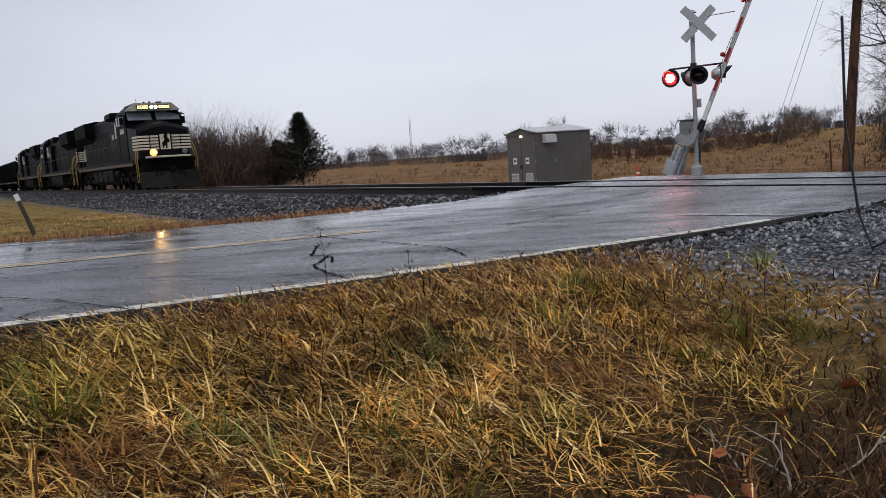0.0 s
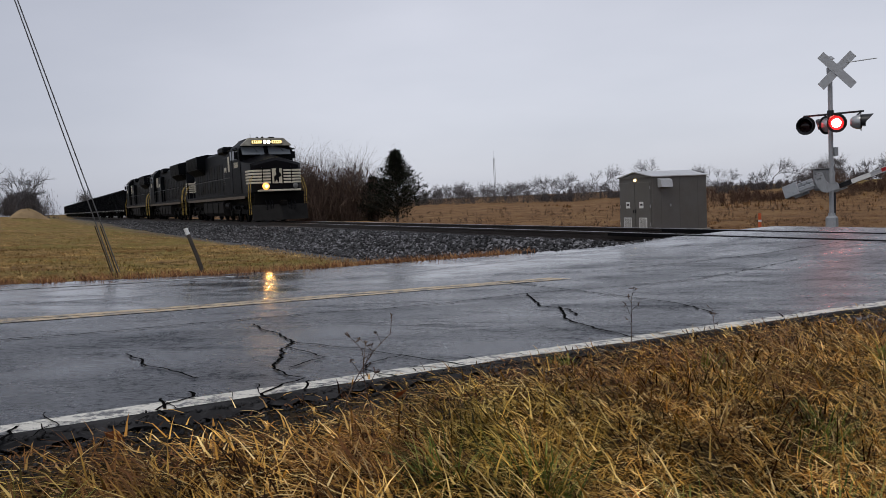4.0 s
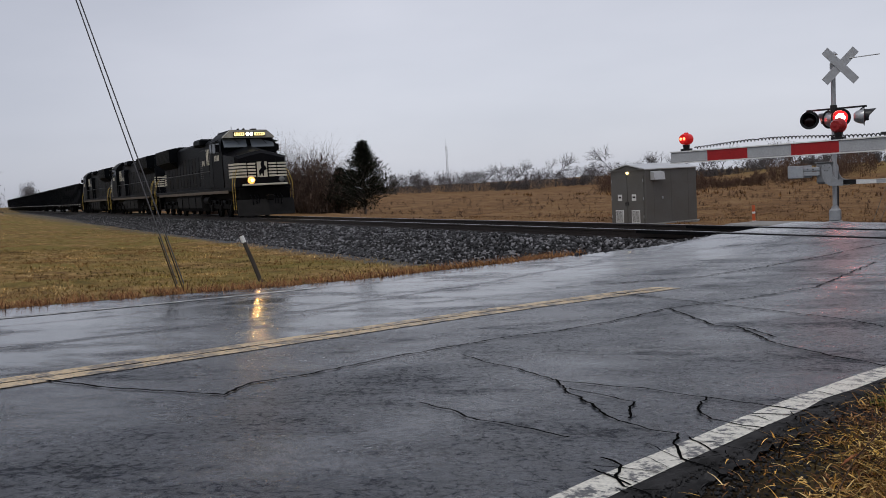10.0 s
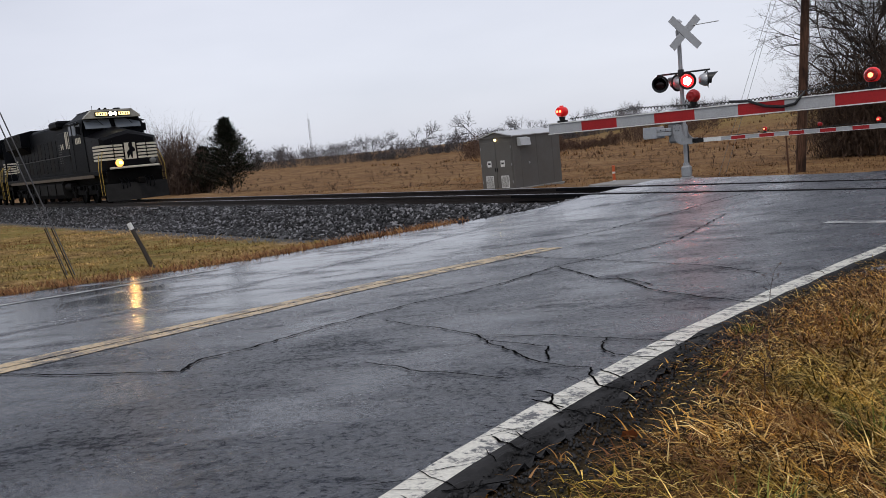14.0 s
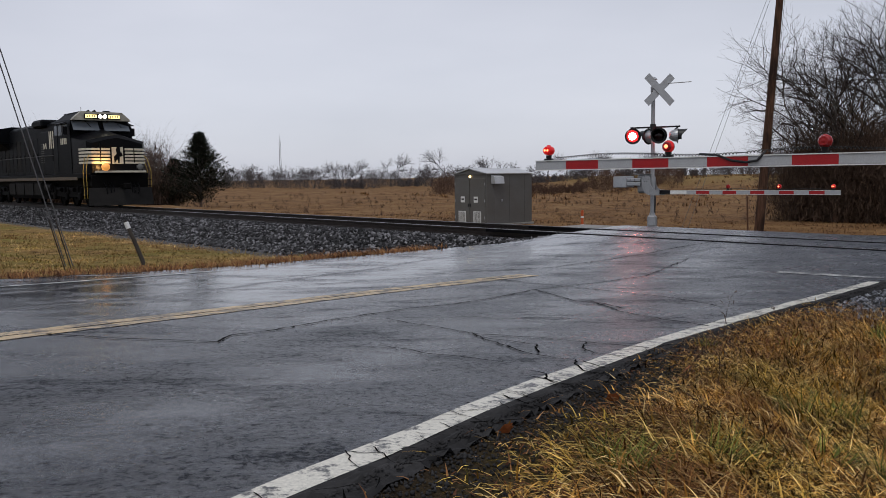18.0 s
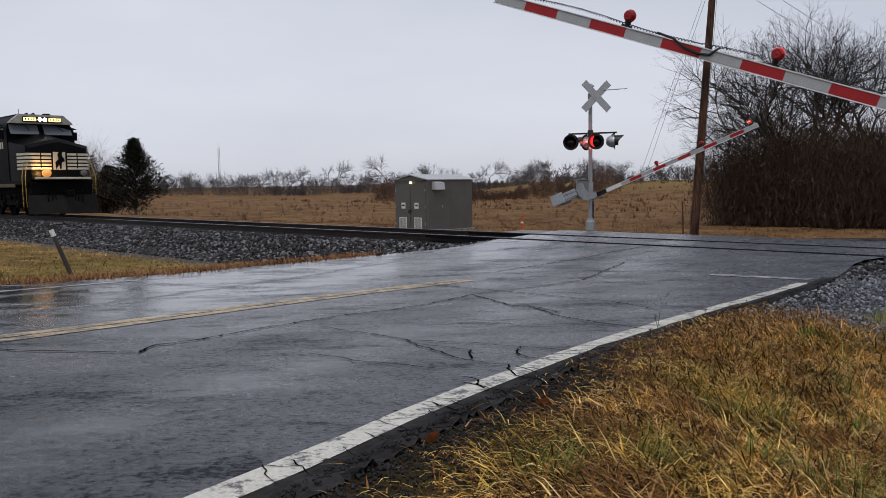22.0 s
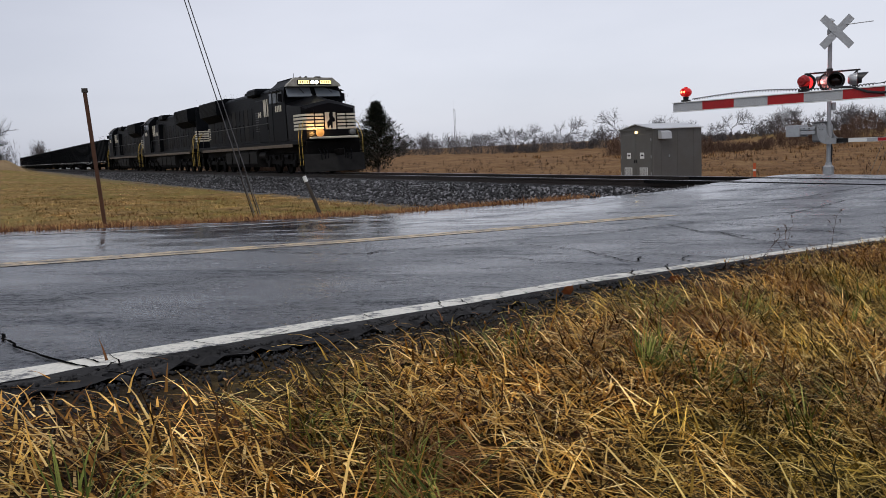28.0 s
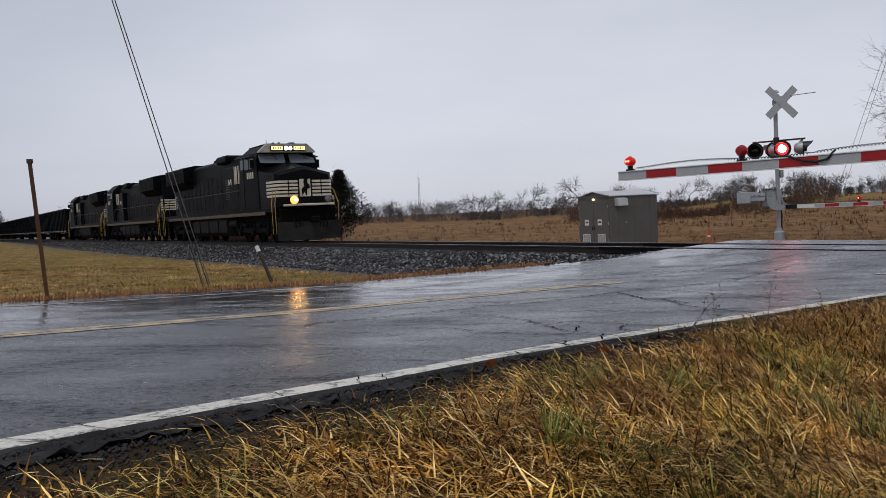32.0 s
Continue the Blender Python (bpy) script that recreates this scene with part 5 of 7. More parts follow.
def bogie(parent, xc, axles, r, flip, big):
    ln = axles[-1] - axles[0] + 1.7
    for sg in (-1, 1):
        prof = [(-ln / 2, 0.62), (-ln / 2, 0.85), (-ln / 2 + 0.3, 1.0), (ln / 2 - 0.3, 1.0), (ln / 2, 0.85), (ln / 2, 0.62), (ln / 2 - 0.35, 0.55), (0.55, 0.48), (0, 0.52), (-0.55, 0.48), (-ln / 2 + 0.35, 0.55)] if big else [(-ln / 2, 0.45), (-ln / 2 + 0.1, 0.72), (-0.6, 0.86), (0.6, 0.86), (ln / 2 - 0.1, 0.72), (ln / 2, 0.45), (0.9, 0.42), (0.45, 0.26), (-0.45, 0.26), (-0.9, 0.42)]
        f = part("bogie_frame", Geo().prism([(a + xc, c) for a, c in prof], -0.07, 0.07, Matrix.Translation((0, sg * 1.12, 0)) @ XZ), M_GEAR, parent, "cast steel bogie side frame")
        for a in axles:
            part("axle_box", Geo().box((xc + a, sg * 1.2, r), (0.36, 0.18, 0.38), None, 0.05), M_GEAR, f)
            for d in (-0.26, 0.26):
                part("spring", Geo().tube((xc + a + d, sg * 1.2, r + 0.12), (xc + a + d, sg * 1.2, r + 0.44), 0.07, None, 10), M_GEAR, f)
        if big:
            for a in axles[:-1]:
                part("brake_cylinder", Geo().tube((xc + a + 0.7, sg * 1.24, 0.9), (xc + a + 1.25, sg * 1.24, 0.84), 0.1, None, 12), M_GEAR, f)
    part("bolster", Geo().box((xc, 0, r + 0.15), (ln * 0.7, 1.9, 0.3), None, 0.04), M_GEAR, parent)
    for a in axles:
        wheelset(parent, xc + a, r, flip)


def locomotive(m, flip, label, lead):
    L = thing("locomotive", m, label, "locomotive", "diesel locomotives")
    g = Geo().box((-11.1, 0, 1.53), (20.6, 3.02, 0.22), None, 0.02)
    part("deck", g, M_LOCO, L, "long walkway deck")
    for sg in (-1, 1):
        part("side_sill", Geo().box((-11.1, sg * 1.50, 1.40), (18.2, 0.05, 0.16), None, 0.01), M_SILL, L, "dusty brown side sill")
    part("underframe", Geo().box((-11.1, 0, 1.22), (20.0, 1.9, 0.42), None, 0.03), M_GEAR, L)
    # nose: tapered in plan, with a peaked black top
    rings = []
    for x, w, z0, ztop, zc in ((-0.72, 1.22, 1.64, 3.06, 3.34), (-0.92, 1.38, 1.64, 3.18, 3.50), (-1.8, 1.46, 1.64, 3.28, 3.66), (-2.75, 1.50, 1.64, 3.40, 3.86)):
        rings.append([(x, -w, z0), (x, -w, ztop), (x, -w * 0.5, (ztop + zc) / 2 + 0.02), (x, 0, zc), (x, w * 0.5, (ztop + zc) / 2 + 0.02), (x, w, ztop), (x, w, z0)])
    nose = part("nose", Geo().loft(rings), M_NOSE, L, "broad glossy black nose", 25)
    # four pale stripes round the front and the sides of the nose
    for k in range(5):
        z = 2.10 + 0.16 * k
        hgt = 0.098
        out = [(-1.75, -1.470), (-1.4, -1.44), (-0.92, -1.394), (-0.71, -1.225), (-0.70, -0.35)]
        for sg in (-1, 1):
            pl = [(x, y * sg) for x, y in out]
            v = [(x, y, z + d) for x, y in pl for d in (0, hgt)] + [(x - 0.02, y * 0.985, z + d) for x, y in pl for d in (0, hgt)]
            n_ = len(pl)
            f = []
            for i in range(n_ - 1):
                f += [(2 * i, 2 * i + 2, 2 * i + 3, 2 * i + 1), (2 * n_ + 2 * i, 2 * n_ + 2 * i + 1, 2 * n_ + 2 * i + 3, 2 * n_ + 2 * i + 2), (2 * i + 1, 2 * i + 3, 2 * n_ + 2 * i + 3, 2 * n_ + 2 * i + 1), (2 * i, 2 * n_ + 2 * i, 2 * n_ + 2 * i + 2, 2 * i + 2)]
            part("stripe", Geo().add(v, f), M_STRIPE, nose, "off-white painted stripe")
    part("emblem_panel", Geo().box((-0.705, 0, 2.49), (0.016, 0.54, 0.80), None, 0.004), M_STRIPE, nose, "pale painted patch on the nose")
    part("emblem", Geo().prism([(-0.16, 2.11), (-0.02, 2.31), (0.02, 2.12), (0.08, 2.13), (0.1, 2.42), (0.24, 2.47), (0.22, 2.59), (0.12, 2.71), (0.14, 2.87), (0.0, 2.95), (-0.08, 2.77), (-0.04, 2.57), (-0.18, 2.43)], -0.70, -0.685, YZ), M_NOSE, nose, "plain black shape on the nose")
    for sg in (-1, 1):
        part("nose_door_edge", Geo().box((-0.71, sg * 0.80, 2.6), (0.02, 0.05, 0.9)), M_NOSE, nose)
    # cab with sloped roof edges
    sec = [(-1.52, 1.64), (-1.52, 3.95), (-1.40, 4.30), (-0.95, 4.66), (0.95, 4.66), (1.40, 4.30), (1.52, 3.95), (1.52, 1.64)]
    rings = [[(-2.62, y, z) for y, z in sec], [(-5.35, y, z) for y, z in sec]]
    rings[0] = [(-2.62 - (0.35 if z > 4 else 0.12 if z > 3.8 else 0), y, z) for y, z in sec]
    cab = part("cab", Geo().loft(rings), M_LOCO, L, "wide black driving cab")
    part("brow", Geo().prism([(-1.42, 4.27), (-1.36, 4.37), (-0.98, 4.69), (0.98, 4.69), (1.36, 4.37), (1.42, 4.27)], -2.93, -2.58, YZ), M_BROW, cab, "pale painted panel over the windscreen")
    part("cab_roof", Geo().box((-4.15, 0, 4.69), (2.5, 1.9, 0.06), None, 0.02), M_SIDE, cab)
    part("number_board_box", Geo().box((-2.56, 0, 4.46), (0.12, 1.75, 0.24), None, 0.02), M_NOSE, cab)
    if lead:
        for sg in (-1, 1):
            nb = part("number_board", Geo().box((-2.495, sg * 0.56, 4.46), (0.012, 0.56, 0.16)), M_BOARD, cab, "lit amber number board")
            for k in range(4):
                part("number_bar", Geo().box((-2.486, sg * 0.56 - 0.18 + 0.12 * k, 4.46), (0.006, 0.045, 0.10)), M_NOSE, nb)
        for sg in (-1, 1):
            part("headlight", Geo().lathe([(0.0, 0.03), (0.07, 0.02), (0.095, 0.0), (0, 0)], Matrix.Translation((-2.497, sg * 0.11, 4.46)) @ pose(0, 0, 0, 0, 90, 0), 20), M_HEAD, cab, "lit round headlight")
    for y0, y1 in ((-1.38, -0.12), (0.12, 1.38)):
        ws = part("windscreen", Geo().add([(-2.60, y0, 3.76), (-2.60, y1, 3.76), (-2.93, y1, 4.26), (-2.93, y0, 4.26), (-2.64, y0, 3.76), (-2.64, y1, 3.76), (-2.97, y1, 4.26), (-2.97, y0, 4.26)], [(0, 1, 2, 3), (7, 6, 5, 4), (0, 4, 5, 1), (1, 5, 6, 2), (2, 6, 7, 3), (3, 7, 4, 0)]), M_CABGLASS, cab, "dark windscreen pane")
        part("sill", Geo().box((-2.61, (y0 + y1) / 2, 3.75), (0.05, y1 - y0 + 0.06, 0.045)), M_SIDE, ws)
        part("head_frame", Geo().box((-2.94, (y0 + y1) / 2, 4.25), (0.05, y1 - y0 + 0.06, 0.045)), M_SIDE, ws)
        part("wiper", Geo().tube((-2.92, (y0 + y1) / 2, 4.27), (-2.68, (y0 + y1) / 2 + 0.22, 3.95), 0.012, None, 6), M_NOSE, ws)
    for sg in (-1, 1):
        for x0, x1 in ((-3.15, -3.75), (-3.95, -4.5), (-4.72, -5.1)):
            w = part("cab_window", Geo().box(((x0 + x1) / 2, sg * 1.525, 3.82), (x0 - x1, 0.02, 0.52), None, 0.008), M_CABGLASS, cab, "dark side window")
            part("head_frame", Geo().box(((x0 + x1) / 2, sg * 1.53, 4.10), (x0 - x1 + 0.08, 0.03, 0.04)), M_SIDE, w)
            part("sill", Geo().box(((x0 + x1) / 2, sg * 1.53, 3.54), (x0 - x1 + 0.08, 0.03, 0.04)), M_SIDE, w)
        part("sunshade", Geo().box((-3.9, sg * 1.66, 4.14), (1.5, 0.28, 0.03), pose(0, 0, 0, sg * -18, 0, 0)), M_SIDE, cab, "grey sunshade over the windows")
        part("mirror", Geo().box((-3.0, sg * 1.66, 3.75), (0.04, 0.2, 0.4), None, 0.01), M_NOSE, cab)
        for k in range(4):
            part("cab_number_bar", Geo().box((-3.35 - 0.26 * k, sg * 1.528, 3.26), (0.15, 0.012, 0.30)), M_STRIPE, cab)
        for k in range(3):
            part("intake_slot", Geo().box((-5.62 - 0.34 * k, sg * 1.306, 3.0), (0.16, 0.016, 1.35), None, 0.01), M_GEAR, L, "tall black intake slot")
        for k in range(9):
            part("grille_bar", Geo().box((-8.05, sg * 1.306, 2.3 + 0.12 * k), (0.62, 0.016, 0.05)), M_HAND, L)
        part("cab_door", Geo().box((-5.0, sg * 1.526, 2.65), (0.62, 0.02, 1.9), None, 0.01), M_SIDE, cab)
    # hood, cabinets and radiator wings
    hood = part("long_hood", Geo().box((-12.9, 0, 2.98), (15.1, 1.9, 2.72), None, 0.06), M_SIDE, L, "long grimy engine hood")
    part("hood_roof", Geo().prism([(-0.93, 4.34), (0.93, 4.34), (0.7, 4.50), (-0.7, 4.50)], -20.4, -5.4, YZ), M_LOCO, hood)
    part("equipment_cabinet", Geo().box((-6.9, 0, 2.78), (3.0, 2.6, 2.3), None, 0.05), M_SIDE, L, "grimy electrical cabinet")
    part("blower_housing", Geo().box((-9.2, 0, 4.42), (1.7, 2.5, 0.42), None, 0.1), M_LOCO, L)
    part("exhaust_stack", Geo().box((-13.2, 0, 4.60), (1.1, 0.55, 0.3), None, 0.05), M_GEAR, L)
    part("roof_hatch", Geo().box((-6.3, 0, 4.60), (0.9, 1.2, 0.24), None, 0.04), M_LOCO, L)
    part("radiator", Geo().prism([(-1.50, 3.62), (1.50, 3.62), (1.52, 4.48), (0.8, 4.62), (-0.8, 4.62), (-1.52, 4.48)], -20.3, -15.9, YZ), M_LOCO, L, "overhanging radiator housing")
    part("radiator_mount", Geo().prism([(-0.95, 3.2), (0.95, 3.2), (1.48, 3.63), (-1.48, 3.63)], -20.2, -16.0, YZ), M_GEAR, L)
    for sg in (-1, 1):
        for k in range(13):
            x = -8.8 - 0.86 * k
            if x < -19.9:
                break
            dr = part("hood_door", Geo().box((x, sg * 0.958, 2.75), (0.78, 0.02, 1.8), None, 0.008), M_LOCO if k % 3 else M_TANK, hood)
            part("door_latch", Geo().box((x + 0.3, sg * 0.975, 2.75), (0.05, 0.03, 0.12)), M_GEAR, dr)
        for k in range(10):
            part("radiator_slat", Geo().box((-18.1, sg * 1.525, 3.70 + 0.075 * k), (4.1, 0.02, 0.03)), M_GEAR, L)
        # pale lettering blocks on the hood side, drawn as plain shapes
        for k, (x, w, hh) in enumerate(((-6.0, 0.42, 0.9), (-6.62, 0.42, 0.9), (-7.6, 0.5, 0.30))):
            part("pale_block", Geo().prism([(x - w / 2, 3.0), (x - w / 2 + 0.12, 3.0), (x + w / 2 - 0.12, 3.0 + hh * 0.6), (x + w / 2 - 0.12, 3.0), (x + w / 2, 3.0), (x + w / 2, 3.0 + hh), (x + w / 2 - 0.12, 3.0 + hh), (x - w / 2 + 0.12, 3.0 + hh * 0.4), (x - w / 2 + 0.12, 3.0 + hh), (x - w / 2, 3.0 + hh)], -0.006, 0.006, Matrix.Translation((0, sg * 1.31, 0)) @ XZ), M_STRIPE, L, "pale painted block on the side")
        for k in range(5):
            part("hood_stripe", Geo().box((-20.2, sg * 0.962, 2.2 + 0.165 * k), (0.55, 0.02, 0.095)), M_STRIPE, hood)
    for k in range(5):
        part("end_stripe", Geo().box((-20.46, 0, 2.2 + 0.165 * k), (0.02, 1.7, 0.095)), M_STRIPE, hood, "off-white stripe on the hood end")
    # handrails
    for sg in (-1, 1):
        pts = [(-5.6, sg * 1.47, 2.62)] + [(-5.6 - 0.9 * k, sg * 1.47, 2.62) for k in range(1, 17)]
        hr = part("handrail", Geo().path(pts, 0.02, 6), M_HAND, L, "long walkway handrail")
        for x, y, z in pts[::2]:
            part("stanchion", Geo().tube((x, y, 1.62), (x, y, z), 0.018, None, 6), M_HAND, hr)
        for x, mt in ((-0.55, M_RAILY), (-21.6, M_RAILY)):
            for dx in (0, 0.42):
                d = dx * (-1 if x > -5 else 1)
                top = (-0.35 if x > -5 else 0.35)
                part("corner_rail", Geo().path([(x + d, sg * 1.53, 0.42), (x + d, sg * 1.55, 1.75), (x + d + top * 0.4, sg * 1.42, 2.35), (x + d + top, sg * 1.22, 2.62)], 0.017, 8), mt, L, "yellow corner grab rail")
            for k in range(4):
                part("step", Geo().box((x - (0.2 if x > -5 else -0.2), sg * 1.40, 0.42 + 0.3 * k), (0.45, 0.3, 0.035)), M_GEAR, L)
        for x in (-0.78, -21.4):
            part("step_well", Geo().box((x, sg * 1.24, 0.95), (0.5, 0.06, 1.1)), M_GEAR, L)
    # pilot, plough and coupler
    part("anticlimber", Geo().box((-0.42, 0, 1.70), (0.84, 2.2, 0.10), None, 0.02), M_STRIPE if lead else M_GEAR, L, "pale worn ledge under the nose")
    part("pilot", Geo().box((-0.52, 0, 1.12), (0.12, 2.7, 0.86), None, 0.02), M_GEAR, L)
    part("plough", Geo().add([(-0.42, -1.5, 0.95), (-0.12, 0, 0.95), (-0.42, 1.5, 0.95), (-0.25, -1.5, 0.12), (0.12, 0, 0.12), (-0.25, 1.5, 0.12), (-0.50, -1.5, 0.95), (-0.50, 1.5, 0.95), (-0.50, -1.5, 0.12), (-0.50, 1.5, 0.12)], [(0, 3, 4, 1), (1, 4, 5, 2), (0, 1, 2, 7, 6), (3, 8, 9, 5, 4), (0, 6, 8, 3), (2, 5, 9, 7), (6, 7, 9, 8)]), M_TANK, L, "dull black snow plough")
    part("coupler", Geo().box((0.0, 0, 1.02), (0.6, 0.2, 0.2), None, 0.03).box((0.3, 0.03, 1.02), (0.24, 0.34, 0.3), None, 0.05), M_GEAR, L, "cast knuckle coupler")
    for y in (-0.8, -0.6, -0.45, 0.45, 0.6, 0.8):
        part("hose", Geo().path([(-0.4, y, 1.2), (-0.2, y * 0.98, 1.05), (-0.15, y * 0.95, 0.75), (-0.25, y * 0.9, 0.6)], 0.025, 6), M_NOSE, L)
    for sg in (-1, 1):
        b = part("ditch_light", Geo().lathe([(0.12, -0.16), (0.165, 0.0), (0.15, 0.012), (0, 0.012)], Matrix.Translation((-0.02, sg * 0.80, 1.93)) @ pose(0, 0, 0, 0, 90, 0), 20), M_NOSE, L, "round ditch light", 40)
        part("bracket", Geo().box((-0.14, sg * 0.80, 1.78), (0.14, 0.10, 0.10), None, 0.01), M_NOSE, b)
        lit = lead and sg < 0
        at_ = Matrix.Translation((-0.02, sg * 0.80, 1.93)) @ pose(0, 0, 0, 0, 90, 0)
        if lit:
            # stand-in for dimming: an added globe, bright and dim halves, turns in its case
            # wider than its case, to imitate the lamp's glare
            lens = part("lens", Geo().lathe([(0.19 * math.sin(math.pi * k / 20), -0.19 * math.cos(math.pi * k / 20)) for k in range(21)], Matrix(), 24), M_DITCHDIM, b, "amber ditch lens, brightened and dimmed by turning a stand-in globe", 60)
            lens.data.materials.append(M_DITCH)
            lens.data.materials.append(M_DITCHCORE)
            for pl in lens.data.polygons:
                pl.material_index = 2 if pl.center.z > 0.180 else 1 if pl.center.z > 0 else 0
            DITCH.append((lens, at_ @ Matrix.Translation((0, 0, -0.06))))
        else:
            part("lens", Geo().lathe([(0.0, 0.055), (0.10, 0.044), (0.15, 0.014), (0, 0.014)], at_, 20), M_LAMPOFF, b, "pale lamp glass", 40)
    # tank and running gear
    part("fuel_tank", Geo().prism([(-1.42, 0.55), (-1.2, 0.34), (1.2, 0.34), (1.42, 0.55), (1.45, 1.15), (1.3, 1.32), (-1.3, 1.32), (-1.45, 1.15)], -14.6, -8.2, YZ), M_TANK, L, "dusty fuel tank under the frame")
    for sg in (-1, 1):
        part("air_reservoir", Geo().tube((-8.0, sg * 1.15, 0.98), (-6.9, sg * 1.15, 0.98), 0.22, None, 16), M_TANK, L, "", 40)
        for x in (-9.6, -11.4, -13.2):
            part("tank_band", Geo().box((x, sg * 1.46, 0.85), (0.08, 0.03, 0.7)), M_GEAR, L)
    bogie(L, -4.6, (-2.0, 0, 2.0), WHEEL_R, flip, True)
    bogie(L, -17.6, (-2.0, 0, 2.0), WHEEL_R, flip, True)
    # roof details
    part("horn", Geo().tube((-4.6, 0.2, 4.82), (-4.2, 0.2, 4.84), 0.03, 0.07, 10).tube((-4.6, -0.1, 4.82), (-4.2, -0.1, 4.84), 0.03, 0.06, 10).box((-4.6, 0.05, 4.78), (0.1, 0.5, 0.12)), M_GEAR, cab)
    part("antenna", Geo().box((-3.4, 0.5, 4.76), (0.3, 0.3, 0.1), None, 0.03).tube((-3.8, -0.6, 4.7), (-3.8, -0.6, 5.0), 0.012), M_SIDE, cab)
    return L


LOCO_LEN = 22.3
TRAIN.append((locomotive(pose(0, 0, 0), False, "leading black diesel locomotive with pale striped nose, headlights lit", True), 0.0, False))
for k in (1, 2):
    TRAIN.append((locomotive(pose(0, 0, 0), True, "grimy black diesel locomotive coupled behind, long hood first", False), LOCO_LEN * k + 22.0, True))


def hopper(m):
    C = thing("gondola_car", m, "tall sooty black open coal car in the train", "railway car", "coal cars")
    ln, w, z0, z1 = 15.6, 1.52, 1.05, 3.55
    part("floor", Geo().box((-8.1, 0, 1.02), (ln, 2 * w, 0.16)), M_CAR, C)
    for sg in (-1, 1):
        sd = part("side_wall", Geo().box((-8.1, sg * w, (z0 + z1) / 2), (ln, 0.05, z1 - z0)), M_CAR, C, "tall black side wall")
        for k in range(13):
            part("side_post", Geo().box((-0.6 - 1.25 * k, sg * (w + 0.06), (z0 + z1) / 2), (0.12, 0.09, z1 - z0 - 0.05), None, 0.01), M_CAR, sd)
        part("top_chord", Geo().box((-8.1, sg * (w + 0.02), z1), (ln + 0.1, 0.16, 0.14), None, 0.02), M_CAR, sd)
        part("side_sill", Geo().box((-8.1, sg * (w + 0.04), z0), (ln + 0.1, 0.14, 0.22), None, 0.02), M_CAR, sd)
        for k in range(6):
            part("reflector", Geo().box((-1.4 - 2.6 * k, sg * (w + 0.115), z0 + 0.02), (1.3, 0.012, 0.07)), M_REFL, sd, "pale reflector strip")
    for x in (-0.3, -15.9):
        en = part("end_wall", Geo().box((x, 0, (z0 + z1) / 2), (0.06, 2 * w, z1 - z0)), M_CAR, C)
        for y in (-1.0, -0.33, 0.33, 1.0):
            part("end_post", Geo().box((x + (0.07 if x > -5 else -0.07), y, (z0 + z1) / 2), (0.1, 0.1, z1 - z0)), M_CAR, en)
        part("ladder", Geo().tube((x, -1.4, 1.0), (x, -1.4, 3.5), 0.02, None, 6).tube((x, -1.05, 1.0), (x, -1.05, 3.5), 0.02, None, 6), M_GEAR, en)
    part("load", Geo().prism([(-1.45, 3.2), (-0.8, 3.42), (0.2, 3.46), (1.45, 3.2), (1.45, 1.1), (-1.45, 1.1)], -15.8, -0.4, YZ), M_BALLAST, C, "dark load of coal")
    for x in (0.0, -16.2):
        part("coupler", Geo().box((x, 0, 0.95), (0.7, 0.2, 0.2)), M_GEAR, C)
    bogie(C, -2.2, (-0.88, 0.88), 0.46, False, False)
    bogie(C, -14.0, (-0.88, 0.88), 0.46, False, False)
    return C


CAR_LEN = 16.4
first_car = hopper(pose(0, 0, 0))
TRAIN.append((first_car, LOCO_LEN * 3, False))
for k in range(1, 13):
    c = copy_thing(first_car, pose(0, 0, 0))
    TRAIN.append((c, LOCO_LEN * 3 + CAR_LEN * k, False))
    for ch in c.children:
        if ch.name.startswith("wheelset"):
            WHEELS.append((ch, ch.location.x, 0, ch.location.z, 0.46, False))

# ---- plants ----
M_BARK = worn("bare_bark", (0.085, 0.07, 0.06), (0.04, 0.034, 0.03), 0.85, 0, 3, 30, 0.6, 0.5)
M_TWIG = island_material("bare_twigs", [(0.0, (0.020, 0.015, 0.013)), (0.5, (0.036, 0.028, 0.025)), (1.0, (0.062, 0.050, 0.044))], 0.85, 20, 0.3)
M_BRUSH = island_material("brown_brush_stems", [(0.0, (0.045, 0.030, 0.026)), (0.5, (0.085, 0.058, 0.048)), (1.0, (0.14, 0.10, 0.075))], 0.85, 20, 0.3)
M_THICKET = island_material("dark_thicket_stems", [(0.0, (0.034, 0.022, 0.016)), (0.5, (0.066, 0.043, 0.031)), (1.0, (0.125, 0.083, 0.058))], 0.85, 20, 0.3)
M_CEDAR = island_material("dark_cedar_needles", [(0.0, (0.008, 0.010, 0.007)), (0.5, (0.014, 0.018, 0.012)), (1.0, (0.030, 0.030, 0.019))], 0.8, 20, 0.4)
# for far things: paler and greyer than M_TWIG, haze put into the colour
M_HAZEWOOD = island_material("haze_greyed_far", [(0.0, (0.055, 0.052, 0.055)), (0.5, (0.078, 0.074, 0.078)), (1.0, (0.11, 0.104, 0.107))], 0.9, 5, 0.3)

# far hedge twigs, greyed in their colour for the haze of distance
M_HAZEHEDGE = island_material("haze_greyed_hedge", [(0.0, (0.055, 0.048, 0.050)), (0.5, (0.085, 0.076, 0.077)), (1.0, (0.13, 0.115, 0.112))], 0.9, 5, 0.3)
M_SCRUB = island_material("rust_brown_scrub", [(0.0, (0.05, 0.028, 0.020)), (0.5, (0.095, 0.056, 0.040)), (1.0, (0.15, 0.098, 0.068))], 0.9, 5, 0.3)


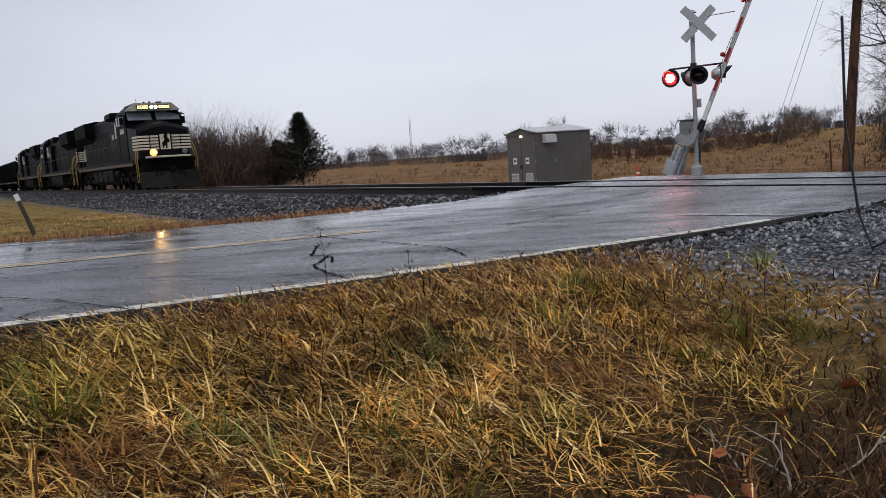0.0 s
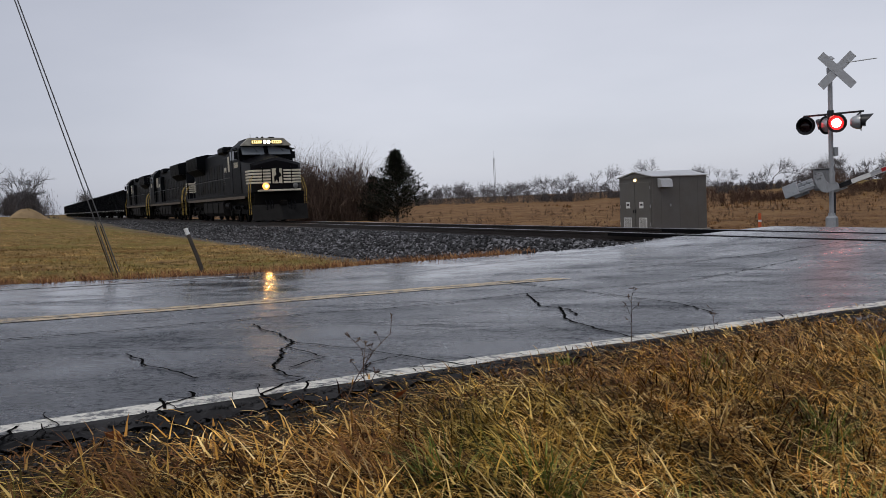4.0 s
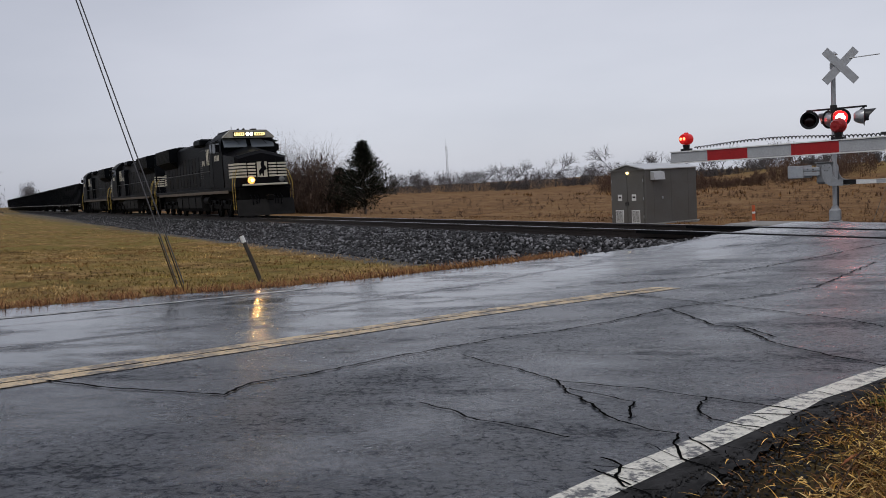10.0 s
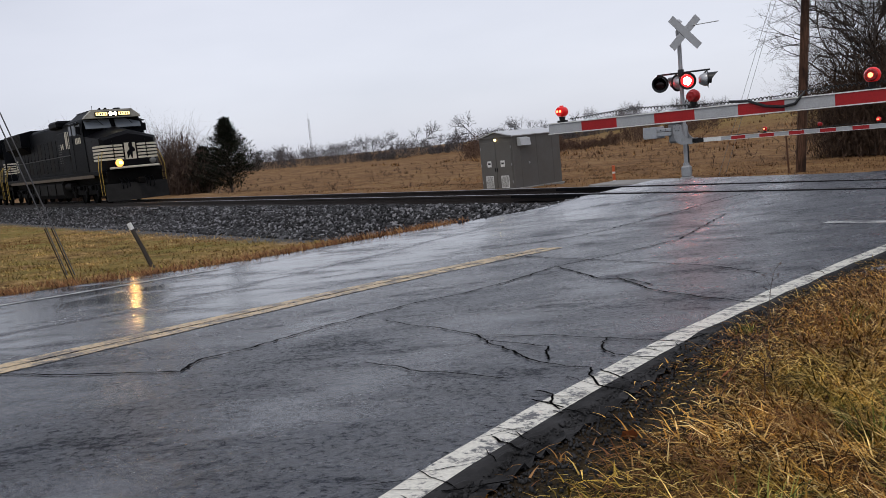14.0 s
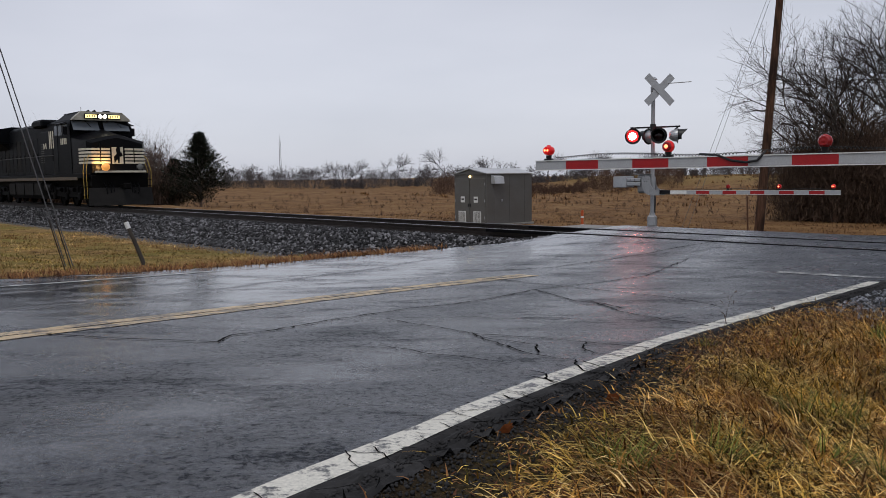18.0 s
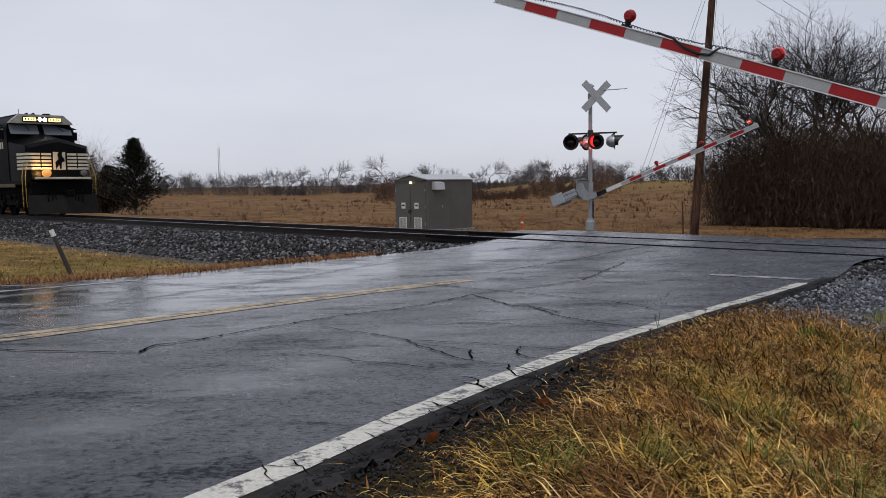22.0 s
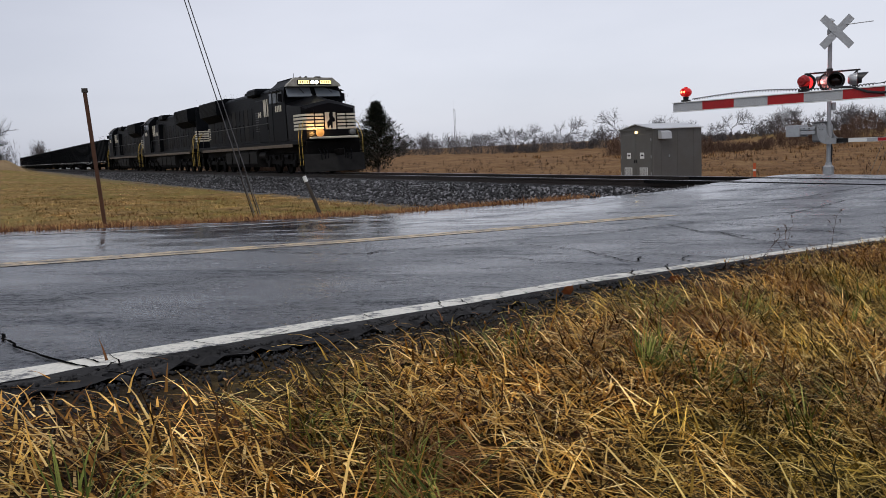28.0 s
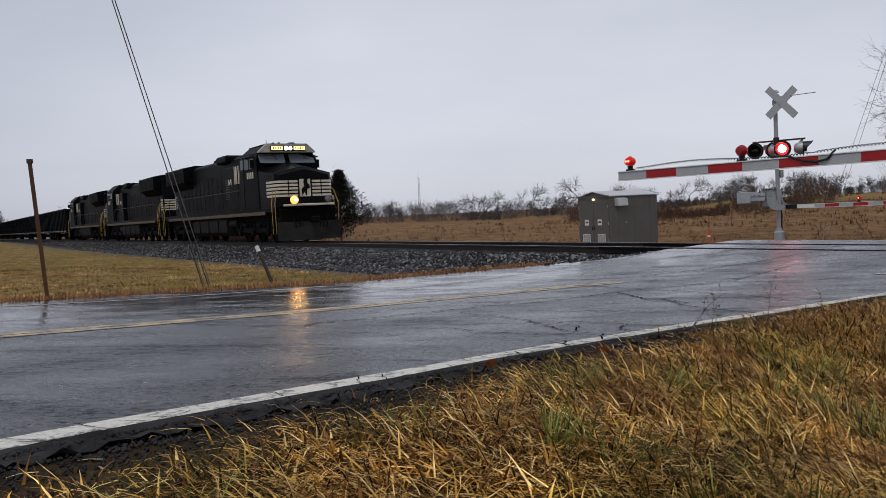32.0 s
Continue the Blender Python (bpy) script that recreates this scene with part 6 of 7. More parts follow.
def sticks(P0, P1, R0_, R1_, n_=3):
    """Tapered sticks as one array mesh: vertices and quads."""
    P0, P1 = np.asarray(P0, float), np.asarray(P1, float)
    d = P1 - P0
    d /= np.linalg.norm(d, axis=1)[:, None] + 1e-9
    ref = np.where(np.abs(d[:, 2:3]) > 0.9, np.array([[1.0, 0, 0]]), np.array([[0, 0, 1.0]]))
    a = np.cross(d, ref)
    a /= np.linalg.norm(a, axis=1)[:, None] + 1e-9
    b = np.cross(d, a)
    w = 2 * np.pi * np.arange(n_) / n_
    ring = a[:, None] * np.cos(w)[None, :, None] + b[:, None] * np.sin(w)[None, :, None]
    v = np.concatenate([P0[:, None] + ring * np.asarray(R0_)[:, None, None], P1[:, None] + ring * np.asarray(R1_)[:, None, None]], 1)
    k = np.arange(n_)
    q = np.stack([k, (k + 1) % n_, n_ + (k + 1) % n_, n_ + k], 1)
    f = q[None] + (np.arange(len(P0)) * 2 * n_)[:, None, None]
    return v.reshape(-1, 3), f.reshape(-1, 4)


def stick_mesh(name, segs, mat, parent=None, n_=3, label=""):
    s = np.array(segs)
    v, f = sticks(s[:, 0:3], s[:, 3:6], s[:, 6], s[:, 7], n_)
    me = bpy.data.meshes.new(name)
    me.vertices.add(len(v))
    me.vertices.foreach_set("co", v.astype(np.float32).ravel())
    me.loops.add(f.size)
    me.loops.foreach_set("vertex_index", f.astype(np.int32).ravel())
    me.polygons.add(len(f))
    me.polygons.foreach_set("loop_start", np.arange(0, f.size, 4, dtype=np.int32))
    me.update(calc_edges=True)
    me.materials.append(mat)
    ob = new(name, me)
    ob.parent = parent
    if label:
        ob["label"] = label
    return ob


def grow(h, seed, depth=6, spread=0.55, trunk_r=None, split=(2, 3), up=0.25, first=0.25):
    """Segments of a bare tree: thick ones and thin ones."""
    rnd = random.Random(seed)
    thick, thin = [], []

    def limb(p, d, ln, r, k):
        q = p
        steps = 3 if k > 1 else 2
        for i in range(steps):
            d = (d + Vector((rnd.gauss(0, 0.13), rnd.gauss(0, 0.13), rnd.gauss(0, 0.08) + up * 0.10))).normalized()
            e = q + d * (ln / steps)
            r1 = r * (0.86 if k else 0.5)
            (thick if r > trunk_r * 0.14 else thin).append((*q, *e, r, r1))
            if k and i and rnd.random() < 0.65:
                side = d.orthogonal().normalized()
                side.rotate(Matrix.Rotation(rnd.uniform(0, 6.28), 3, d))
                limb(e, (d * 0.55 + side * rnd.uniform(0.5, 1.0) + Vector((0, 0, up * 0.4))).normalized(), ln * rnd.uniform(0.45, 0.7), r1 * 0.55, k - 1)
            q, r = e, r1
        if k:
            for _ in range(rnd.randint(*split)):
                side = d.orthogonal().normalized()
                side.rotate(Matrix.Rotation(rnd.uniform(0, 6.28), 3, d))
                limb(q, (d + side * rnd.uniform(0.3, 1.0) * spread * 1.6 + Vector((0, 0, up * 0.3))).normalized(), ln * rnd.uniform(0.6, 0.85), r * 0.72, k - 1)

    trunk_r = trunk_r or h * 0.018
    limb(Vector((0, 0, 0)), Vector((rnd.gauss(0, 0.04), rnd.gauss(0, 0.04), 1)).normalized(), h * first, trunk_r, depth)
    top = max(s[5] for s in thick + thin)
    sc = h / top
    fx = lambda s: tuple(v * sc for v in s[:6]) + s[6:]
    return [fx(s) for s in thick], [fx(s) for s in thin]


def bare_tree(m, h, seed, label, depth=5, twig=M_TWIG, spread=0.55, thin_r=1.0, first=0.25, group="bare trees"):
    T = thing("bare_tree", m, label, "tree", group)
    a, b = grow(h, seed, depth, spread, first=first)
    part_a = stick_mesh("trunk", a, M_BARK, T, 6)
    b = [(*s[:6], max(s[6] * thin_r, 0.004), max(s[7] * thin_r, 0.003)) for s in b]
    stick_mesh("crown", b, twig, T, 3, "leafless twigs")
    return T


def place(x, y, dz=-0.05, turn=0):
    return pose(x, y, at(x, y) + dz, 0, 0, turn)


def brush(name, pts, h, stems, seed, mat, label, r=0.02, kind="stuff", category="brush"):
    """Thickets of thin forking stems."""
    rnd = np.random.RandomState(seed)
    seg = []
    for x, y in pts:
        z = at(x, y) - 0.1
        hh = h * rnd.uniform(0.6, 1.1)
        for _ in range(stems):
            a = rnd.uniform(0, 6.28)
            lean = rnd.uniform(0.05, 0.5)
            d = np.array([math.cos(a) * lean, math.sin(a) * lean, 1.0])
            p = np.array([x + rnd.randn() * 0.35, y + rnd.randn() * 0.35, z])
            ln = hh * rnd.uniform(0.55, 1.0)
            k = 4
            rr = r * rnd.uniform(0.6, 1.3)
            for i in range(k):
                d = d + rnd.randn(3) * 0.16
                e = p + d / np.linalg.norm(d) * ln / k
                seg.append((*p, *e, rr, rr * 0.75))
                for _ in range(3):
                    dd = d + rnd.randn(3) * 0.7
                    f = e + dd / np.linalg.norm(dd) * ln * rnd.uniform(0.1, 0.28)
                    seg.append((*e, *f, rr * 0.5, rr * 0.25))
                    d3 = dd + rnd.randn(3) * 0.6
                    seg.append((*f, *(f + d3 / np.linalg.norm(d3) * ln * rnd.uniform(0.06, 0.16)), rr * 0.32, rr * 0.16))
                p, rr = e, rr * 0.75
    return tagged(stick_mesh(name, seg, mat), label, category, kind=kind)


def sprays(name, xyh, per, size, seed, mat, label, category="brush", base=0.0):
    """Masses of slender twig sprays: xyh gives the middle and height of each bush."""
    rnd = np.random.RandomState(seed)
    c = np.repeat(np.array(xyh, float), per, axis=0)
    n_ = len(c)
    f = rnd.rand(n_) ** 0.8
    wide = c[:, 2] * 0.33 * np.sqrt(np.clip(1.15 - f, 0.08, 1))
    p = np.stack([c[:, 0] + rnd.randn(n_) * wide * 0.7, c[:, 1] + rnd.randn(n_) * wide * 0.7, np.zeros(n_)], 1)
    p[:, 2] = ground_z(p[:, 0], p[:, 1]) + base + f * c[:, 2] * rnd.uniform(0.75, 1.05, n_)
    d = np.stack([rnd.randn(n_) * 0.5, rnd.randn(n_) * 0.5, 0.35 + rnd.rand(n_)], 1)
    d /= np.linalg.norm(d, axis=1)[:, None]
    w = np.cross(d, rnd.randn(n_, 3))
    w /= np.linalg.norm(w, axis=1)[:, None] + 1e-9
    ln = size * rnd.uniform(0.5, 1.3, (n_, 1))
    v = np.stack([p - w * ln * 0.055, p + w * ln * 0.055, p + d * ln], 1).reshape(-1, 3)
    return quick_mesh(name, v, np.arange(3 * n_).reshape(-1, 3), mat, label, category)


# thicket of bare trees past the crossing
for k, (x, y, h) in enumerate(((25.0, 39.6, 11.2), (26.7, 38.7, 12.7), (28.4, 37.5, 13.0), (29.6, 36.2, 12.4), (26.1, 40.8, 11.6), (27.9, 39.6, 12.4), (29.4, 38.3, 11.8), (25.6, 40.2, 9.6), (50.0, 38.5, 7.5), (54.0, 33.0, 8.0), (60.0, 40.0, 9.0), (66.0, 52.0, 10.0))):
    bare_tree(place(x, y, -0.2, 40 * k), h, 20 + k, "tall bare deciduous tree in the roadside thicket", 6, M_TWIG, 0.62, 2.1, 0.2)
rs = np.random.RandomState(3)
pts = [(24.3 + 6.7 * t + rs.randn() * 0.7, 41.4 - 6.4 * t + rs.randn() * 1.2) for t in rs.rand(130)]
brush("thicket", pts, 6.6, 20, 4, M_THICKET, "dense brown leafless thicket behind the road", 0.011)
pts3 = [(20.8 + 9 * t + rs.randn() * 0.4, 14.4 - 3.0 * t + rs.randn() * 0.6) for t in rs.rand(46)]
brush("thicket", pts3, 3.3, 15, 7, M_SCRUB, "reddish brown leafless thicket beside the track", 0.010)
pts4 = [(38.0 + 30 * t + rs.randn() * 1.0, 37.0 - 12 * t + rs.randn() * 1.2) for t in rs.rand(60)]
brush("thicket", pts4, 3.6, 11, 8, M_THICKET, "dark leafless scrub beyond the far road", 0.018)
# brush and cedar behind the train
pts = [(-15 - 17 * t + rs.randn() * 0.8, 83 + 11 * t + rs.randn() * 1.5) for t in rs.rand(90)]
brush("brush", pts, 7.1, 16, 5, M_BRUSH, "leafless brown brush beside the cedar", 0.03)

sprays("undergrowth", [(-15.5 - 17 * t + rs.randn() * 0.7, 83 + 11 * t + rs.randn() * 1.2, rs.uniform(3.0, 6.0)) for t in rs.rand(70)], 420, 0.6, 51, M_BRUSH, "tangle of brown twigs beside the cedar")
sprays("undergrowth", [(24.3 + 6.5 * t + rs.randn() * 0.7, 41.2 - 6.0 * t + rs.randn() * 1.1, rs.uniform(2.2, 6.6)) for t in rs.rand(150)], 620, 0.36, 52, M_THICKET, "dark tangle of twigs in the thicket")


def cedar(m, h, w, seed):
    T = thing("cedar_tree", m, "dark green cedar tree with ragged dense branches", "tree")
    rnd = np.random.RandomState(seed)
    stick_mesh("trunk", [(0, 0, 0, 0, 0, h * 0.5, 0.14, 0.09), (0, 0, h * 0.5, 0, 0, h * 0.97, 0.09, 0.02)], M_BARK, T, 8)
    seg, V, F = [], [], []
    for k in range(460):
        t = rnd.rand() ** 0.8
        z = h * (0.06 + 0.92 * t)
        rad = w / 2 * (1 - t) ** 0.95 * rnd.uniform(0.42, 1.15) * min(1, 0.62 + 2.2 * t) + 0.10
        a = rnd.uniform(0, 6.28)
        tip = np.array([math.cos(a) * rad, math.sin(a) * rad, z + rad * 0.35])
        seg.append((0, 0, z, *tip, 0.03, 0.008))
        for i in range(26):
            c = np.array([0, 0, z]) * 1.0 + (tip - np.array([0, 0, z])) * rnd.uniform(0.3, 1.03) + rnd.randn(3) * 0.13
            s = rnd.uniform(0.09, 0.24)
            d = (tip - np.array([0, 0, z])) / (rad + 0.01) + rnd.randn(3) * 0.5 + np.array([0, 0, 0.4])
            d /= np.linalg.norm(d)
            n_ = np.cross(d, rnd.randn(3))
            n_ /= np.linalg.norm(n_) + 1e-9
            b = len(V)
            V += [c - n_ * s * 0.25, c + n_ * s * 0.25, c + d * s * 1.5]
            F.append((b, b + 1, b + 2))
    stick_mesh("limb_mass", seg, M_BARK, T, 3)
    ob = quick_mesh("crown", np.array(V), np.array(F), M_CEDAR, "dark needle sprays")
    ob.parent = T
    for key in ("kind", "category"):
        del ob[key]
    return T


cedar(place(-12.6, 81.0, -0.1), 7.1, 8.4, 1)
cedar(place(-15.2, 83.0, -0.1), 4.6, 4.6, 2)

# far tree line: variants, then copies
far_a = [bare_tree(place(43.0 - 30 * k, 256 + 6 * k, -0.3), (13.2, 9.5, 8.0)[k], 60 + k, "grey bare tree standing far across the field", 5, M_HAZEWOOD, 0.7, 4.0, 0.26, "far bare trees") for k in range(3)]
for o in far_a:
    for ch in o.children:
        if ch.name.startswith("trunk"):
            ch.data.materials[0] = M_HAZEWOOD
rnd = random.Random(8)
for k in range(80):
    t = k / 79
    x = -70 + 330 * t + rnd.uniform(-4, 4)
    y = 262 + rnd.uniform(-12, 30) - 60 * max(0, t - 0.45)
    c = copy_thing(far_a[1 + k % 2], place(x, y, -0.2, rnd.uniform(0, 360)))
    sc = rnd.uniform(0.6, 1.2)
    c.scale = (sc, sc, sc * rnd.uniform(0.8, 1.05))
FAR_LEFT = [(127.5, 118, 1.2), (125.8, 124, 1.05), (124.2, 120, 1.3), (122.8, 130, 1.0), (121.2, 165, 1.0), (120.0, 172, 0.95), (118.9, 176, 0.9), (117.6, 190, 0.8), (116.0, 210, 0.8), (114.2, 220, 0.85), (112.3, 230, 0.8), (110.4, 235, 0.8), (129.5, 115, 1.1), (131.5, 120, 1.2), (134, 118, 1.1), (108.5, 240, 0.8), (106.5, 245, 0.8), (137, 115, 1.2)]
for hd, dist, sc in FAR_LEFT:
    x, y = -3.5 + dist * math.cos(radians(hd)), -1.5 + dist * math.sin(radians(hd))
    if abs(plan(x, y)[1]) < 8:
        continue
    c = copy_thing(far_a[1 + int(x) % 2], place(x, y, -0.2, x * 7))
    c.scale = (sc, sc, sc)
rs = np.random.RandomState(21)


def ring(a0, a1, r0, spread, n_, h0, h1, seed):
    """Bushes along an arc seen from the crossing; their height swells and sinks along it."""
    rnd = np.random.RandomState(seed)
    a = rnd.uniform(a0, a1, n_)
    r = r0 + np.clip(rnd.randn(n_), -1.7, 2.2) * spread
    hh = mix(h0, h1, np.clip(0.5 + 0.5 * np.sin(a * 0.9 + 2 * np.sin(a * 0.37)) + 0.25 * rnd.randn(n_), 0, 1.2))
    out = np.stack([r * np.cos(np.radians(a)), r * np.sin(np.radians(a)), hh], 1)
    return out[np.abs(plan(out[:, 0], out[:, 1])[1]) > 8]


sprays("hedge", ring(38, 103, 236, 6, 900, 1.6, 5.2, 22), 130, 0.75, 22, M_HAZEHEDGE, "dense grey-brown leafless hedge along the field's far edge")
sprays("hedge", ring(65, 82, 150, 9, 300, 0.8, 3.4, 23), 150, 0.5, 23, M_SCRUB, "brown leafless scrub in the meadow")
sprays("hedge", ring(103, 138, 178, 6, 420, 2.5, 6.0, 24), 120, 0.75, 24, M_HAZEHEDGE, "grey scrub at the field's end")
sprays("hedge", ring(22, 42, 150, 8, 260, 3.0, 7.0, 25), 80, 1.0, 25, M_HAZEHEDGE, "dark hedge beyond the road's bend")
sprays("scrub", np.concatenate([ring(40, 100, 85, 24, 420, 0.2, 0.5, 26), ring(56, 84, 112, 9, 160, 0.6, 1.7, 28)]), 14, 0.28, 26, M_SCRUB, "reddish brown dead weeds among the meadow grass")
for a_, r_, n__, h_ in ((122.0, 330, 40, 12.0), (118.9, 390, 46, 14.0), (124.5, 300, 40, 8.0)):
    sprays("tree_clump", ring(a_ - 0.7, a_ + 0.7, r_, 4, n__, h_ * 0.6, h_, int(a_)), 190, 1.6, int(r_), M_HAZEHEDGE, "dense hazy grey clump of bare trees far across the field", "trees")
x_, y_ = -3.5 + 110 * math.cos(radians(133)), -1.5 + 110 * math.sin(radians(133))
sprays("dark_bush", [(x_, y_, 3.0)], 2600, 0.5, 27, M_CEDAR, "small dark evergreen bush in the field", "bush")
bare_tree(place(-3.5 + 100 * math.cos(radians(139)), -1.5 + 100 * math.sin(radians(139)), -0.1), 9.5, 91, "bare tree with crooked limbs in the field", 6, M_TWIG, 0.75, 1.6, 0.2)


# ---- grass ----
def blades(name, xy, length, width, lean, seed, mat, label, wind=None, zoff=-0.01, upright=0.35, out=None, spread=1.1, cut=3):
    """Bent blades of three pieces, each an island; out: the way in which each one falls."""
    rnd = np.random.RandomState(seed)
    n_ = len(xy)
    z = ground_z(xy[:, 0], xy[:, 1]) + zoff * (2 * rnd.rand(n_) if zoff > 0 else 1)
    a = rnd.uniform(0, 2 * np.pi, n_)
    if wind is not None:
        a = wind + 0.9 * rough(xy[:, 0], xy[:, 1], 0.9) + rnd.randn(n_) * spread
    if out is not None:
        a = out + rnd.randn(n_) * 0.45
    d = np.stack([np.cos(a), np.sin(a)], 1)
    L = length * rnd.uniform(0.45, 1.25, n_)
    if cut > 1 and wind != 2.2:
        L = L * (0.45 + 0.55 * ease(0.1, 0.9, EDGE_R - off_road(xy[:, 0], xy[:, 1])))
    W = width * rnd.uniform(0.6, 1.3, n_)
    bend = lean * rnd.uniform(0.3, 1.3, n_)
    side = np.stack([-d[:, 1], d[:, 0]], 1)
    pos = np.stack([xy[:, 0], xy[:, 1], z], 1)
    rows, ang = [], np.clip(upright + 0.3 * rnd.randn(n_), 0.05, 1.5)
    for k in range(cut + 1):
        w = W * (1 - k / (cut + 0.15))
        s3 = np.concatenate([side * w[:, None] / 2, np.zeros((n_, 1))], 1)
        rows += [pos - s3, pos + s3]
        st = L / cut
        pos = pos + np.stack([d[:, 0] * np.sin(ang) * st, d[:, 1] * np.sin(ang) * st, np.cos(ang) * st], 1)
        ang = np.minimum(ang + bend, 1.75)
    v = np.stack(rows, 1).reshape(-1, 3)
    q = np.array([(2 * k, 2 * k + 1, 2 * k + 3, 2 * k + 2) for k in range(cut)])
    f = (q[None] + (np.arange(n_) * (2 * cut + 2))[:, None, None]).reshape(-1, 4)
    return quick_mesh(name, v, f, mat, label, "grass")


def grass_material(name, straw, green, patch, share, rough_=0.5, rust=0.56):
    """Each blade has its own colour; patches of the verge are greener."""
    mt, n, l, b = material(name, rough_)
    geo = n.new("ShaderNodeNewGeometry")
    vec = coords(n, l, "Object")
    c1 = ramp(n, l, geo.outputs["Random Per Island"], straw)
    c2 = ramp(n, l, geo.outputs["Random Per Island"], green)
    f = ramp(n, l, noise_tex(n, l, vec, patch, 4, 0.6), [(share, (0, 0, 0)), (share + 0.16, (0.85, 0.85, 0.85))])
    c = blend(n, l, f, c1, c2)
    # tufts differ in tone; the darkest also stand in for shaded gaps
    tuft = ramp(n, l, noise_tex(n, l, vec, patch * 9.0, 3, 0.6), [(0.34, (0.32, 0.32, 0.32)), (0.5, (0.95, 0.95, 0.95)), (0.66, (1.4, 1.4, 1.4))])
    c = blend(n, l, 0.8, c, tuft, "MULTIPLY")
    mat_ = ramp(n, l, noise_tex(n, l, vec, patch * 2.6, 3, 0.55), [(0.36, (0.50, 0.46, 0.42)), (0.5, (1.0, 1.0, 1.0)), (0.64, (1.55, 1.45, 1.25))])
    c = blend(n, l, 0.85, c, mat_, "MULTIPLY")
    red = ramp(n, l, noise_tex(n, l, vec, patch * 1.7, 3, 0.6), [(rust, (0, 0, 0)), (rust + 0.12, (0.7, 0.7, 0.7))])
    c = blend(n, l, red, c, (0.20, 0.085, 0.032))
    l.new(c, b.inputs["Base Color"])
    b.inputs["Specular IOR Level"].default_value = 0.08
    return mt


# many near-black blades: the shade between blades is put into their colour
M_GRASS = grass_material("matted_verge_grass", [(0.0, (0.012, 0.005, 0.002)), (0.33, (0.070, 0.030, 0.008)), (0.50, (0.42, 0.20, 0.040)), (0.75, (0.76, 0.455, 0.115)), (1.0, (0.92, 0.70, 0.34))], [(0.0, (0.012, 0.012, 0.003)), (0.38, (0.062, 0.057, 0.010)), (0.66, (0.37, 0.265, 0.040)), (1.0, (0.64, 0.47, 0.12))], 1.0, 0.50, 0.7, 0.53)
M_DRYGRASS = grass_material("tawny_dry_grass", [(0.0, (0.06, 0.029, 0.014)), (0.35, (0.15, 0.078, 0.034)), (0.7, (0.26, 0.150, 0.064)), (1.0, (0.38, 0.245, 0.115))], [(0.0, (0.030, 0.014, 0.009)), (0.5, (0.085, 0.040, 0.021)), (1.0, (0.16, 0.082, 0.04))], 0.13, 0.40, 0.8, 0.58)
M_FIELD = grass_material("field_grass", [(0.0, (0.10, 0.055, 0.020)), (0.4, (0.29, 0.175, 0.068)), (0.75, (0.46, 0.300, 0.125)), (1.0, (0.60, 0.43, 0.20))], [(0.0, (0.060, 0.055, 0.012)), (0.5, (0.17, 0.150, 0.035)), (1.0, (0.32, 0.26, 0.08))], 0.20, 0.44, 0.75, 0.50)


def strip_points(n_, s0, s1, e0, e1, seed, clump=0.0):
    """Points right of the pavement: e metres outside its edge."""
    rs = np.random.RandomState(seed)
    if clump:
        m_ = max(1, n_ // 22)
        i = rs.uniform(near_index(s0), near_index(s1), m_)
        e = e0 + (e1 - e0) * rs.rand(m_)
        i, e = np.repeat(i, 22)[:n_], np.repeat(e, 22)[:n_]
        n_ = len(i)
        jit = rs.randn(n_, 2) * clump
    else:
        i = rs.uniform(near_index(s0), near_index(s1), n_)
        e = e0 + (e1 - e0) * rs.rand(n_)
        jit = np.zeros((n_, 2))
    j = i.astype(int)
    fr = (i - j)[:, None]
    c = ROAD[j] * (1 - fr) + ROAD[np.minimum(j + 1, len(ROAD) - 1)] * fr
    xy = c + ROAD_LEFT[j] * (EDGE_R - e)[:, None] + jit
    p, q, s, u = plan(xy[:, 0], xy[:, 1])
    ok = (off_road(xy[:, 0], xy[:, 1]) < EDGE_R + 0.01 - 0.06 * rs.rand(n_)) & (rs.rand(n_) < ease(6.3, 8.2, q))
    along = np.clip(((xy[:, 0] - 0.62) * 1.9 + (xy[:, 1] - 1.75) * 1.75) / 6.67, 0, 1)  # a strip of dead weeds down the bank
    bare = ease(1.0, 0.35, np.hypot(xy[:, 0] - 0.62 - 1.9 * along, xy[:, 1] - 1.75 - 1.75 * along) + 0.25 * rough(xy[:, 0], xy[:, 1], 2))
    ok = ok & (rs.rand(n_) > 0.95 * bare)
    e = EDGE_R - off_road(xy[:, 0], xy[:, 1])  # a worn strip of mud and crumbs beside the pavement
    ok = ok & (rs.rand(n_) > 0.97 * ease(0.55, 0.2, e + 0.2 * rough(xy[:, 0], xy[:, 1], 1.5)) * ease(6.5, 3.2, s))
    return xy[ok]


def fringe(n_, s0, s1, e1, seed):
    """Points thick at the road's edge, thinning outwards."""
    xy = strip_points(n_, s0, s1, 0.0, e1, seed)
    e = EDGE_R - off_road(xy[:, 0], xy[:, 1])
    keep = np.random.RandomState(seed).rand(len(xy)) < ease(e1, 0.15, e + 0.35 * rough(xy[:, 0], xy[:, 1], 1.6))
    return xy[keep]


def tussocks(n_, s0, s1, e1, seed, spread_, each=18):
    """Blades that fall outwards from the middle of their tuft."""
    c = strip_points(n_ // each, s0, s1, 0.08, e1, seed)
    rs = np.random.RandomState(seed + 500)
    k = np.repeat(np.arange(len(c)), each)
    size = rs.uniform(0.4, 1.3, len(c))[k]
    tilt = rs.uniform(0, 2 * np.pi, len(c))[k]
    jit = rs.randn(len(k), 2) * spread_ * size[:, None]
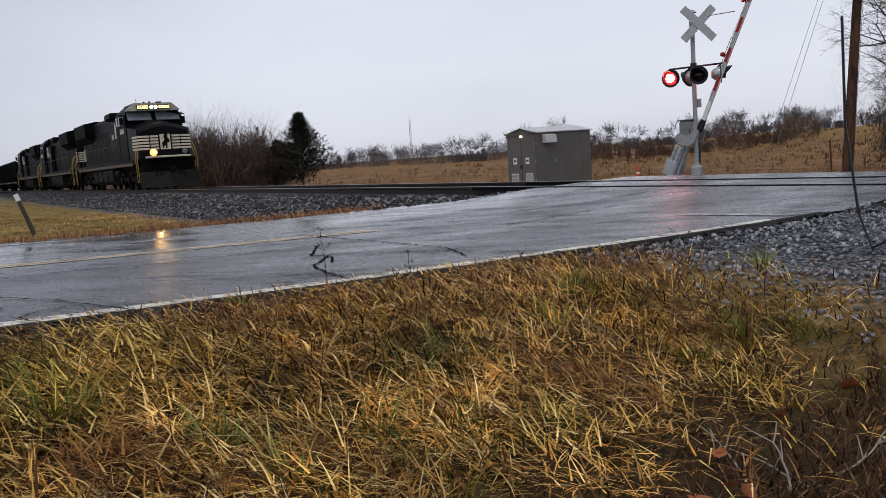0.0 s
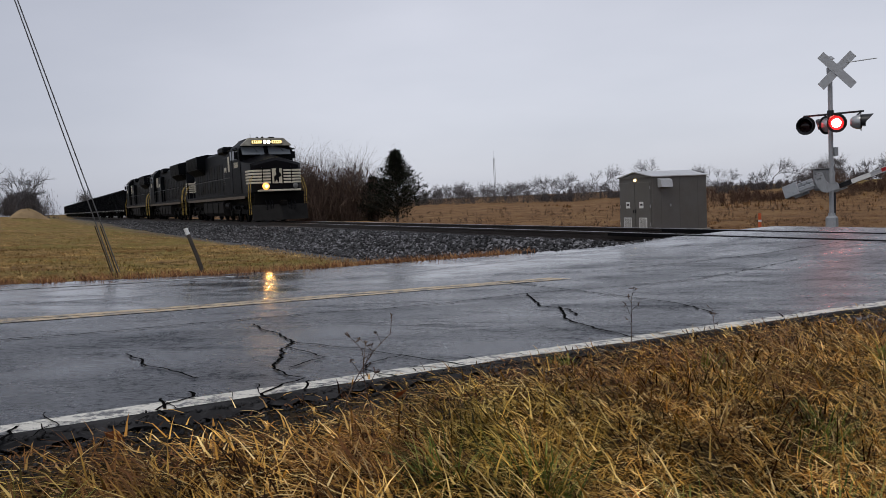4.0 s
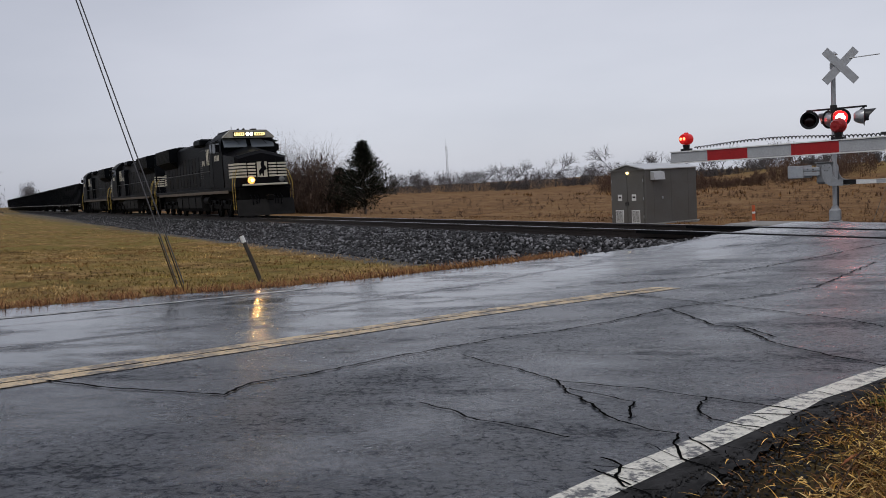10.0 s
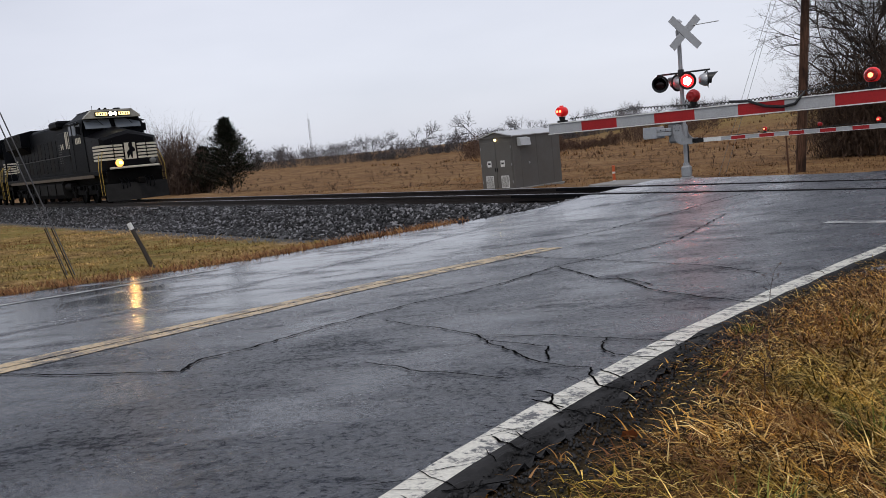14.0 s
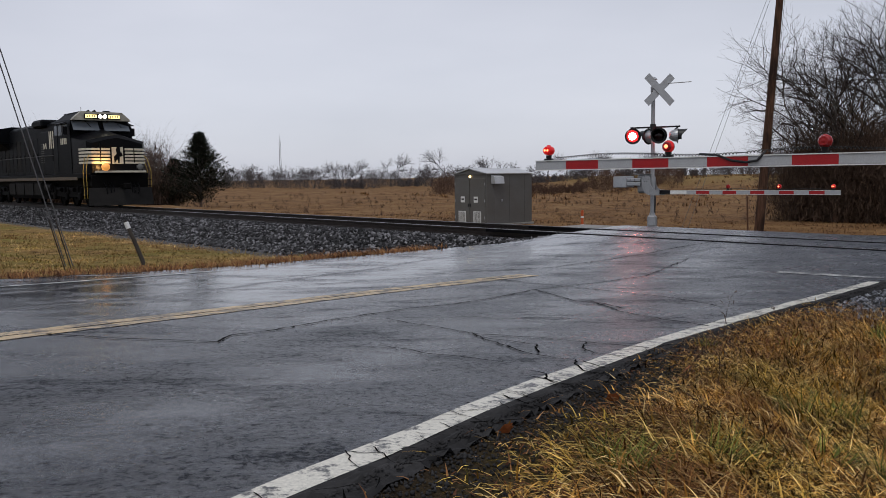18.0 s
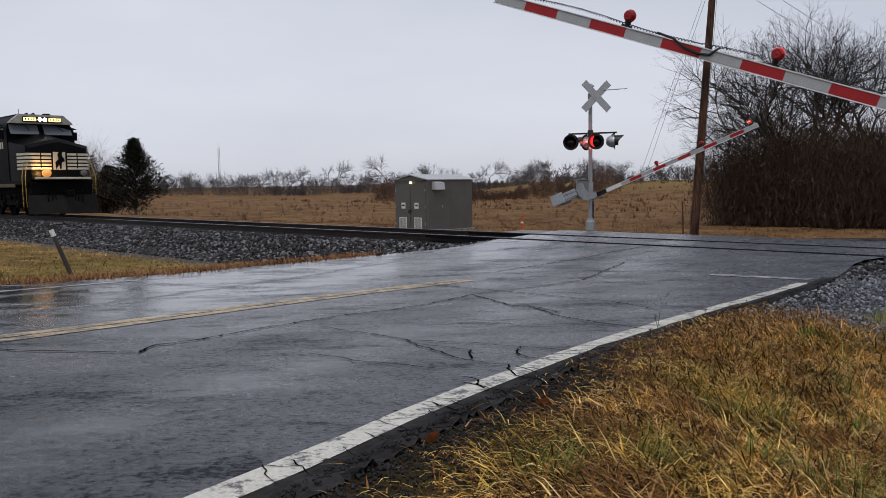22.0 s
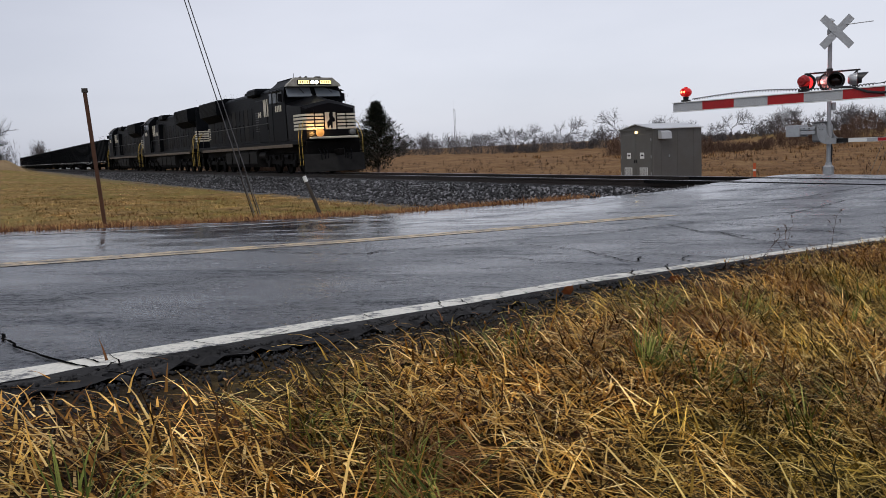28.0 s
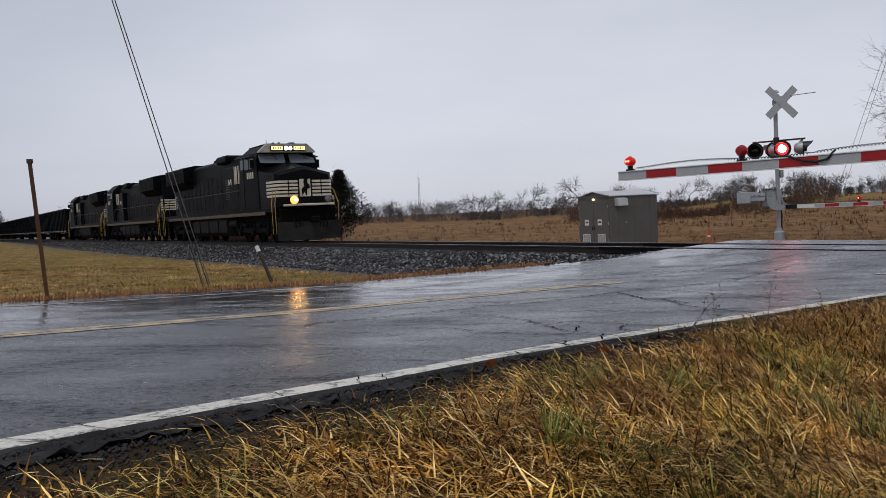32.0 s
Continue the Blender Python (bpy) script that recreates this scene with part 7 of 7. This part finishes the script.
    a = np.arctan2(0.6 * jit[:, 1] + 0.04 * np.sin(tilt), 1.3 * jit[:, 0] + 0.05 * np.cos(tilt))
    return c[k] + jit, a


M_GREEN = island_material("green_blades", [(0.0, (0.045, 0.062, 0.010)), (0.5, (0.14, 0.165, 0.026)), (1.0, (0.34, 0.33, 0.085))], 0.55, 20, 0.3)
VERGE = ((-1.6, 5.0, 3.9, 1.0), (5.0, 8.0, 4.2, 0.62), (8.0, 11.0, 4.4, 0.35))
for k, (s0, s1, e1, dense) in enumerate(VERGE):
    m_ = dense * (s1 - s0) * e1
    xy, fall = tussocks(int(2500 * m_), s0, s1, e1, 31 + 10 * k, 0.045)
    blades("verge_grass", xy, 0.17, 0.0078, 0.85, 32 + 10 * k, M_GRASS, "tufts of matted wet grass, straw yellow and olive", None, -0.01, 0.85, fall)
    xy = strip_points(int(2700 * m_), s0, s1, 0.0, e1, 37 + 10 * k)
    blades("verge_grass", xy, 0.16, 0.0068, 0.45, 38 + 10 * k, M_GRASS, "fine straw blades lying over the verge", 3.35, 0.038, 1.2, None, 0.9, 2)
    xy, fall = tussocks(int(230 * m_), s0, s1, e1, 33 + 10 * k, 0.045, 64)
    blades("green_tuft", xy, 0.20, 0.0078, 0.5, 34 + 10 * k, M_GREEN, "green tufts among the straw grass", None, -0.01, 0.35, fall)
M_LITTER = island_material("dead_leaf_litter", [(0.0, (0.05, 0.019, 0.010)), (0.4, (0.15, 0.062, 0.026)), (0.8, (0.30, 0.145, 0.058)), (1.0, (0.46, 0.28, 0.13))], 0.8, 3, 0.5)
blades("dead_litter", fringe(30000, -2.0, 9.5, 1.2, 61), 0.10, 0.0085, 0.4, 62, M_LITTER, "matted reddish brown dead stems along the road's edge", None, 0.01, 1.15, None, 1.1, 2)
rs = np.random.RandomState(63)
t_ = rs.rand(9000)
spot = np.stack([0.65 + 1.9 * t_ + rs.randn(9000) * 0.3, 1.8 + 1.75 * t_ + rs.randn(9000) * 0.3], 1)
M_WETLITTER = island_material("wet_dark_leaf_litter", [(0.0, (0.014, 0.007, 0.004)), (0.5, (0.055, 0.025, 0.012)), (0.9, (0.12, 0.058, 0.026)), (1.0, (0.26, 0.15, 0.07))], 0.7, 3, 0.5)
blades("dead_litter", spot, 0.11, 0.007, 0.4, 64, M_WETLITTER, "brown dead stems among the fallen leaves", None, 0.012, 0.95, None, 1.1, 2)
j_ = rs.randint(near_index(-3), near_index(13), 12000)
o_ = EDGE_LEFT[j_] + 0.02 + np.abs(rs.randn(12000)) * 0.3
edge_xy = ROAD[j_] + ROAD_LEFT[j_] * o_[:, None] + ROAD_DIR[j_] * rs.uniform(-0.2, 0.2, 12000)[:, None]
blades("dead_litter", edge_xy, 0.13, 0.012, 0.4, 65, M_LITTER, "brown dead grass along the road's far edge", 2.2, 0.01, 0.9, None, 1.1, 2)
far_xy = np.concatenate([strip_points(60000, -14, -1.4, 0.05, 10.0, 35), strip_points(45000, -1.8, 9.0, 3.7, 10.0, 39), strip_points(9000, -40, -14, 0.05, 10.0, 40)])
blades("verge_grass", far_xy, 0.16, 0.012, 0.5, 36, M_GRASS, "matted straw grass further along the verge", 3.1, 0.01, 1.0, None, 1.0, 1)


def left_points(n_, p0, p1, q0, q1, seed):
    rs = np.random.RandomState(seed)
    k = rs.randint(0, max(1, n_ // 9), n_)  # blades stand in tufts
    tuft = 0.10 if q0 > 0 else 0.28
    p = rs.uniform(p0, p1, n_ // 9 + 1)[k] + rs.randn(n_) * tuft
    q = rs.uniform(q0, q1, n_ // 9 + 1)[k] + rs.randn(n_) * tuft
    x, y = T0.x + TA.x * p - TN.x * q, T0.y + TA.y * p - TN.y * q
    o = off_road(x, y)
    if q0 > 0:
        ok = (o > EDGE_L + 0.15) & (q > 5.2 - 0.9 * ease(4, -3, p) + 0.3 * rs.randn(n_))
    else:
        ok = np.abs(o) > 5.5
    return np.stack([x, y], 1)[ok]


blades("field_grass", np.concatenate([left_points(42000, -6, 14, 3.6, 14, 41), left_points(34000, 10, 40, 5.2, 26, 42), left_points(14000, 36, 80, 5.5, 40, 49), left_points(40000, -20, 22, 12, 34, 50)]), 0.19, 0.018, 0.5, 43, M_FIELD, "short tan grass of the trackside field", None, -0.005, 0.95, None, 1.3, 2)
blades("meadow_grass", np.concatenate([left_points(26000, -40, 30, -30, -9.5, 44), left_points(46000, -60, 60, -90, -20, 45)]), 0.34, 0.030, 0.9, 46, M_DRYGRASS, "tall tawny dead grass across the track", None, -0.02, 0.6, None, 1.1, 2)
blades("meadow_grass", left_points(16000, -110, 110, -210, -60, 47), 0.45, 0.14, 0.5, 48, M_DRYGRASS, "far tawny meadow grass", 2.2, -0.02, 0.3, None, 1.1, 1)

# ---- poles, wires and small things ----
def streaked(name, light, dark, rough_=0.85):
    """Weathered timber with streaks along its length."""
    mt, n, l, b = material(name, rough_)
    vec = coords(n, l, "Object", (14, 14, 0.55))
    fine = noise_tex(n, l, vec, 2.2, 6, 0.7)
    big = noise_tex(n, l, coords(n, l, "Object", (2, 2, 0.6)), 1.5, 4, 0.6)
    c = ramp(n, l, fine, [(0.32, dark), (0.5, light), (0.72, tuple(1.5 * v for v in light))])
    c = blend(n, l, ramp(n, l, big, [(0.42, (0, 0, 0)), (0.62, (0.85, 0.85, 0.85))]), c, dark)
    l.new(c, b.inputs["Base Color"])
    b.inputs["Specular IOR Level"].default_value = 0.12
    bump(n, l, b, fine, 0.7, 0.01)
    return mt


M_POLE = streaked("weathered_pole_timber", (0.085, 0.045, 0.028), (0.016, 0.010, 0.008))
M_WIRE = worn("dull_cable", (0.03, 0.03, 0.032), (0.05, 0.05, 0.05), 0.5, 0.4, 3, 20, 0.4)
M_GUY = worn("steel_guy_wire", (0.16, 0.16, 0.165), (0.08, 0.08, 0.08), 0.45, 0.5, 3, 20, 0.4)
M_RUST = worn("rusty_steel", (0.10, 0.045, 0.025), (0.045, 0.025, 0.018), 0.75, 0.2, 4, 40, 0.6, 0.3)
M_OLDWOOD = worn("grey_post_timber", (0.055, 0.046, 0.038), (0.028, 0.022, 0.018), 0.85, 0, 5, 40, 0.6, 0.5)
M_ORANGE = worn("orange_marker_plastic", (0.50, 0.10, 0.03), (0.3, 0.07, 0.03), 0.5, 0, 6, 40, 0.4)


def utility_pole(x, y, z, h, lean, r, label):
    P = thing("utility_pole", pose(x, y, z), label, "utility pole", "utility poles")
    pts = [(lean[0] * k / 8, lean[1] * k / 8, -0.3 + (h + 0.3) * k / 8) for k in range(9)]
    part("shaft", Geo().path(pts, r, 14, r * 0.68), M_POLE, P, "", 40)
    part("crossarm", Geo().box((lean[0] * 0.95, lean[1] * 0.95, h * 0.95), (2.4, 0.1, 0.12), pose(0, 0, 0, 0, 0, 70), 0.01), M_POLE, P)
    for k in (-1, 0, 1):
        d = Vector((math.cos(radians(70)), math.sin(radians(70)), 0)) * k * 1.05
        part("insulator", Geo().lathe([(0.03, 0.06), (0.05, 0.1), (0.035, 0.15), (0.045, 0.18), (0, 0.2)], Matrix.Translation((lean[0] * 0.95 + d.x, lean[1] * 0.95 + d.y, h * 0.95)), 10), M_CONC, P)
    part("ground_wire", Geo().path([(p_[0] + r * 0.95, p_[1] - r * 0.3, p_[2]) for p_ in pts[:-1]], 0.008, 5), M_WIRE, P)
    return P


utility_pole(14.87, 29.76, -1.15, 11.5, (0.75, -0.25), 0.185, "dark weathered wooden utility pole past the crossing")
LPX, LPY = -10.17, 8.4
LPZ = at(LPX, LPY)
utility_pole(LPX, LPY, LPZ, 15.5, (0.42, 0.0), 0.165, "brown wooden utility pole beside the road")
FPX, FPY = 62.0, 58.0
utility_pole(FPX, FPY, at(FPX, FPY), 9.0, (0.1, 0), 0.15, "distant wooden utility pole by the thicket")


def wire(a, b, sag, r=0.01, mat=M_WIRE, label="thin overhead power line", name="power_line"):
    pts = [tuple(Vector(a).lerp(Vector(b), k / 16) - Vector((0, 0, sag * 4 * (k / 16) * (1 - k / 16)))) for k in range(17)]
    return tagged(Geo().path(pts, r, 5).make(name, mat), label, "cable")


pt = Vector((15.58, 29.5, -1.15 + 10.95))
for k, dz in ((-1, 0.1), (1, 0.1)):
    d = Vector((math.cos(radians(70)), math.sin(radians(70)), 0)) * k * 0.95
    wire(pt + d + Vector((0, 0, dz)), (FPX + d.x, FPY + d.y, at(FPX, FPY) + 8.7), 1.2)
    wire(pt + d + Vector((0, 0, dz)), (LPX + 0.4 + d.x, LPY + d.y, LPZ + 14.85), 0.8)
for dx in (0.0, 0.28):  # stays of the far pole
    wire((15.4 - dx * 0.5, 29.55, 9.0), (12.6 - dx, 31.4, at(12.6, 31.4)), 0.0, 0.008, M_GUY, "thin steel stay wire of the utility pole", "stay_wire")
AX, AY = -6.88, 11.34
AZ = at(AX, AY)
for dx in (0.0, 0.11):
    wire((LPX + 0.42, LPY - 0.05, LPZ + 14.6 - 3 * dx), (AX + dx, AY - dx * 0.4, AZ + 0.1), 0.0, 0.0085, M_GUY, "steel guy wire of the roadside pole", "guy_wire")
GV = (Vector((LPX + 0.42, LPY - 0.05, LPZ + 14.6)) - Vector((AX, AY, AZ))).normalized()
gg = thing("guy_guard", pose(AX, AY, AZ), "thin dark guards over the guy wires' lower ends", "wire guard")
part("guard", Geo().tube(tuple(-GV * 0.05), tuple(GV * 0.8), 0.008, None, 8), M_OLDWOOD, gg)
part("guard", Geo().tube((0.11, -0.04, -0.04), tuple(GV * 0.8 + Vector((0.10, -0.04, 0))), 0.008, None, 8), M_OLDWOOD, gg)

# posts on the far verge
ps = thing("marker_post", pose(-6.0, 12.45, at(-6.0, 12.45)), "leaning wooden post with pale bands at its top", "post")
part("stake", Geo().path([(0.05, 0, -0.15), (-0.10, 0.03, 0.28), (-0.27, 0.06, 0.72)], 0.036, 8, 0.031), M_OLDWOOD, ps)
part("band", Geo().tube((-0.223, 0.051, 0.60), (-0.262, 0.058, 0.70), 0.036, None, 8), M_BASEW, ps, "pale reflective band")
tp = thing("sign_post", pose(-8.50, 9.45, at(-8.50, 9.45)), "tall thin rusty brown steel post", "post")
part("stake", Geo().prism([(-0.026, -0.016), (0.026, -0.016), (0.026, 0.0), (0.01, 0.016), (-0.01, 0.016), (-0.026, 0.0)], -0.2, 1.95, Matrix(((1, 0, -0.06, 0), (0, 1, 0, 0), (0, 0, 1, 0), (0, 0, 0, 1)))), M_RUST, tp)
part("cap", Geo().box((-0.117, 0, 1.93), (0.075, 0.045, 0.06), None, 0.005), M_OLDWOOD, tp)
# beside the far signal: concrete pad, orange marker, dark post
pad = thing("concrete_pad", Matrix.Translation((6.9, 26.6, -0.72)) @ pose(0, 0, 0, 0, 0, math.degrees(math.atan2(TN.y, TN.x)) - 90), "low grey concrete slab behind the signal", "slab")
part("slab", Geo().box((0, 0, 0), (2.6, 1.6, 0.32), None, 0.03), M_CONC, pad)
mk = thing("orange_marker", pose(7.36, 29.75, -0.95), "orange and white plastic marker post", "marker post")
part("stake", Geo().tube((0, 0, 0), (0, 0, 0.85), 0.055, None, 12), M_ORANGE, mk)
part("band", Geo().tube((0, 0, 0.12), (0, 0, 0.3), 0.058, None, 12), M_LABEL, mk, "white band")
part("band", Geo().tube((0, 0, 0.55), (0, 0, 0.62), 0.058, None, 12), M_LABEL, mk, "white band")
dp = thing("dark_post", pose(14.15, 29.3, -1.25), "thin dark steel post beside the utility pole", "post")
part("stake", Geo().tube((0, 0, -0.2), (-0.06, 0, 1.6), 0.035, None, 8), M_RUST, dp)
# distant: lattice tower, low building
tw = thing("lattice_tower", pose(-14, 600, -2), "thin steel lattice radio mast far away", "mast")
seg = []
for a in range(3):
    c, s_ = math.cos(a * 2.094) * 0.9, math.sin(a * 2.094) * 0.9
    c2, s2 = math.cos((a + 1) * 2.094) * 0.9, math.sin((a + 1) * 2.094) * 0.9
    seg.append((c, s_, 0, c * 0.6, s_ * 0.6, 30, 0.09, 0.07))
    for k in range(15):
        seg.append((c, s_, 2 * k, c2, s2, 2 * k + 2, 0.05, 0.05))
stick_mesh("frame", seg, M_HAZEWOOD, tw, 4)
stick_mesh("spire", [(0, 0, 30, 0, 0, 35, 0.06, 0.03)], M_HAZEWOOD, tw, 4)
fb = thing("farm_building", pose(-112, 222, at(-112, 222), 0, 0, 30), "small pale building far beyond the train", "building")
part("wall_body", Geo().box((0, 0, 1.6), (9, 5, 3.2)), M_ROOF, fb)
part("roof", Geo().prism([(-2.8, 3.2), (2.8, 3.2), (0, 4.3)], -4.8, 4.8, YZ), M_HOUSE, fb)

# heap of pale earth beside the track
M_HEAP = worn("pale_earth", (0.30, 0.21, 0.11), (0.17, 0.115, 0.06), 0.9, 0, 1.2, 12, 0.7, 0.8)
hx, hy = -51.3, 81.8
g = Geo()
for i in range(9):
    for j in range(26):
        a_, r_ = 2 * math.pi * j / 26, i / 8
        rr_ = r_ * (1.9 + 0.3 * math.sin(3 * a_) + 0.2 * math.sin(7 * a_))
        x_, y_ = hx + rr_ * math.cos(a_), hy + rr_ * math.sin(a_)
        g.v.append((x_, y_, at(x_, y_) - 0.05 + 1.0 * (1 - r_ * r_) * (0.85 + 0.15 * math.sin(5 * a_ + 4 * r_))))
g.f = [(i * 26 + j, i * 26 + (j + 1) % 26, (i + 1) * 26 + (j + 1) % 26, (i + 1) * 26 + j) for i in range(8) for j in range(26)]
ob = g.make("earth_heap", M_HEAP)
shade(ob.data, 60)
tagged(ob, "low heap of pale tan earth beside the track", "earth heap")

# ---- litter on the verge: leaves, weeds, twigs ----
M_LEAF = island_material("fallen_leaves", [(0.0, (0.20, 0.035, 0.015)), (0.5, (0.30, 0.085, 0.03)), (1.0, (0.26, 0.14, 0.06))], 0.6, 40, 0.9)


def leaf(x, y, size, seed):
    rnd = random.Random(seed)
    v, f = [], []
    n_ = 9
    m = pose(0, 0, 0, rnd.uniform(-50, 50), rnd.uniform(-50, 50), rnd.uniform(0, 360))
    for k in range(n_ + 1):
        t = k / n_
        w = size * 0.42 * math.sin(math.pi * min(1, t * 1.05)) ** 0.7 * (1 + 0.25 * math.cos(t * 19))
        for sg in (-1, 0, 1):
            v.append(tuple(m @ Vector((size * (t - 0.5), sg * w, 0.25 * abs(sg) * w + 0.3 * size * (t - 0.5) ** 2))))
    for k in range(n_):
        for j in range(2):
            f.append((3 * k + j, 3 * k + 3 + j, 3 * k + 4 + j, 3 * k + j + 1))
    ob = Geo().add(v, f).make("fallen_leaf", M_LEAF)
    ob.location = (x, y, at(x, y) + 0.06)
    return tagged(ob, "curled red-brown fallen leaf in the grass", "leaf", "fallen leaves")


rnd = random.Random(4)
for k in range(16):
    leaf(0.78 + rnd.gauss(0, 0.26), 2.15 + rnd.gauss(0, 0.28), rnd.uniform(0.045, 0.08), k)
for k, (x, y) in enumerate(((-0.95, 2.0), (0.1, 2.3), (-0.35, 2.2), (-1.6, 2.9), (-2.3, 2.2), (-2.9, 1.7), (1.6, 3.2), (1.2, 2.9))):
    leaf(x, y, rnd.uniform(0.05, 0.09), 50 + k)


def weed(x, y, h, seed, label="thin dead weed stalk at the road's edge"):
    rnd = random.Random(seed)
    W = thing("dead_weed", pose(x, y, at(x, y)), label, "weed", "dead weeds")
    seg = []
    p, d = Vector((0, 0, -0.02)), Vector((rnd.gauss(0, 0.12), rnd.gauss(0, 0.12), 1))
    for k in range(9):
        d = (d + Vector((rnd.gauss(0, 0.12), rnd.gauss(0, 0.12), 0.05))).normalized()
        e = p + d * h / 9
        seg.append((*p, *e, 0.0028 - 0.0002 * k, 0.0026 - 0.0002 * k))
        if k > 2:
            s_ = (d + Vector((rnd.gauss(0, 0.8), rnd.gauss(0, 0.8), 0.2))).normalized()
            f = e + s_ * h * rnd.uniform(0.08, 0.22)
            seg.append((*e, *f, 0.0013, 0.001))
            for _ in range(3):
                seg.append((*f, *(f + Vector((rnd.gauss(0, 1), rnd.gauss(0, 1), rnd.gauss(0, 1))) * 0.008), 0.0025, 0.002))
        p = e
    stick_mesh("stalk", seg, M_BRUSH, W, 4)
    return W


for k, (s, e, h) in enumerate(((6.3, 0.02, 0.38), (3.85, 0.38, 0.42), (3.7, 0.55, 0.36), (6.8, 0.3, 0.25), (7.6, 1.4, 0.45), (7.9, 1.7, 0.4), (7.2, 1.9, 0.42), (8.2, 1.2, 0.3))):
    i = near_index(s)
    x, y = ROAD[i] + ROAD_LEFT[i] * (EDGE_R - e)
    weed(x, y, h, 70 + k)


def twig(x, y, ln, turn, seed):
    rnd = random.Random(seed)
    tw_ = thing("fallen_twig", pose(x, y, at(x, y)), "bare pale grey twig lying in the grass", "twig", "fallen twigs")
    p, d = Vector((0, 0, 0.01)), Vector((math.cos(turn), math.sin(turn), 0.35))
    pts = [tuple(p)]
    shoots = []
    for k in range(7):
        d = (d + Vector((rnd.gauss(0, 0.18), rnd.gauss(0, 0.18), rnd.gauss(0, 0.12)))).normalized()
        p = p + d * ln / 7
        pts.append(tuple(p))
        if k in (2, 4):
            shoots.append((tuple(p), tuple(p + (d + Vector((rnd.gauss(0, 0.7), rnd.gauss(0, 0.7), 0.3))).normalized() * ln * 0.3)))
    part("stem", Geo().path(pts, 0.0045, 6, 0.002), M_TWIGPALE, tw_)
    for a_, b_ in shoots:
        part("shoot", Geo().tube(a_, b_, 0.0025, 0.0015, 5), M_TWIGPALE, tw_)
    return tw_


M_TWIGPALE = worn("pale_twig_bark", (0.30, 0.27, 0.23), (0.16, 0.13, 0.10), 0.8, 0, 8, 60, 0.5)
for k, (x, y, ln, turn) in enumerate(((1.0, 2.35, 0.34, 1.2), (1.08, 2.42, 0.28, 2.2), (1.2, 2.5, 0.3, 0.4), (1.45, 2.75, 0.4, 0.2), (0.9, 2.5, 0.22, 1.8))):
    twig(x, y, ln, turn, 300 + k)


# ---- what moves ----
def motions():
    # gate arms: degrees above level
    near = [(0, 66), (1, 54), (2, 43), (3, 32), (4, 20), (5, 7), (5.5, 1), (6, 0), (19.8, 0), (20.4, 4), (21, 10), (21.6, 16.5), (22.3, 22.5), (23, 29), (23.6, 36.5), (24.1, 39), (24.7, 38), (25.5, 28), (26.5, 14), (27.3, 3), (27.6, 0), (32, 0)]
    far = [(0, 64), (1, 51.5), (2, 41), (3, 29.5), (4, 18), (5, 5), (5.4, 0), (6, 0), (19.6, 0), (20.2, 4), (20.8, 10), (21.2, 13.5), (21.6, 17), (22, 21.5), (22.4, 26.5), (23, 33), (23.6, 41), (24.1, 45), (24.7, 44), (25.5, 32), (26.5, 16), (27.3, 3), (27.6, 0), (32, 0)]
    for arm, rows, hd in ((near_arm, near, ARM_HEADING), (far_arm, far, ARM_HEADING - 180)):
        z = arm.location.z
        walk(arm, [(t, pose(0, 0, z, 0, 0, hd) @ pose(0, 0, 0, 0, -a, 0)) for t, a in rows])
    # the two lamps flash in turn: in place of switching, each added globe swings half round to light up, and on round
    # to go dark
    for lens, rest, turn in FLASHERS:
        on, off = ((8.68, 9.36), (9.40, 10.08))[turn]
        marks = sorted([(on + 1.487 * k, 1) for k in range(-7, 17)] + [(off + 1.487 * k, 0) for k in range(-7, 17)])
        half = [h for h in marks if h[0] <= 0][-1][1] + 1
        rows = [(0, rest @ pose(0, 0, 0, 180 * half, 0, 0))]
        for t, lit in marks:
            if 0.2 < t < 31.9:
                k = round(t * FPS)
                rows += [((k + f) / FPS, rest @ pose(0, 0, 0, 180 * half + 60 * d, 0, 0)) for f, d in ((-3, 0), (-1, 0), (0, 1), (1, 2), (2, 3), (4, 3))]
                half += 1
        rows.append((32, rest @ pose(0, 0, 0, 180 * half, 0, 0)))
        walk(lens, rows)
    # the ditch light's globe turns between its halves in place of dimming
    for lens, rest in DITCH:
        rows, half = [(0, rest)], 0
        for t in (14.3, 24.25, 27.75, 28.8, 29.3, 29.8, 30.3, 30.8, 31.3, 31.75):
            k = round(t * FPS)
            rows += [((k + f) / FPS, rest @ pose(0, 0, 0, 180 * half + 60 * d, 0, 0)) for f, d in ((-3, 0), (-1, 0), (0, 1), (1, 2), (2, 3), (4, 3))]
            half += 1
        rows.append((32, rest @ pose(0, 0, 0, 180 * half, 0, 0)))
        walk(lens, rows)
    # the train creeps forward
    times = [2 * k for k in range(17)]
    for ob, back, flip in TRAIN:
        rows = []
        for t in times:
            p = train_front(t) + back
            c = from_track(p, 0)
            rows.append((t, pose(c.x, c.y, 0, 0, 0, TRACK_TURN + (180 if flip else 0))))
        walk(ob, rows)
    for wheel, x, y, z, r, flip in WHEELS:
        rows = []
        for k in range(33):
            a = math.degrees((train_front(0) - train_front(k)) / r)
            rows.append((k, pose(x, y, z, 0, a * (-1 if flip else 1), 0)))
        walk(wheel, rows)


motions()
